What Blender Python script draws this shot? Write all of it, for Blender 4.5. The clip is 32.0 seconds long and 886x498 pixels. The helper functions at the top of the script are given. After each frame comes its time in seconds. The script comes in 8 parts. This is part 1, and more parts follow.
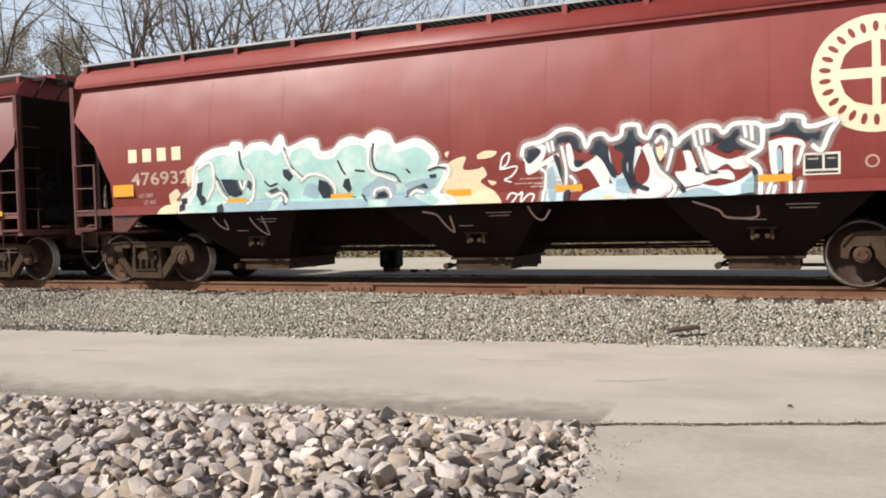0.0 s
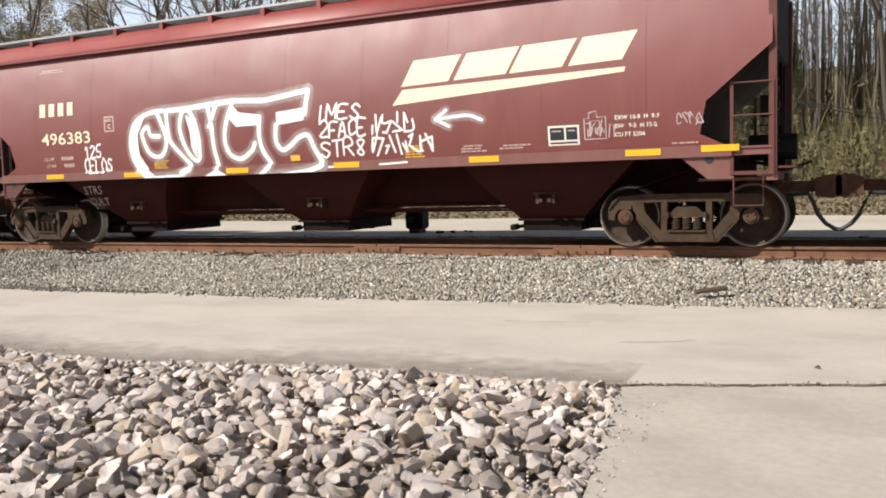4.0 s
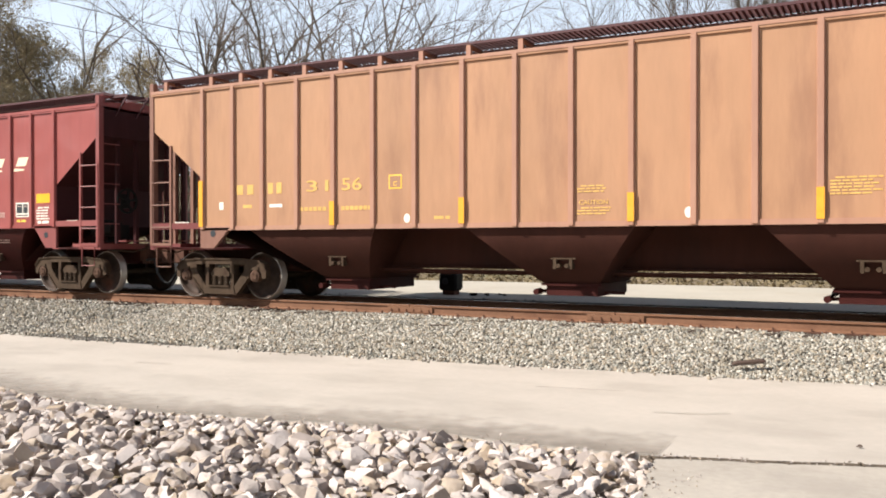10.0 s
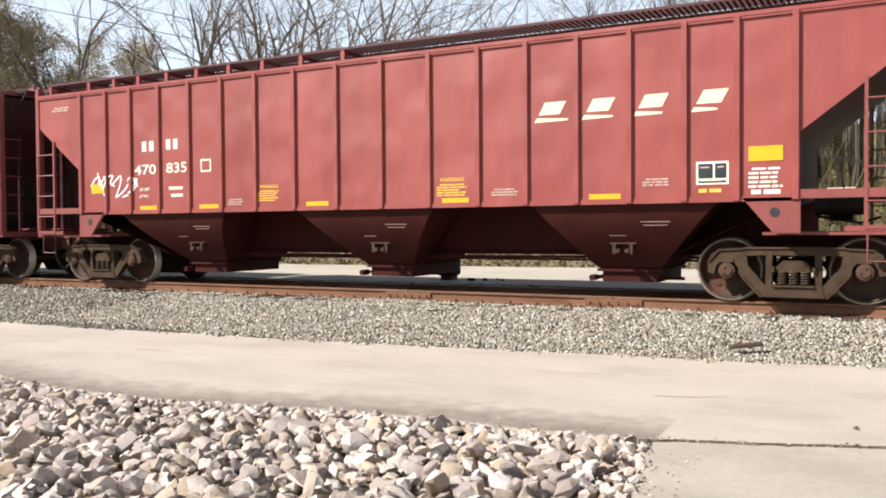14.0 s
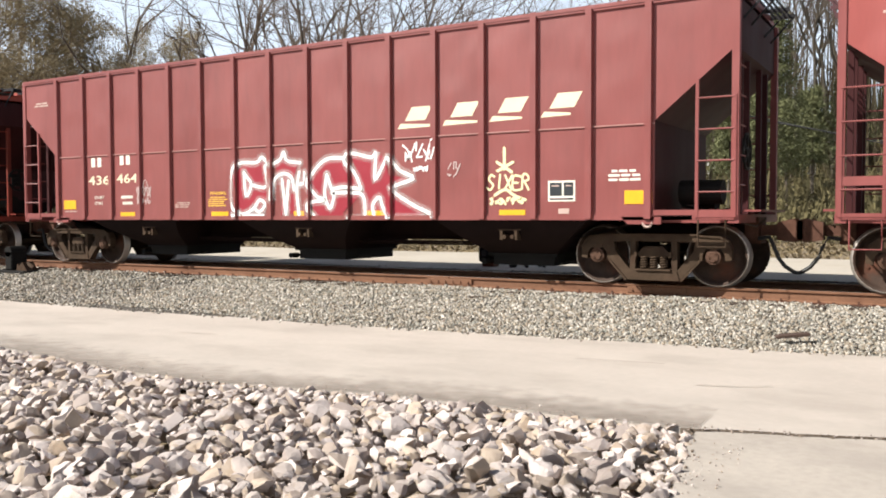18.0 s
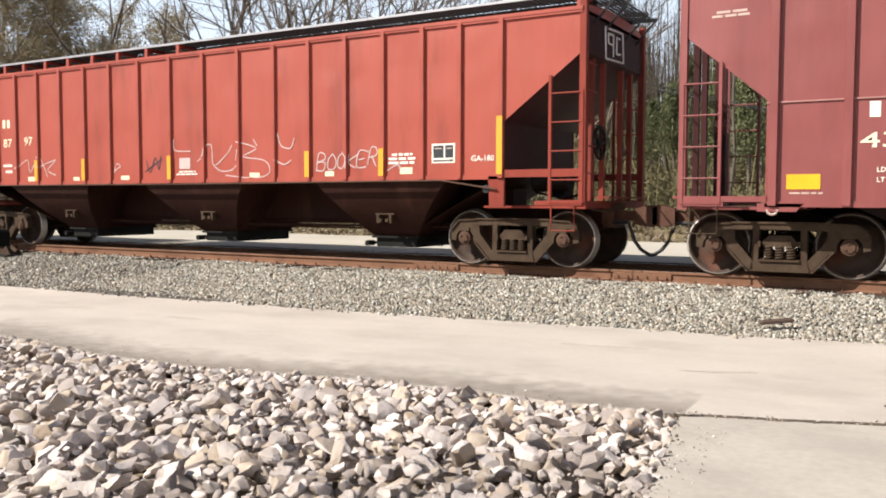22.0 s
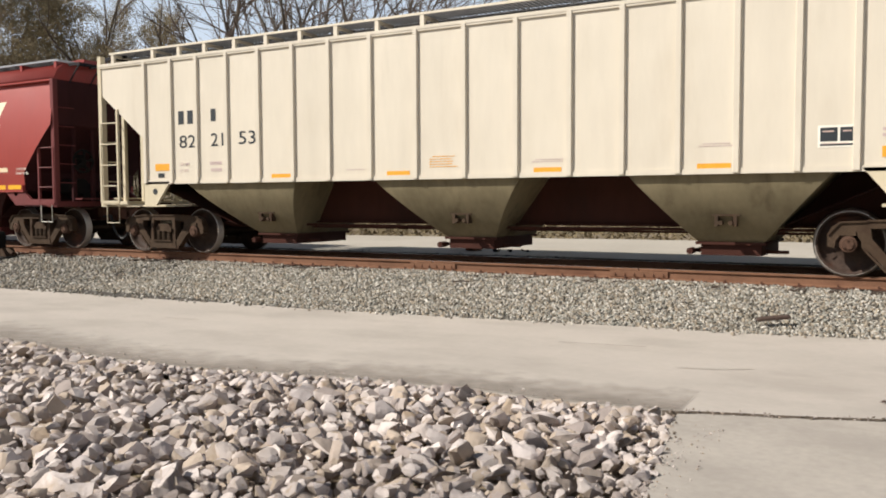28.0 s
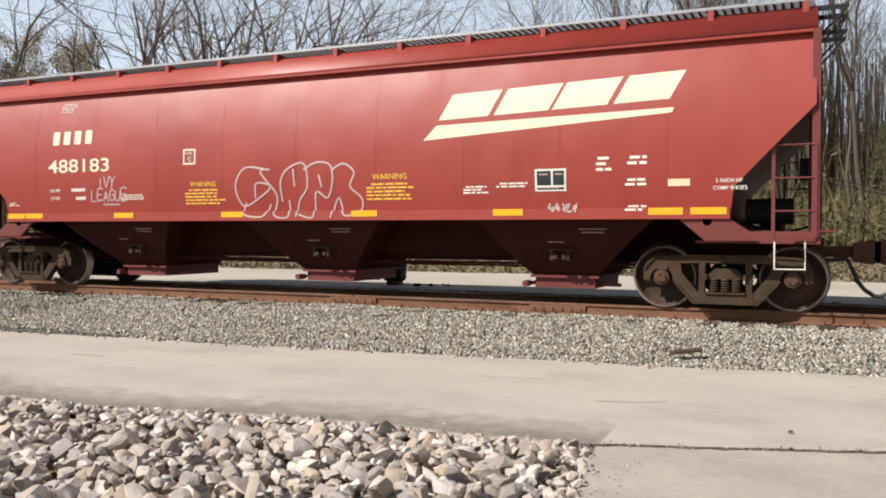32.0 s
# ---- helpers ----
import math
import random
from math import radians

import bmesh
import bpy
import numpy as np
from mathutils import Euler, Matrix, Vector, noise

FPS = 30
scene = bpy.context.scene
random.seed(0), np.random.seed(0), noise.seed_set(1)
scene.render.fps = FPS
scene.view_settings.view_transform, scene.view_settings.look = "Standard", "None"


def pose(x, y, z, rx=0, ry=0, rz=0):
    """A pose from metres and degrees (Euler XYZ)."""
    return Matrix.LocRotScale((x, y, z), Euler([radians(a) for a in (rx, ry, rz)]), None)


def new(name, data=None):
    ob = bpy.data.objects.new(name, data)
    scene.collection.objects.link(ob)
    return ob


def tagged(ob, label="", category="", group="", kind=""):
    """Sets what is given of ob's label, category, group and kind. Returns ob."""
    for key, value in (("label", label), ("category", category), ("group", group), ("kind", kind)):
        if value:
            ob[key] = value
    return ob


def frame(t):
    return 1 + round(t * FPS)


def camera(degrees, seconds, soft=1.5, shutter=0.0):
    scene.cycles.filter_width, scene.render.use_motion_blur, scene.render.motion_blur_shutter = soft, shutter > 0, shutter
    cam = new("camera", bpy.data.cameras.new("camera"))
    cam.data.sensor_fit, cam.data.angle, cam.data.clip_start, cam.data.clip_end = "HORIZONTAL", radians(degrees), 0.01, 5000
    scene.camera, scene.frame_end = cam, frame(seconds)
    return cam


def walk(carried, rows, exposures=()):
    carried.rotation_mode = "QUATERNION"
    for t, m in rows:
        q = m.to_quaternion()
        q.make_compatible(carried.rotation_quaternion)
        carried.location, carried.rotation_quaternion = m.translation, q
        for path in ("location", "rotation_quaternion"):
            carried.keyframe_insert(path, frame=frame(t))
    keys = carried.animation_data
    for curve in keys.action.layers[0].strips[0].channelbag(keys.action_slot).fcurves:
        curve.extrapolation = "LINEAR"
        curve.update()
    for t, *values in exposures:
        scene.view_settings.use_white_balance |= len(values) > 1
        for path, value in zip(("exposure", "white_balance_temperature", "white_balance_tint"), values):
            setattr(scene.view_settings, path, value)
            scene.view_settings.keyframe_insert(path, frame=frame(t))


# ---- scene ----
# A freight train of covered hopper cars rolls past a paved lane with a pile of rip-rap beside it.
# World: x along the track (the train rolls to +x), y away from the camera, z up, lane surface at z = 0.
RAIL_Z = 0.522          # top of rail
TRACK_Y = 13.74         # track centre line
EYE = (0.0, 0.0, 1.6)

# ---- camera ----
cam = camera(55.0, 32.0, soft=1.9)
TURNS = [
    (0, 87.98, 1.48, 24.11), (0.5, 87.78, 1.14, 24.3), (1, 87.11, 1.04, 23.98), (1.5, 86.78, 1.02, 23.55),
    (2, 87.18, 1.17, 23.55), (2.5, 87.02, 1.33, 23.86), (3, 86.83, 1.15, 24.3), (3.5, 86.69, 1.21, 24.35),
    (4, 85.43, 1.72, 25.83), (4.5, 84.85, 1, 27.68), (6.5, 84.18, -0.06, 28.01), (7, 85.46, 0.13, 28.73),
    (7.5, 86.54, -0.04, 29.47), (8, 87.26, -0.97, 27.69), (8.5, 87.86, -0.6, 28.51), (9, 87.65, -0.62, 28.1),
    (9.5, 88.71, -0.08, 28.06), (10, 89.63, 0.04, 28.19), (10.5, 89.87, -0.08, 27.58),
    (11, 89.87, -0.14, 26.42), (11.5, 89.65, -0.33, 26.64), (12, 89.12, -0.46, 26.36),
    (12.5, 88.9, -0.86, 26.9), (13, 88.72, -0.44, 27.51), (13.5, 88.66, 0.43, 28.07),
    (15.5, 88.55, 0.09, 27.99), (16, 88.2, -0.14, 28.4), (16.5, 87.75, -0.29, 28.27),
    (17, 87.52, -0.22, 28.75), (17.5, 88.03, 0.03, 29.58), (18, 87.74, 0.15, 30.84),
    (18.5, 87.17, 0.56, 30.72), (19, 87.42, 0.2, 30.34), (19.5, 87.65, 0.36, 30.39),
    (20, 87.78, 0.46, 30.54), (20.5, 87.14, 0.47, 30.67), (21, 86.99, 0.27, 30.3),
    (21.5, 86.89, 0.11, 30.11), (22, 86.75, -0.13, 29.96), (22.5, 86.64, -0.24, 29.3),
    (23, 86.56, -0.19, 29.77), (23.5, 86.65, 0, 29.7), (24, 86.51, 0.19, 29.39), (24.5, 86.29, -0.03, 29.43),
    (25, 86.71, -0.01, 29.62), (25.5, 86.7, 0.22, 29.75), (27.5, 86.92, 0.19, 29.74),
    (28, 86.69, 0.25, 29.72), (28.5, 86.56, -0.09, 29.34), (29, 86.43, -0.16, 29.17),
    (29.5, 86.73, -0.16, 28.46), (30, 87.42, -0.18, 27.8), (30.5, 89.33, 1.27, 28.77),
    (31, 89.93, 0.9, 26.69), (31.5, 89.44, 0.64, 25.58), (32, 88.99, -0.2, 24.42),
]
EXPOSURES = [(0, -0.1), (1, -0.05), (2, 0.15), (3, 0.15), (4, 0.1), (7, 0.2), (8.5, 0.35), (13, 0.36), (16, 0.36), (23, 0.36), (25, 0.16), (28, -0.15), (29, -0.22), (30, -0.16), (31, -0.16), (32, -0.04)]
walk(cam, [(t, pose(*EYE, rx, ry, rz)) for t, rx, ry, rz in TURNS], EXPOSURES)

# distance rolled by the train, seconds and metres
ROLLED = [
    (0, 0), (0.5, 1.7), (1, 3.41), (1.5, 5.12), (2, 6.85), (2.5, 8.58), (3, 10.33), (3.5, 12.09), (4, 13.85),
    (4.5, 15.64), (6.5, 22.83), (7, 24.64), (7.5, 26.46), (8, 28.28), (8.5, 30.1), (9, 31.92), (9.5, 33.76),
    (10, 35.61), (10.5, 37.47), (11, 39.33), (11.5, 41.19), (12, 43.04), (12.5, 44.89), (13, 46.75),
    (13.5, 48.62), (15.5, 56.15), (16, 58.05), (16.5, 59.96), (17, 61.87), (17.5, 63.78), (18, 65.7),
    (18.5, 67.63), (19, 69.58), (19.5, 71.52), (20, 73.47), (20.5, 75.42), (21, 77.38), (21.5, 79.35),
    (22, 81.32), (22.5, 83.3), (23, 85.29), (23.5, 87.28), (24, 89.26), (24.5, 91.24), (25, 93.23),
    (25.5, 95.24), (27.5, 103.36), (28, 105.41), (28.5, 107.48), (29, 109.56), (29.5, 111.65), (30, 113.74),
    (30.5, 115.85), (31, 117.96), (31.5, 120.08), (32, 122.2),
]

# ---- world and sun ----
SUN_ELEV, SUN_AZ = 41.0, 225.0      # degrees; azimuth of the sun's place, clockwise from +y
world = bpy.data.worlds.new("sky")
scene.world = world
world.use_nodes = True
wn = world.node_tree.nodes
sky = wn.new("ShaderNodeTexSky")
sky.sky_type, sky.sun_disc = "NISHITA", False
sky.sun_elevation, sky.sun_rotation = radians(SUN_ELEV), radians(SUN_AZ)
sky.dust_density, sky.air_density = 1.0, 1.0
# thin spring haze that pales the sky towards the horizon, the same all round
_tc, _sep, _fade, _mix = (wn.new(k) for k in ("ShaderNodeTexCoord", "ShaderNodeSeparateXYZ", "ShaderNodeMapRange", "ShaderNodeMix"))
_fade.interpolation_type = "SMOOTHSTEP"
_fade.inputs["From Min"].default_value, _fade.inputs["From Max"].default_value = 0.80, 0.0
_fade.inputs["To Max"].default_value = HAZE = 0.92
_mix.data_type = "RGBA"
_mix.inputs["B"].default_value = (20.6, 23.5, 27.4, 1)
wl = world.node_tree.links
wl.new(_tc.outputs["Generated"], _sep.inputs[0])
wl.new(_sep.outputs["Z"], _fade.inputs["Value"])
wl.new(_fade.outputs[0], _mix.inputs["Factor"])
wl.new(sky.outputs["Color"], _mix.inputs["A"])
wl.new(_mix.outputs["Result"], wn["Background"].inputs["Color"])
wn["Background"].inputs["Strength"].default_value = 0.043
sun = new("sun", bpy.data.lights.new("sun", "SUN"))
sun.data.energy, sun.data.angle, sun.data.color = 6.6, radians(0.6), (1.0, 0.95, 0.875)
_to_sun = Vector((math.sin(radians(SUN_AZ)) * math.cos(radians(SUN_ELEV)),
                  math.cos(radians(SUN_AZ)) * math.cos(radians(SUN_ELEV)), math.sin(radians(SUN_ELEV))))
sun.rotation_euler = _to_sun.to_track_quat("Z", "Y").to_euler()
sun.location = _to_sun * 60


# ---- materials ----
def material(name, base, rough=0.6, metal=0.0, vary=0.15, scale=2.0, fine=18.0, stretch=(1, 1, 1), bump=0.15,
             bump_scale=60.0, second=None, second_amount=0.35, second_scale=1.2, second_edge=(0.5, 0.7), island=0.0,
             coord="Object", spec=0.5, bump_dist=0.01, bump_detail=4.0, tints=None):
    """Base colour broken up at two scales, patches of a second colour, fine relief."""
    m = bpy.data.materials.new(name)
    m.use_nodes = True
    n, l = m.node_tree.nodes, m.node_tree.links
    bsdf = n["Principled BSDF"]
    bsdf.inputs["Metallic"].default_value = metal
    bsdf.inputs["Specular IOR Level"].default_value = spec
    tc = n.new("ShaderNodeTexCoord")
    mp = n.new("ShaderNodeMapping")
    mp.inputs["Scale"].default_value = stretch
    l.new(tc.outputs[coord], mp.inputs["Vector"])

    def noise_node(sc, detail=4.0, vec=mp):
        t = n.new("ShaderNodeTexNoise")
        t.inputs["Scale"].default_value, t.inputs["Detail"].default_value = sc, detail
        t.inputs["Roughness"].default_value = 0.62
        l.new(vec.outputs["Vector"] if vec is mp else vec.outputs[coord], t.inputs["Vector"])
        return t

    def math_node(op, a, b):
        t = n.new("ShaderNodeMath")
        t.operation = op
        for s, v in ((t.inputs[0], a), (t.inputs[1], b)):
            if isinstance(v, (int, float)):
                s.default_value = v
            else:
                l.new(v, s)
        return t.outputs[0]

    big, small = noise_node(scale), noise_node(fine, 3.0)
    mixed = math_node("ADD", math_node("MULTIPLY", big.outputs["Fac"], 0.65), math_node("MULTIPLY", small.outputs["Fac"], 0.35))
    if island:
        geo = n.new("ShaderNodeNewGeometry")
        info = n.new("ShaderNodeObjectInfo")
        both = math_node("FRACT", math_node("ADD", geo.outputs["Random Per Island"], info.outputs["Random"]), 0.0)
        mixed = math_node("ADD", math_node("MULTIPLY", mixed, 1 - island), math_node("MULTIPLY", both, island))
    ramp = n.new("ShaderNodeMapRange")
    ramp.inputs["From Min"].default_value, ramp.inputs["From Max"].default_value = (0.05, 0.95) if island else (0.3, 0.7)
    ramp.inputs["To Min"].default_value, ramp.inputs["To Max"].default_value = 1 - vary, 1 + vary
    l.new(mixed, ramp.inputs["Value"])
    mul = n.new("ShaderNodeVectorMath")
    mul.operation = "SCALE"
    mul.inputs[0].default_value = base
    l.new(ramp.outputs[0], mul.inputs["Scale"])
    colour = mul.outputs[0]
    if tints:                       # each stone takes one of a few natural tints
        pick = n.new("ShaderNodeValToRGB")
        pick.color_ramp.interpolation = "CONSTANT"
        while len(pick.color_ramp.elements) < len(tints):
            pick.color_ramp.elements.new(0.5)
        for k, c in enumerate(tints):
            pick.color_ramp.elements[k].position = k / len(tints)
            pick.color_ramp.elements[k].color = (*c, 1)
        l.new(math_node("FRACT", math_node("MULTIPLY", both, 17.3), 0.0), pick.inputs["Fac"])
        l.new(pick.outputs["Color"], mul.inputs[0])
    if second:
        patch = noise_node(second_scale, 6.0)
        edge = n.new("ShaderNodeMapRange")
        edge.interpolation_type = "SMOOTHSTEP"
        edge.inputs["From Min"].default_value, edge.inputs["From Max"].default_value = second_edge
        edge.inputs["To Max"].default_value = second_amount
        l.new(patch.outputs["Fac"], edge.inputs["Value"])
        mix = n.new("ShaderNodeMix")
        mix.data_type = "RGBA"
        l.new(edge.outputs[0], mix.inputs["Factor"])
        l.new(colour, mix.inputs["A"])
        mix.inputs["B"].default_value = (*second, 1)
        colour = mix.outputs["Result"]
    l.new(colour, bsdf.inputs["Base Color"])
    rr = n.new("ShaderNodeMapRange")
    rr.inputs["To Min"].default_value, rr.inputs["To Max"].default_value = max(0.02, rough - 0.12), min(1.0, rough + 0.12)
    l.new(big.outputs["Fac"], rr.inputs["Value"])
    l.new(rr.outputs[0], bsdf.inputs["Roughness"])
    if bump:
        grain = noise_node(bump_scale, bump_detail, tc)
        bp = n.new("ShaderNodeBump")
        bp.inputs["Strength"].default_value, bp.inputs["Distance"].default_value = bump, bump_dist
        l.new(grain.outputs["Fac"], bp.inputs["Height"])
        l.new(bp.outputs["Normal"], bsdf.inputs["Normal"])
    return m


def paint(name, base, dirt, rough=0.45, vary=0.10, dirt_amount=0.45, edge=(0.52, 0.72)):
    """Weathered freight-car paint: vertical streaks and a dusty second tone."""
    return material(name, base, rough, 0.0, vary, 1.1, 9.0, (1.0, 1.0, 0.22), 0.38 if "mineral" in name else 0.22 if "bright" in name or "maroon_paint" in name else 0.12, 1.7, dirt, dirt_amount, 1.6, edge, bump_dist=0.12, bump_detail=0.4, spec=0.12 if "grimy" in name else 0.85 if "dark_oxide" in name else 0.55 if "oxide" in name else 0.55 if "mineral" in name or "faded_maroon" in name else 0.4)


M = {
    "brown": paint("oxide_brown_paint", (0.222, 0.034, 0.027), (0.28, 0.073, 0.056), 0.5),
    "oxide_red": paint("fresh_oxide_red_paint", (0.30, 0.037, 0.026), (0.325, 0.058, 0.042), 0.5),
    "brown_dark": paint("dark_oxide_paint", (0.170, 0.034, 0.029), (0.225, 0.064, 0.050), 0.55),
    "red": paint("mineral_red_paint", (0.275, 0.058, 0.050), (0.22, 0.046, 0.040), 0.5, 0.17, 0.5),
    "maroon": paint("faded_maroon_paint", (0.222, 0.054, 0.049), (0.172, 0.043, 0.039), 0.5, 0.16, 0.5),
    "tan_post": paint("rusty_tan_frame_paint", (0.21, 0.10, 0.07), (0.13, 0.06, 0.045), 0.6, 0.15, 0.6),
    "bright_red": paint("bright_red_paint", (0.345, 0.066, 0.042), (0.20, 0.042, 0.029), 0.5, 0.10, 0.6, (0.50, 0.70)),
    "tan": paint("faded_orange_tan_paint", (0.385, 0.206, 0.115), (0.25, 0.125, 0.075), 0.62, 0.14, 0.7, (0.48, 0.70)),
    "tan_rib": paint("tan_rib_paint", (0.37, 0.198, 0.135), (0.26, 0.11, 0.08), 0.62, 0.12, 0.5),
    "tan_red": paint("red_undercoat_patch", (0.205, 0.034, 0.028), (0.27, 0.07, 0.045), 0.6, 0.12, 0.6),
    "cream": paint("cream_paint", (0.64, 0.575, 0.47), (0.53, 0.46, 0.36), 0.5, 0.06, 0.35),
    "cream_frame": paint("yellowed_cream_frame_paint", (0.60, 0.52, 0.37), (0.42, 0.35, 0.24), 0.55, 0.1, 0.4),
    # underside and end coats: grime, with the shade below and between cars put in
    "under_brown": paint("grimy_shaded_brown_underside", (0.012, 0.006, 0.0055), (0.022, 0.011, 0.010), 0.7, 0.2),
    "under_cream": paint("grimy_shaded_cream_underside", (0.20, 0.165, 0.10), (0.075, 0.057, 0.034), 0.7, 0.25, 0.7),
    "under_red": paint("grimy_shaded_red_underside", (0.046, 0.011, 0.009), (0.022, 0.009, 0.008), 0.6, 0.2),
    "end_maroon": paint("grimy_shaded_maroon_end_sheet", (0.048, 0.015, 0.016), (0.026, 0.010, 0.010), 0.6, 0.2),
    "end_grey": paint("grimy_shaded_grey_end_sheet", (0.17, 0.155, 0.13), (0.07, 0.06, 0.045), 0.6, 0.2),
    "under_tan": paint("grimy_shaded_tan_underside", (0.056, 0.021, 0.015), (0.03, 0.017, 0.014), 0.7, 0.2),
    "black": material("grimy_black_steel", (0.013, 0.012, 0.011), 0.65, 0.0, 0.3, 3, 20),
    "truck": material("dusty_cast_steel", (0.064, 0.042, 0.027), 0.7, 0.0, 0.35, 4, 30, (1, 1, 1), 0.25, 40, (0.045, 0.024, 0.016), 0.8, 3.0),
    "wheel": material("rusty_wheel_plate", (0.062, 0.042, 0.033), 0.65, 0.0, 0.4, 5, 30, (1, 1, 1), 0.2, 40, (0.12, 0.045, 0.026), 0.7, 2.2),
    "rim": material("worn_wheel_rim", (0.42, 0.38, 0.34), 0.45, 0.7, 0.15, 8, 40, bump=0.05),
    "rusty_cap": material("rusty_bearing_cap", (0.085, 0.048, 0.033), 0.75, 0.0, 0.3, 6, 30),
    "galv": material("galvanised_grating", (0.42, 0.42, 0.43), 0.45, 0.6, 0.15, 6, 40, bump=0.05),
    "maroon_grate": material("dark_maroon_grating", (0.072, 0.022, 0.026), 0.6, 0.0, 0.2, 6, 40, bump=0.05),
    "grate": material("dark_steel_grating", (0.035, 0.033, 0.035), 0.6, 0.3, 0.2, 6, 40, bump=0.05),
    "white": material("white_stencil_paint", (0.80, 0.76, 0.66), 0.6, 0.0, 0.08, 3, 20, bump=0.03),
    "cream_mark": material("cream_lettering_paint", (0.78, 0.68, 0.48), 0.6, 0.0, 0.08, 3, 20, bump=0.03),
    "dim_white": material("faded_white_stencil", (0.50, 0.36, 0.31), 0.65, 0.0, 0.12, 5, 30, bump=0.03),
    "yellow": material("yellow_reflector_sheet", (0.80, 0.405, 0.015), 0.4, 0.0, 0.08, 5, 40, bump=0.02),
    "orange": material("orange_reflector_sheet", (0.74, 0.345, 0.03), 0.4, 0.0, 0.1, 5, 40, bump=0.02),
    # weld bead paler than the maroon: its sunlit highlight put into the colour
    "highlight_bead": material("highlight_maroon_weld_bead", (0.36, 0.175, 0.155), 0.5, 0.0, 0.15, 6, 40, bump=0.1),
    # stone colour darkened for the train's shadow between and behind the rails
    "shadow_ballast": material("shadow_dark_ballast", (0.060, 0.056, 0.054), 0.9, 0.0, 0.4, 2.0, 30, bump=0.3, bump_scale=90, island=0.6),
    "faded_yellow": material("worn_yellow_stencil_paint", (0.60, 0.36, 0.10), 0.65, 0.0, 0.15, 5, 40, bump=0.02),
    "post_grime": paint("rust_streaked_frame_paint", (0.105, 0.034, 0.028), (0.055, 0.028, 0.022), 0.6, 0.25, 0.7),
    "dusty_sill": paint("dusty_oxide_sill_paint", (0.165, 0.062, 0.050), (0.19, 0.10, 0.078), 0.6, 0.2, 0.7),
    # rusty grime, darkened further for the shade under the body
    "under_rust": paint("grimy_shaded_rust_underside", (0.030, 0.011, 0.008), (0.062, 0.028, 0.018), 0.6, 0.3, 0.8),
    "red_frame": paint("grimy_red_frame_paint", (0.23, 0.046, 0.032), (0.105, 0.032, 0.024), 0.6, 0.2, 0.7),
    "maroon_sill": paint("dull_maroon_sill_paint", (0.15, 0.032, 0.030), (0.10, 0.03, 0.026), 0.6),
    "grey_grate": material("weathered_grey_grating", (0.17, 0.17, 0.18), 0.55, 0.3, 0.2, 6, 40, bump=0.05),
    "yellow_mark": material("yellow_stencil_paint", (0.80, 0.47, 0.06), 0.6, 0.0, 0.12, 5, 40, bump=0.02),
    "panel_black": material("black_data_panel", (0.02, 0.025, 0.03), 0.5, 0.0, 0.2, 6, 40, bump=0.02),
    "spray_white": material("white_spray_paint", (0.84, 0.82, 0.80), 0.55, 0.0, 0.06, 4, 30, bump=0.02),
    "spray_grey": material("thin_grey_spray_paint", (0.52, 0.40, 0.38), 0.6, 0.0, 0.15, 6, 40, bump=0.02),
    "spray_teal": material("teal_spray_paint", (0.40, 0.63, 0.59), 0.5, 0.0, 0.12, 3, 20, (1, 1, 1), 0.02, 40, (0.68, 0.76, 0.72), 0.8, 2.0, (0.47, 0.66)),
    "spray_blue": material("pale_blue_spray_paint", (0.33, 0.46, 0.53), 0.5, 0.0, 0.12, 4, 20, bump=0.02),
    "spray_pale": material("pale_grey_blue_spray_paint", (0.56, 0.70, 0.76), 0.5, 0.0, 0.12, 3, 20, (1, 1, 1), 0.02, 40, (0.74, 0.78, 0.78), 0.8, 2.2, (0.42, 0.62)),
    "spray_cream": material("cream_spray_paint", (0.82, 0.66, 0.44), 0.55, 0.0, 0.1, 4, 20, bump=0.02),
    "spray_dark": material("dark_spray_paint", (0.022, 0.030, 0.045), 0.5, 0.0, 0.2, 4, 20, bump=0.02),
    "spray_red": material("red_spray_paint", (0.29, 0.015, 0.030), 0.5, 0.0, 0.12, 3, 20, bump=0.02),
    "spray_yellow": material("pale_yellow_spray_paint", (0.85, 0.78, 0.45), 0.55, 0.0, 0.08, 4, 20, bump=0.02),
    "rail": material("rusty_rail_steel", (0.190, 0.098, 0.060), 0.75, 0.0, 0.28, 2.5, 30, (0.6, 1, 1), 0.2, 60, (0.11, 0.048, 0.030), 0.6, 2.2),
    "railtop": material("polished_rail_head", (0.42, 0.40, 0.38), 0.28, 0.9, 0.1, 3, 30, (0.3, 1, 1), 0.03),
    "tie": material("creosoted_timber", (0.060, 0.045, 0.036), 0.85, 0.0, 0.35, 3, 25, (1, 6, 1), 0.4, 30),
    "rusty": material("dark_rusty_iron", (0.10, 0.05, 0.035), 0.8, 0.0, 0.35, 8, 40, bump=0.3),
    "ballast": material("crushed_grey_ballast", (0.30, 0.28, 0.245), 0.9, 0.0, 0.35, 2.0, 30, bump=0.3, bump_scale=90, second=(0.24, 0.21, 0.165), second_amount=0.35, second_scale=0.9, island=0.6, tints=((0.362, 0.332, 0.284), (0.225, 0.213, 0.184), (0.435, 0.40, 0.35), (0.15, 0.132, 0.105), (0.315, 0.262, 0.20), (0.52, 0.485, 0.43), (0.262, 0.256, 0.224), (0.30, 0.255, 0.195))),
    # fines darkened to match the shadow band beyond the rails
    "ballast_bed": material("ballast_fines", (0.085, 0.077, 0.068), 0.95, 0.0, 0.4, 3.0, 60, bump=0.8, bump_scale=28, bump_dist=0.03),
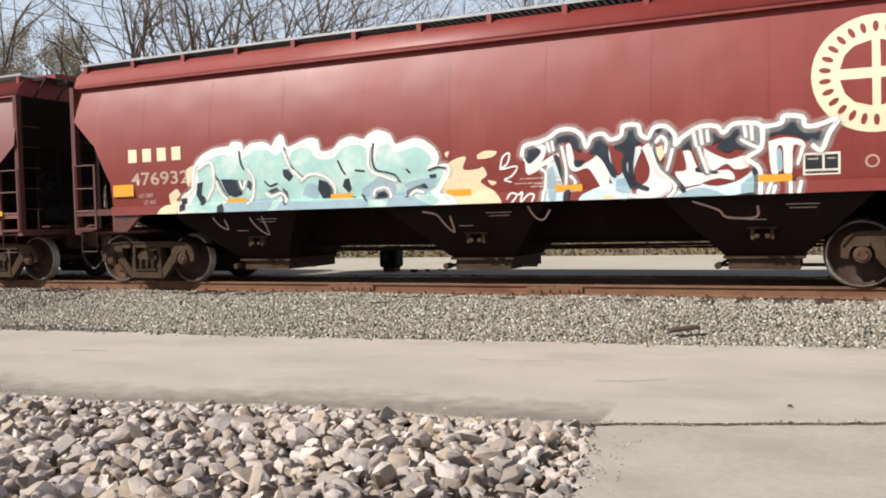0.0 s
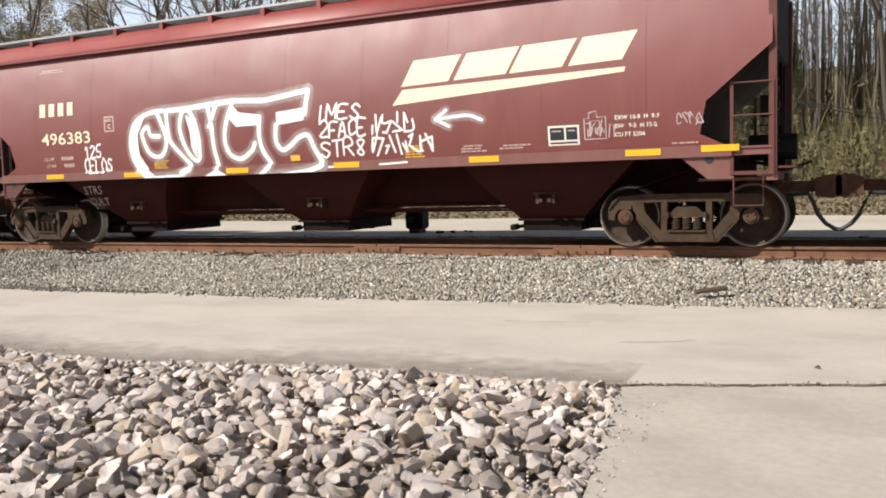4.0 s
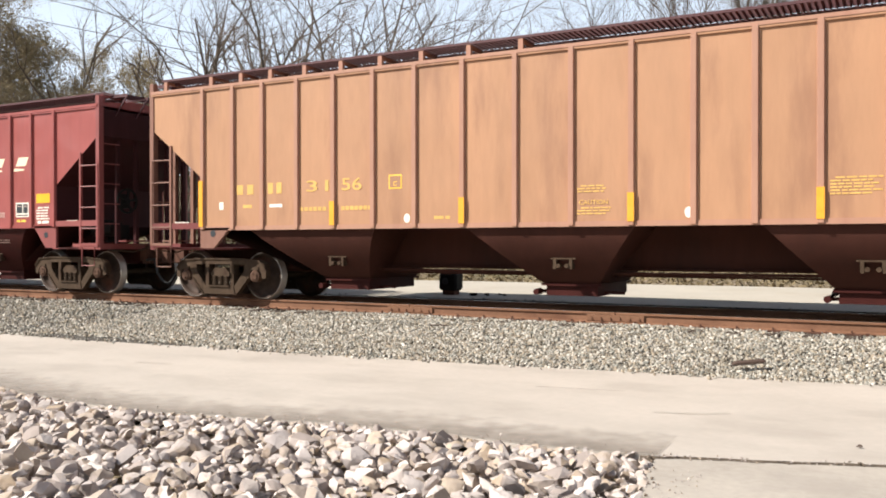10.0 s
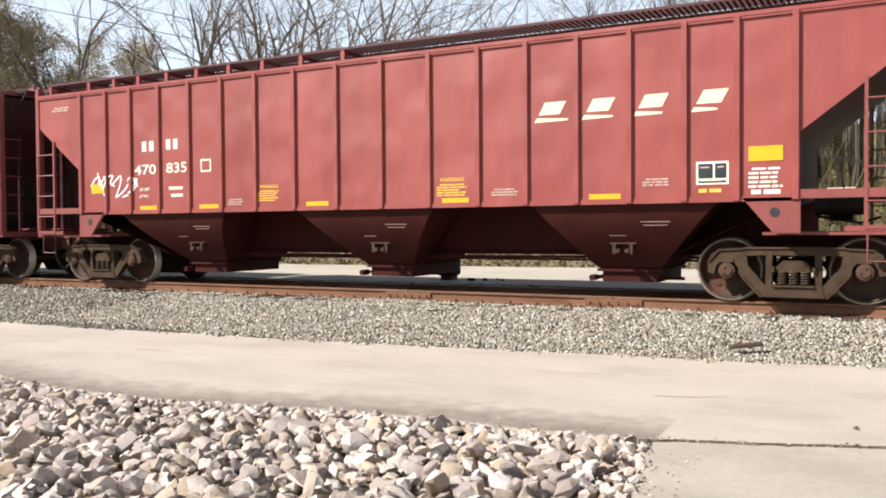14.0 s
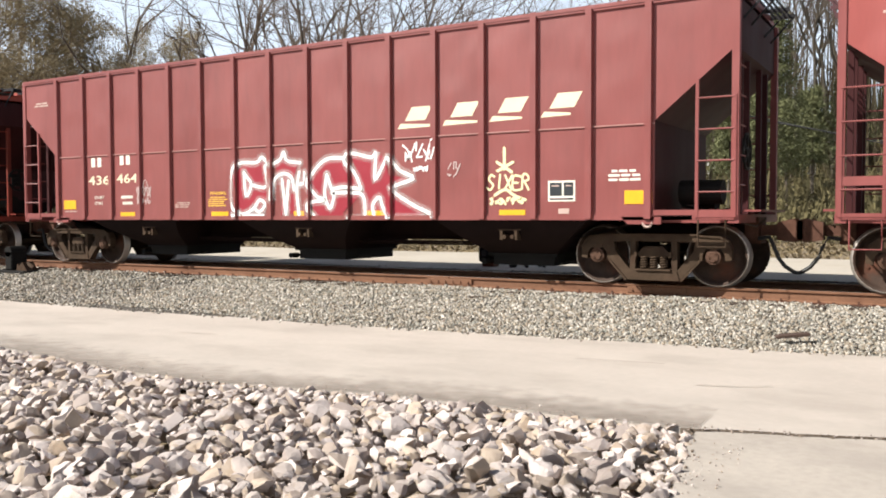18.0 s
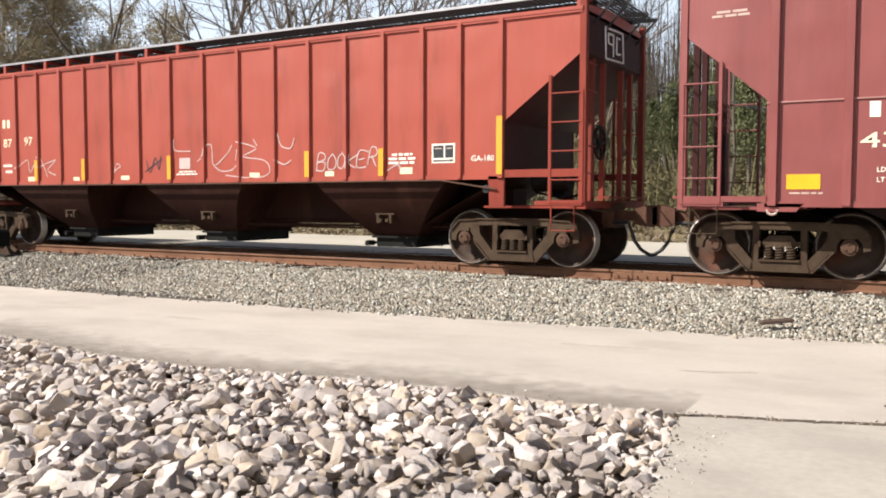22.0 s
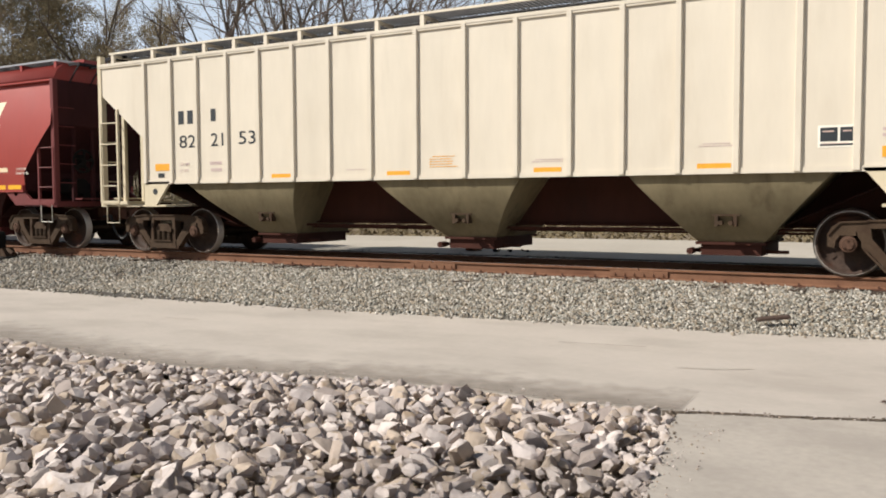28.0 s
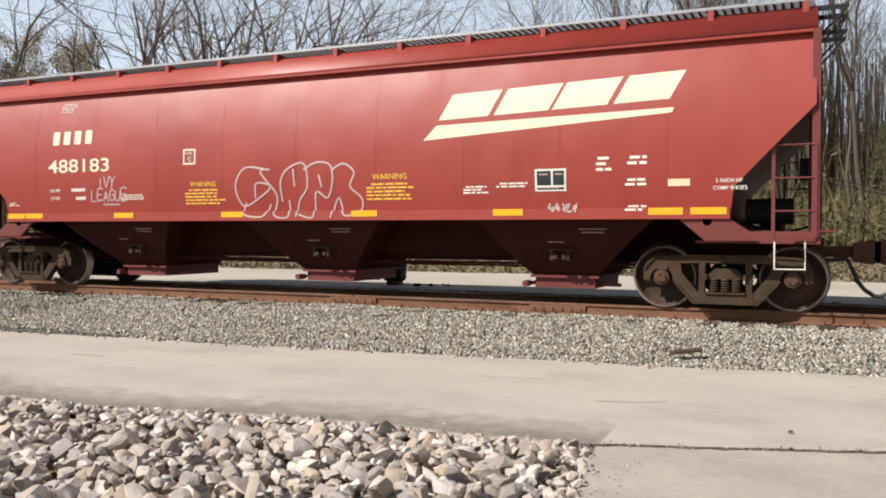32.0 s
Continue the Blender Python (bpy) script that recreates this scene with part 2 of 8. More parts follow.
    "rock": material("broken_limestone", (0.45, 0.41, 0.37), 0.9, 0.0, 0.24, 6.0, 45, bump=0.6, bump_scale=22, second=(0.34, 0.245, 0.155), second_amount=0.62, second_scale=2.8, second_edge=(0.55, 0.70), island=0.3, bump_dist=0.02, tints=((0.464, 0.400, 0.363), (0.551, 0.484, 0.446), (0.372, 0.307, 0.260), (0.329, 0.277, 0.251), (0.639, 0.563, 0.521), (0.425, 0.346, 0.277), (0.407, 0.358, 0.339))),
    "lane": material("sun_bleached_concrete_lane", (0.445, 0.398, 0.350), 0.9, 0.0, 0.13, 0.5, 14, (0.8, 1.25, 1), 0.35, 70, (0.345, 0.305, 0.265), 0.7, 0.7, (0.44, 0.70)),
    "apron": material("worn_grey_concrete_apron", (0.385, 0.345, 0.300), 0.9, 0.0, 0.2, 0.7, 16, (1, 1, 1), 0.3, 80, (0.31, 0.275, 0.24), 0.6, 1.1, (0.48, 0.7)),
    "soil": material("leaf_littered_soil", (0.21, 0.165, 0.115), 0.95, 0.0, 0.3, 0.35, 6, bump=0.6, bump_scale=6, second=(0.16, 0.17, 0.075), second_amount=0.5, second_scale=0.12, bump_dist=0.05),
    "gravel": material("pale_gravel_yard", (0.44, 0.395, 0.33), 0.95, 0.0, 0.14, 0.25, 8, bump=0.3, bump_scale=20, second=(0.33, 0.26, 0.18), second_amount=0.7, second_scale=0.22),
    "crack_dirt": material("dirt_in_crack", (0.17, 0.135, 0.105), 0.95, 0.0, 0.3, 5, 30, bump=0.4),
    "far_twig": material("distant_bare_wood", (0.066, 0.053, 0.034), 0.9, 0.0, 0.35, 0.3, 3, bump=0, island=0.4),
    "bark": material("grey_brown_bark", (0.125, 0.101, 0.080), 0.9, 0.0, 0.35, 1.5, 14, (1, 1, 0.3), 0.5, 18, bump_dist=0.03),
    "bark_pale": material("pale_bark", (0.080, 0.066, 0.048), 0.9, 0.0, 0.3, 1.5, 14, (1, 1, 0.4), 0.4, 18),
    "twig": material("bare_twigs", (0.140, 0.108, 0.087), 0.9, 0.0, 0.3, 0.6, 5, bump=0),
    "bud": material("budding_spring_twigs", (0.285, 0.225, 0.13), 0.9, 0.0, 0.35, 0.5, 4, bump=0, island=0.4),
    "needle": material("dark_evergreen_foliage", (0.115, 0.122, 0.050), 0.8, 0.0, 0.5, 0.8, 6, bump=0, island=0.5),
    "grass": material("dry_spring_grass", (0.17, 0.13, 0.07), 0.95, 0.0, 0.4, 0.6, 5, bump=0, island=0.5),
    "brush": material("dry_undergrowth", (0.112, 0.094, 0.040), 0.95, 0.0, 0.4, 0.5, 5, bump=0, island=0.5),
    "rubber": material("black_rubber_hose", (0.02, 0.02, 0.02), 0.6, 0.0, 0.2, 10, 40, bump=0.05),
    "wood_scrap": material("weathered_tie_scrap", (0.065, 0.040, 0.03), 0.9, 0.0, 0.3, 6, 40, (1, 5, 5), 0.4, 40),
    "wire": material("black_cable", (0.02, 0.02, 0.022), 0.6, bump=0),
    "house_white": material("white_siding", (0.72, 0.72, 0.70), 0.7, 0.0, 0.08, 2, 10, bump=0.05),
    "house_roof": material("grey_shingle_roof", (0.16, 0.15, 0.15), 0.9, 0.0, 0.2, 2, 12, bump=0.2),
    }

for _k in ("black", "truck", "wheel", "rusty_cap", "tie", "rusty", "grate", "ballast", "ballast_bed", "rock", "soil", "bark", "twig", "far_twig", "rail", "crack_dirt"):
    M[_k].node_tree.nodes["Principled BSDF"].inputs["Specular IOR Level"].default_value = 0.12      # dull, dusty surfaces
M["dirt_wash"] = material("washed_on_dirt", (0.20, 0.165, 0.135), 0.95, 0.0, 0.3, 6, 40, bump=0.3)
_dt = M["dirt_wash"].node_tree
_dtc, _dno, _dsep, _dmr, _dml, _dcl = (_dt.nodes.new(k) for k in ("ShaderNodeTexCoord", "ShaderNodeTexNoise", "ShaderNodeSeparateXYZ", "ShaderNodeMapRange", "ShaderNodeMath", "ShaderNodeMath"))
_dno.inputs["Scale"].default_value, _dno.inputs["Detail"].default_value = 5.0, 6.0
_dmr.inputs["From Min"].default_value, _dmr.inputs["From Max"].default_value = 0.84, 0.0       # thins out over 0.84 m from the edge
_dmr.inputs["To Min"].default_value, _dmr.inputs["To Max"].default_value = -0.55, 0.15
_dml.operation, _dcl.operation, _dcl.use_clamp = "ADD", "MULTIPLY", True
_dcl.inputs[1].default_value = 0.72
_dt.links.new(_dtc.outputs["Object"], _dno.inputs["Vector"])
_dt.links.new(_dtc.outputs["UV"], _dsep.inputs[0])
_dt.links.new(_dsep.outputs["Y"], _dmr.inputs["Value"])
_dt.links.new(_dmr.outputs[0], _dml.inputs[0])
_dt.links.new(_dno.outputs["Fac"], _dml.inputs[1])
_dt.links.new(_dml.outputs[0], _dcl.inputs[0])
_dt.links.new(_dcl.outputs[0], _dt.nodes["Principled BSDF"].inputs["Alpha"])
_tt = M["tan_red"].node_tree                # worn old paint with ragged, streaky edges
_tc2, _tm, _tn, _tr = (_tt.nodes.new(k) for k in ("ShaderNodeTexCoord", "ShaderNodeMapping", "ShaderNodeTexNoise", "ShaderNodeMapRange"))
_tm.inputs["Scale"].default_value = (9, 1, 1.1)
_tn.inputs["Scale"].default_value, _tn.inputs["Detail"].default_value = 1.3, 5.0
_tr.inputs["From Min"].default_value, _tr.inputs["From Max"].default_value = 0.40, 0.62
_tr.inputs["To Min"].default_value, _tr.inputs["To Max"].default_value = 0.95, 0.25
_tt.links.new(_tc2.outputs["Object"], _tm.inputs["Vector"])
_tt.links.new(_tm.outputs["Vector"], _tn.inputs["Vector"])
_tt.links.new(_tn.outputs["Fac"], _tr.inputs["Value"])
_tt.links.new(_tr.outputs[0], _tt.nodes["Principled BSDF"].inputs["Alpha"])
M["mist_white"] = material("thin_white_overspray", (0.80, 0.77, 0.75), 0.6, bump=0)
_mt = M["mist_white"].node_tree
_no = _mt.nodes.new("ShaderNodeTexNoise")
_no.inputs["Scale"].default_value, _no.inputs["Detail"].default_value = 60.0, 3.0
_mr = _mt.nodes.new("ShaderNodeMapRange")
_mr.inputs["From Min"].default_value, _mr.inputs["From Max"].default_value = 0.35, 0.65
_mr.inputs["To Min"].default_value, _mr.inputs["To Max"].default_value = 0.03, 0.20
_mt.links.new(_no.outputs["Fac"], _mr.inputs["Value"])
_mt.links.new(_mr.outputs[0], _mt.nodes["Principled BSDF"].inputs["Alpha"])


# ---- mesh helpers ----
def to_mesh(name, bm, mats, smooth=False):
    me = bpy.data.meshes.new(name)
    bm.normal_update()
    bm.to_mesh(me)
    bm.free()
    for m in (mats if isinstance(mats, (list, tuple)) else [mats]):
        me.materials.append(m)
    if smooth:
        me.shade_smooth()
    return me


def part(name, bm, mat, parent=None, label="", smooth=False, at=None):
    me = bm if isinstance(bm, bpy.types.Mesh) else to_mesh(name, bm, mat, smooth)
    ob = new(name, me)
    if parent is not None:
        ob.parent = parent
    if at is not None:
        ob.matrix_basis = at
    if label:
        tagged(ob, label)
    return ob


def thing(name, at, label, category, group="", kind=""):
    ob = new(name)
    ob.matrix_basis = at
    return tagged(ob, label, category, group, kind)


def box(bm, x0, x1, y0, y1, z0, z1, mi=0, bev=0.0):
    v = [bm.verts.new((x, y, z)) for x in (x0, x1) for y in (y0, y1) for z in (z0, z1)]
    fs = []
    for a in ((0, 1, 3, 2), (4, 6, 7, 5), (0, 4, 5, 1), (2, 3, 7, 6), (0, 2, 6, 4), (1, 5, 7, 3)):
        f = bm.faces.new([v[i] for i in a])
        f.material_index = mi
        fs.append(f)
    if bev:
        es = list({e for f in fs for e in f.edges})
        bmesh.ops.bevel(bm, geom=es, offset=bev, segments=1, affect="EDGES")
    return bm


def tube(bm, pts, r, seg=6, mi=0, r_end=None, caps=True):
    """A round bar along a line of points, tapering from r to r_end."""
    pts = [Vector(p) for p in pts]
    rings, n = [], len(pts)
    for i, p in enumerate(pts):
        d = (pts[min(i + 1, n - 1)] - pts[max(i - 1, 0)]).normalized()
        u = d.cross(Vector((0, 0, 1)) if abs(d.z) < 0.9 else Vector((1, 0, 0))).normalized()
        w = d.cross(u)
        rad = r if r_end is None else r + (r_end - r) * i / (n - 1)
        rings.append([bm.verts.new(p + rad * (math.cos(a) * u + math.sin(a) * w))
                      for a in (2 * math.pi * k / seg for k in range(seg))])
    for a, b in zip(rings, rings[1:]):
        for k in range(seg):
            bm.faces.new((a[k], a[(k + 1) % seg], b[(k + 1) % seg], b[k])).material_index = mi
    if caps:
        bm.faces.new(rings[0]).material_index = mi
        bm.faces.new(rings[-1][::-1]).material_index = mi
    return bm


def prism(bm, poly, y0, y1, mi=0):
    """A polygon in x and z, drawn out from y0 to y1."""
    a = [bm.verts.new((x, y0, z)) for x, z in poly]
    b = [bm.verts.new((x, y1, z)) for x, z in poly]
    fs = [bm.faces.new(a), bm.faces.new(b[::-1])]
    for i in range(len(poly)):
        j = (i + 1) % len(poly)
        fs.append(bm.faces.new((a[j], a[i], b[i], b[j])))
    for f in fs:
        f.material_index = mi
    bmesh.ops.recalc_face_normals(bm, faces=fs)
    return bm


def bar2(bm, p, q, w, y0, y1, mi=0):
    """A flat bar from p to q in x and z, of width w."""
    dx, dz = q[0] - p[0], q[1] - p[1]
    k = w / 2 / math.hypot(dx, dz)
    ox, oz = -dz * k, dx * k
    return prism(bm, [(p[0] + ox, p[1] + oz), (q[0] + ox, q[1] + oz), (q[0] - ox, q[1] - oz), (p[0] - ox, p[1] - oz)], y0, y1, mi)


def lathe_y(bm, profile, seg=28, mis=None):
    """Turns a profile of (radius, y) about the y axis."""
    rings = [[bm.verts.new((r * math.cos(2 * math.pi * k / seg), y, r * math.sin(2 * math.pi * k / seg))) for k in range(seg)] for r, y in profile]
    for i, (a, b) in enumerate(zip(rings, rings[1:])):
        for k in range(seg):
            f = bm.faces.new((a[k], b[k], b[(k + 1) % seg], a[(k + 1) % seg]))
            f.material_index = mis[i] if mis else 0
            f.smooth = True
    bm.faces.new(rings[0])
    bm.faces.new(rings[-1][::-1])
    bmesh.ops.recalc_face_normals(bm, faces=bm.faces[:])
    return bm


def many(name, verts, faces, mat, smooth=False):
    """A mesh from arrays: vertices (n, 3) and faces (m, k)."""
    verts, faces = np.asarray(verts, np.float32), np.asarray(faces, np.int32)
    me = bpy.data.meshes.new(name)
    m, k = faces.shape
    me.vertices.add(len(verts))
    me.vertices.foreach_set("co", verts.ravel())
    me.loops.add(m * k)
    me.loops.foreach_set("vertex_index", faces.ravel())
    me.polygons.add(m)
    me.polygons.foreach_set("loop_start", np.arange(m, dtype=np.int32) * k)
    me.update(calc_edges=True)
    me.materials.append(mat)
    if smooth:
        me.shade_smooth()
    return me


# ---- the train ----
RIBS = [s * x for x in (0.46, 1.38, 2.27, 3.09, 3.91, 4.71, 5.50, 6.21, 6.96) for s in (-1, 1)]
TALL_RIBS = [0.457 * k for k in range(-15, 16, 2)]
RIB_OUT, TALL_OUT = 0.05, 0.06      # how far the ribs stand out
WHEEL_R = 0.457
CURVE = [(1.585 - (0.105 * ((2.35 - z) / 1.02) ** 2 if z < 2.35 else 0.215 * ((z - 2.35) / 1.45) ** 2), z) for z in (1.33 + 0.19 * k for k in range(14))]      # half width, height


def side_y(car, z):
    """Half width of a car's side sheet at the height z."""
    if car["kind"] != "curved":
        return 1.50
    pts = CURVE
    for (y0, z0), (y1, z1) in zip(pts, pts[1:]):
        if z <= z1:
            return y0 + (y1 - y0) * max(0.0, z - z0) / (z1 - z0)
    return pts[-1][0]


def end_x(car, z):
    """Where the side sheet ends at the height z: it is cut back below by the slope of the end bay."""
    pts = car["cut"]
    if z <= pts[0][1]:
        return pts[0][0]
    for (x0, z0), (x1, z1) in zip(pts, pts[1:]):
        if z <= z1:
            return x0 + (x1 - x0) * (z - z0) / (z1 - z0)
    return pts[-1][0]


def body_mesh(car, mat):
    """The closed shell of a car: two sides, the sloped ends and the floor."""
    zb, zt = car["bottom"], car["top"]
    levels = sorted({zb, zt, *(z for _, z in car["cut"] if zb < z < zt), *((z for _, z in CURVE if zb < z < zt) if car["kind"] == "curved" else ())})
    bm = bmesh.new()
    cols = 14
    near, far = [], []
    for z in levels:
        e, y = end_x(car, z), side_y(car, z)
        xs = [-e + 2 * e * k / cols for k in range(cols + 1)]
        near.append([bm.verts.new((x, -y, z)) for x in xs])
        far.append([bm.verts.new((x, y, z)) for x in xs])
    for g in (near, far):
        for a, b in zip(g, g[1:]):
            for k in range(cols):
                f = bm.faces.new((a[k], a[k + 1], b[k + 1], b[k]))
                f.smooth = car["kind"] == "curved"
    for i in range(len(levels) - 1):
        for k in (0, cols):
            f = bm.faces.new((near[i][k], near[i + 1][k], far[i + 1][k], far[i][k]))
            f.material_index = 1        # ends and slope sheets: grime with their shade in the colour
    for i in (0, -1):
        for k in range(cols):
            bm.faces.new((near[i][k], near[i][k + 1], far[i][k + 1], far[i][k]))
    bmesh.ops.recalc_face_normals(bm, faces=bm.faces[:])
    for e in bm.edges:                      # crisp corners, smooth curve
        e.smooth = len(e.link_faces) == 2 and e.calc_face_angle() < 0.5
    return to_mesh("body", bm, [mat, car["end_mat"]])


def wheel_mesh(sign):
    bm = bmesh.new()
    prof = [(0.02, -0.055), (0.12, -0.05), (0.135, -0.02), (0.16, 0.03), (0.36, 0.045), (0.395, -0.01), (0.405, -0.058), (0.436, -0.060),
            (0.450, -0.060), (0.457, -0.052), (0.459, 0.045), (0.483, 0.060), (0.483, 0.078), (0.40, 0.082), (0.17, 0.09), (0.02, 0.09)]
    mis = [0, 0, 0, 0, 0, 0, 0, 1, 1, 1, 1, 1, 0, 0, 0]
    lathe_y(bm, [(r, sign * y) for r, y in prof], 30, mis)
    for k in range(3):                       # rust runs and chalk flecks as small raised scabs
        a = 2.1 * k
        x, z = 0.28 * math.cos(a), 0.28 * math.sin(a)
        y = sign * 0.035
        box(bm, x - 0.035, x + 0.035, min(y, y - sign * 0.012), max(y, y - sign * 0.012), z - 0.02, z + 0.02)
    return to_mesh("wheel", bm, [M["wheel"], M["rim"]])


WHEEL_NEAR, WHEEL_FAR = wheel_mesh(1), wheel_mesh(-1)
_b = bmesh.new()
tube(_b, [(0, -1.06, 0), (0, 1.06, 0)], 0.075, 12)
AXLE = to_mesh("axle", _b, M["truck"], True)
_b = bmesh.new()
lathe_y(_b, [(0.02, -0.05), (0.075, -0.05), (0.085, -0.035), (0.112, -0.03), (0.118, 0.09), (0.02, 0.09)], 16)
for _f in _b.faces:
    _f.smooth = False
for _k in range(3):
    _a = 2 * math.pi * _k / 3
    tube(_b, [(0.06 * math.cos(_a), -0.065, 0.05 * math.sin(_a)), (0.06 * math.cos(_a), -0.04, 0.05 * math.sin(_a))], 0.016, 6)
CAP = to_mesh("bearing_cap", _b, M["rusty_cap"])


def side_frame_mesh():
    """Cast side frame: a long top chord that reaches over both bearings, slanting legs, columns and a spring seat."""
    bm = bmesh.new()
    y0, y1 = -0.075, 0.075
    prism(bm, [(-0.66, 0.665), (-0.66, 0.775), (-0.45, 0.79), (0.45, 0.79), (0.66, 0.775), (0.66, 0.665), (0.36, 0.675), (-0.36, 0.675)], y0, y1)
    for s in (-1, 1):
        block = [(0.66, 0.775), (0.98, 0.755), (1.10, 0.69), (1.15, 0.58), (1.15, 0.42), (1.06, 0.40), (1.045, 0.50), (0.99, 0.575), (0.89, 0.60), (0.79, 0.575), (0.735, 0.50), (0.725, 0.40), (0.655, 0.40), (0.60, 0.52), (0.62, 0.665)]
        prism(bm, [(s * x, z) for x, z in block], y0 + 0.003, y1 - 0.003)
        prism(bm, [(s * x, z) for x, z in ((0.60, 0.53), (0.70, 0.40), (0.62, 0.34), (0.40, 0.09), (0.30, 0.09), (0.30, 0.20), (0.36, 0.24))], y0 - 0.004, y1 + 0.004)
        bar2(bm, (s * 0.325, 0.14), (s * 0.315, 0.70), 0.085, y0 - 0.008, y1 + 0.008)
        bar2(bm, (s * 0.70, 0.395), (s * 0.42, 0.085), 0.028, y0 - 0.026, y0)          # cast flanges
        bar2(bm, (s * 1.00, 0.748), (s * 0.66, 0.766), 0.024, y0 - 0.024, y0)
        bar2(bm, (s * 1.145, 0.58), (s * 1.00, 0.748), 0.026, y0 - 0.022, y0)
        box(bm, *sorted((s * 0.245, s * 0.285)), y0 - 0.05, y0, 0.44, 0.52)
        box(bm, *sorted((s * 0.80, s * 0.98)), y0 - 0.02, y1 + 0.02, 0.57, 0.63)        # bearing adapter
    box(bm, -0.66, 0.66, y0 - 0.024, y0, 0.765, 0.79)
    prism(bm, [(-0.40, 0.09), (-0.36, 0.235), (0.36, 0.235), (0.40, 0.09)], y0 - 0.02, y1 + 0.02)
    box(bm, -0.27, 0.27, y0 - 0.05, y1 + 0.05, 0.235, 0.26)
    return to_mesh("side_frame", bm, M["truck"])


SIDE_FRAME = side_frame_mesh()


def spring_mesh():
    bm = bmesh.new()
    pts = [(0.055 * math.cos(a), 0.055 * math.sin(a), 0.26 + 0.185 * a / (10 * math.pi)) for a in (2 * math.pi * k / 10 for k in range(51))]
    tube(bm, pts, 0.014, 5)
    tube(bm, [(0, 0, 0.26), (0, 0, 0.445)], 0.035, 8)
    return to_mesh("spring", bm, M["truck"], True)


SPRING = spring_mesh()
_b = bmesh.new()
prism(_b, [(-0.23, 0.447), (0.23, 0.447), (0.24, 0.50), (0.14, 0.60), (-0.14, 0.60), (-0.24, 0.50)], -1.07, 1.07)
tube(_b, [(0, 0, 0.62), (0, 0, 0.80)], 0.20, 14)
for _s in (-1, 1):
    tube(_b, [(_s * 0.42, -0.75, 0.36), (_s * 0.42, 0.75, 0.36)], 0.05, 6)
    tube(_b, [(_s * 0.42, 0, 0.36), (_s * 0.25, 0, 0.62)], 0.03, 6)
    for _y in (-0.72, 0.72):
        box(_b, _s * 0.45 - 0.04, _s * 0.45 + 0.04, _y - 0.05, _y + 0.05, 0.26, 0.50)
BOLSTER = to_mesh("truck", _b, M["truck"])
WHEELSETS = []


def add_truck(car_ob, x):
    tr = part("truck", BOLSTER, None, car_ob, "dusty cast steel two-axle truck", at=pose(x, 0, 0))
    for s in (-1, 1):
        part("side_frame", SIDE_FRAME, None, tr, at=pose(0, s * 1.0, 0, 0, 0, 0 if s < 0 else 180))
        for k in (-0.15, 0.0, 0.15):
            part("spring", SPRING, None, tr, at=pose(k, s * 1.03, 0))
    for dx in (-0.889, 0.889):
        ws = part("wheelset", AXLE, None, car_ob, "steel wheelset with rusty plates and bright rims", at=pose(x + dx, 0, WHEEL_R))
        part("wheel", WHEEL_NEAR, None, ws, at=pose(0, -0.77, 0))
        part("wheel", WHEEL_FAR, None, ws, at=pose(0, 0.77, 0))
        part("bearing_cap", CAP, None, ws, at=pose(0, -1.06, 0))
        part("bearing_cap", CAP, None, ws, at=pose(0, 1.06, 0, 0, 0, 180))
        WHEELSETS.append((ws, x + dx))


BAYS = ((-4.5, -4.05), (0.03, 0.22), (4.55, 4.52))          # middle of each bay at the body and at its gate


def bay_y(car, z):
    """The near side of a hopper bay at the height z."""
    wide, f = 1.20 if car["kind"] == "curved" else 1.46, (car["bottom"] - z) / (car["bottom"] - 0.42)
    return -(wide + (0.80 - wide) * f ** 1.6) - 0.006


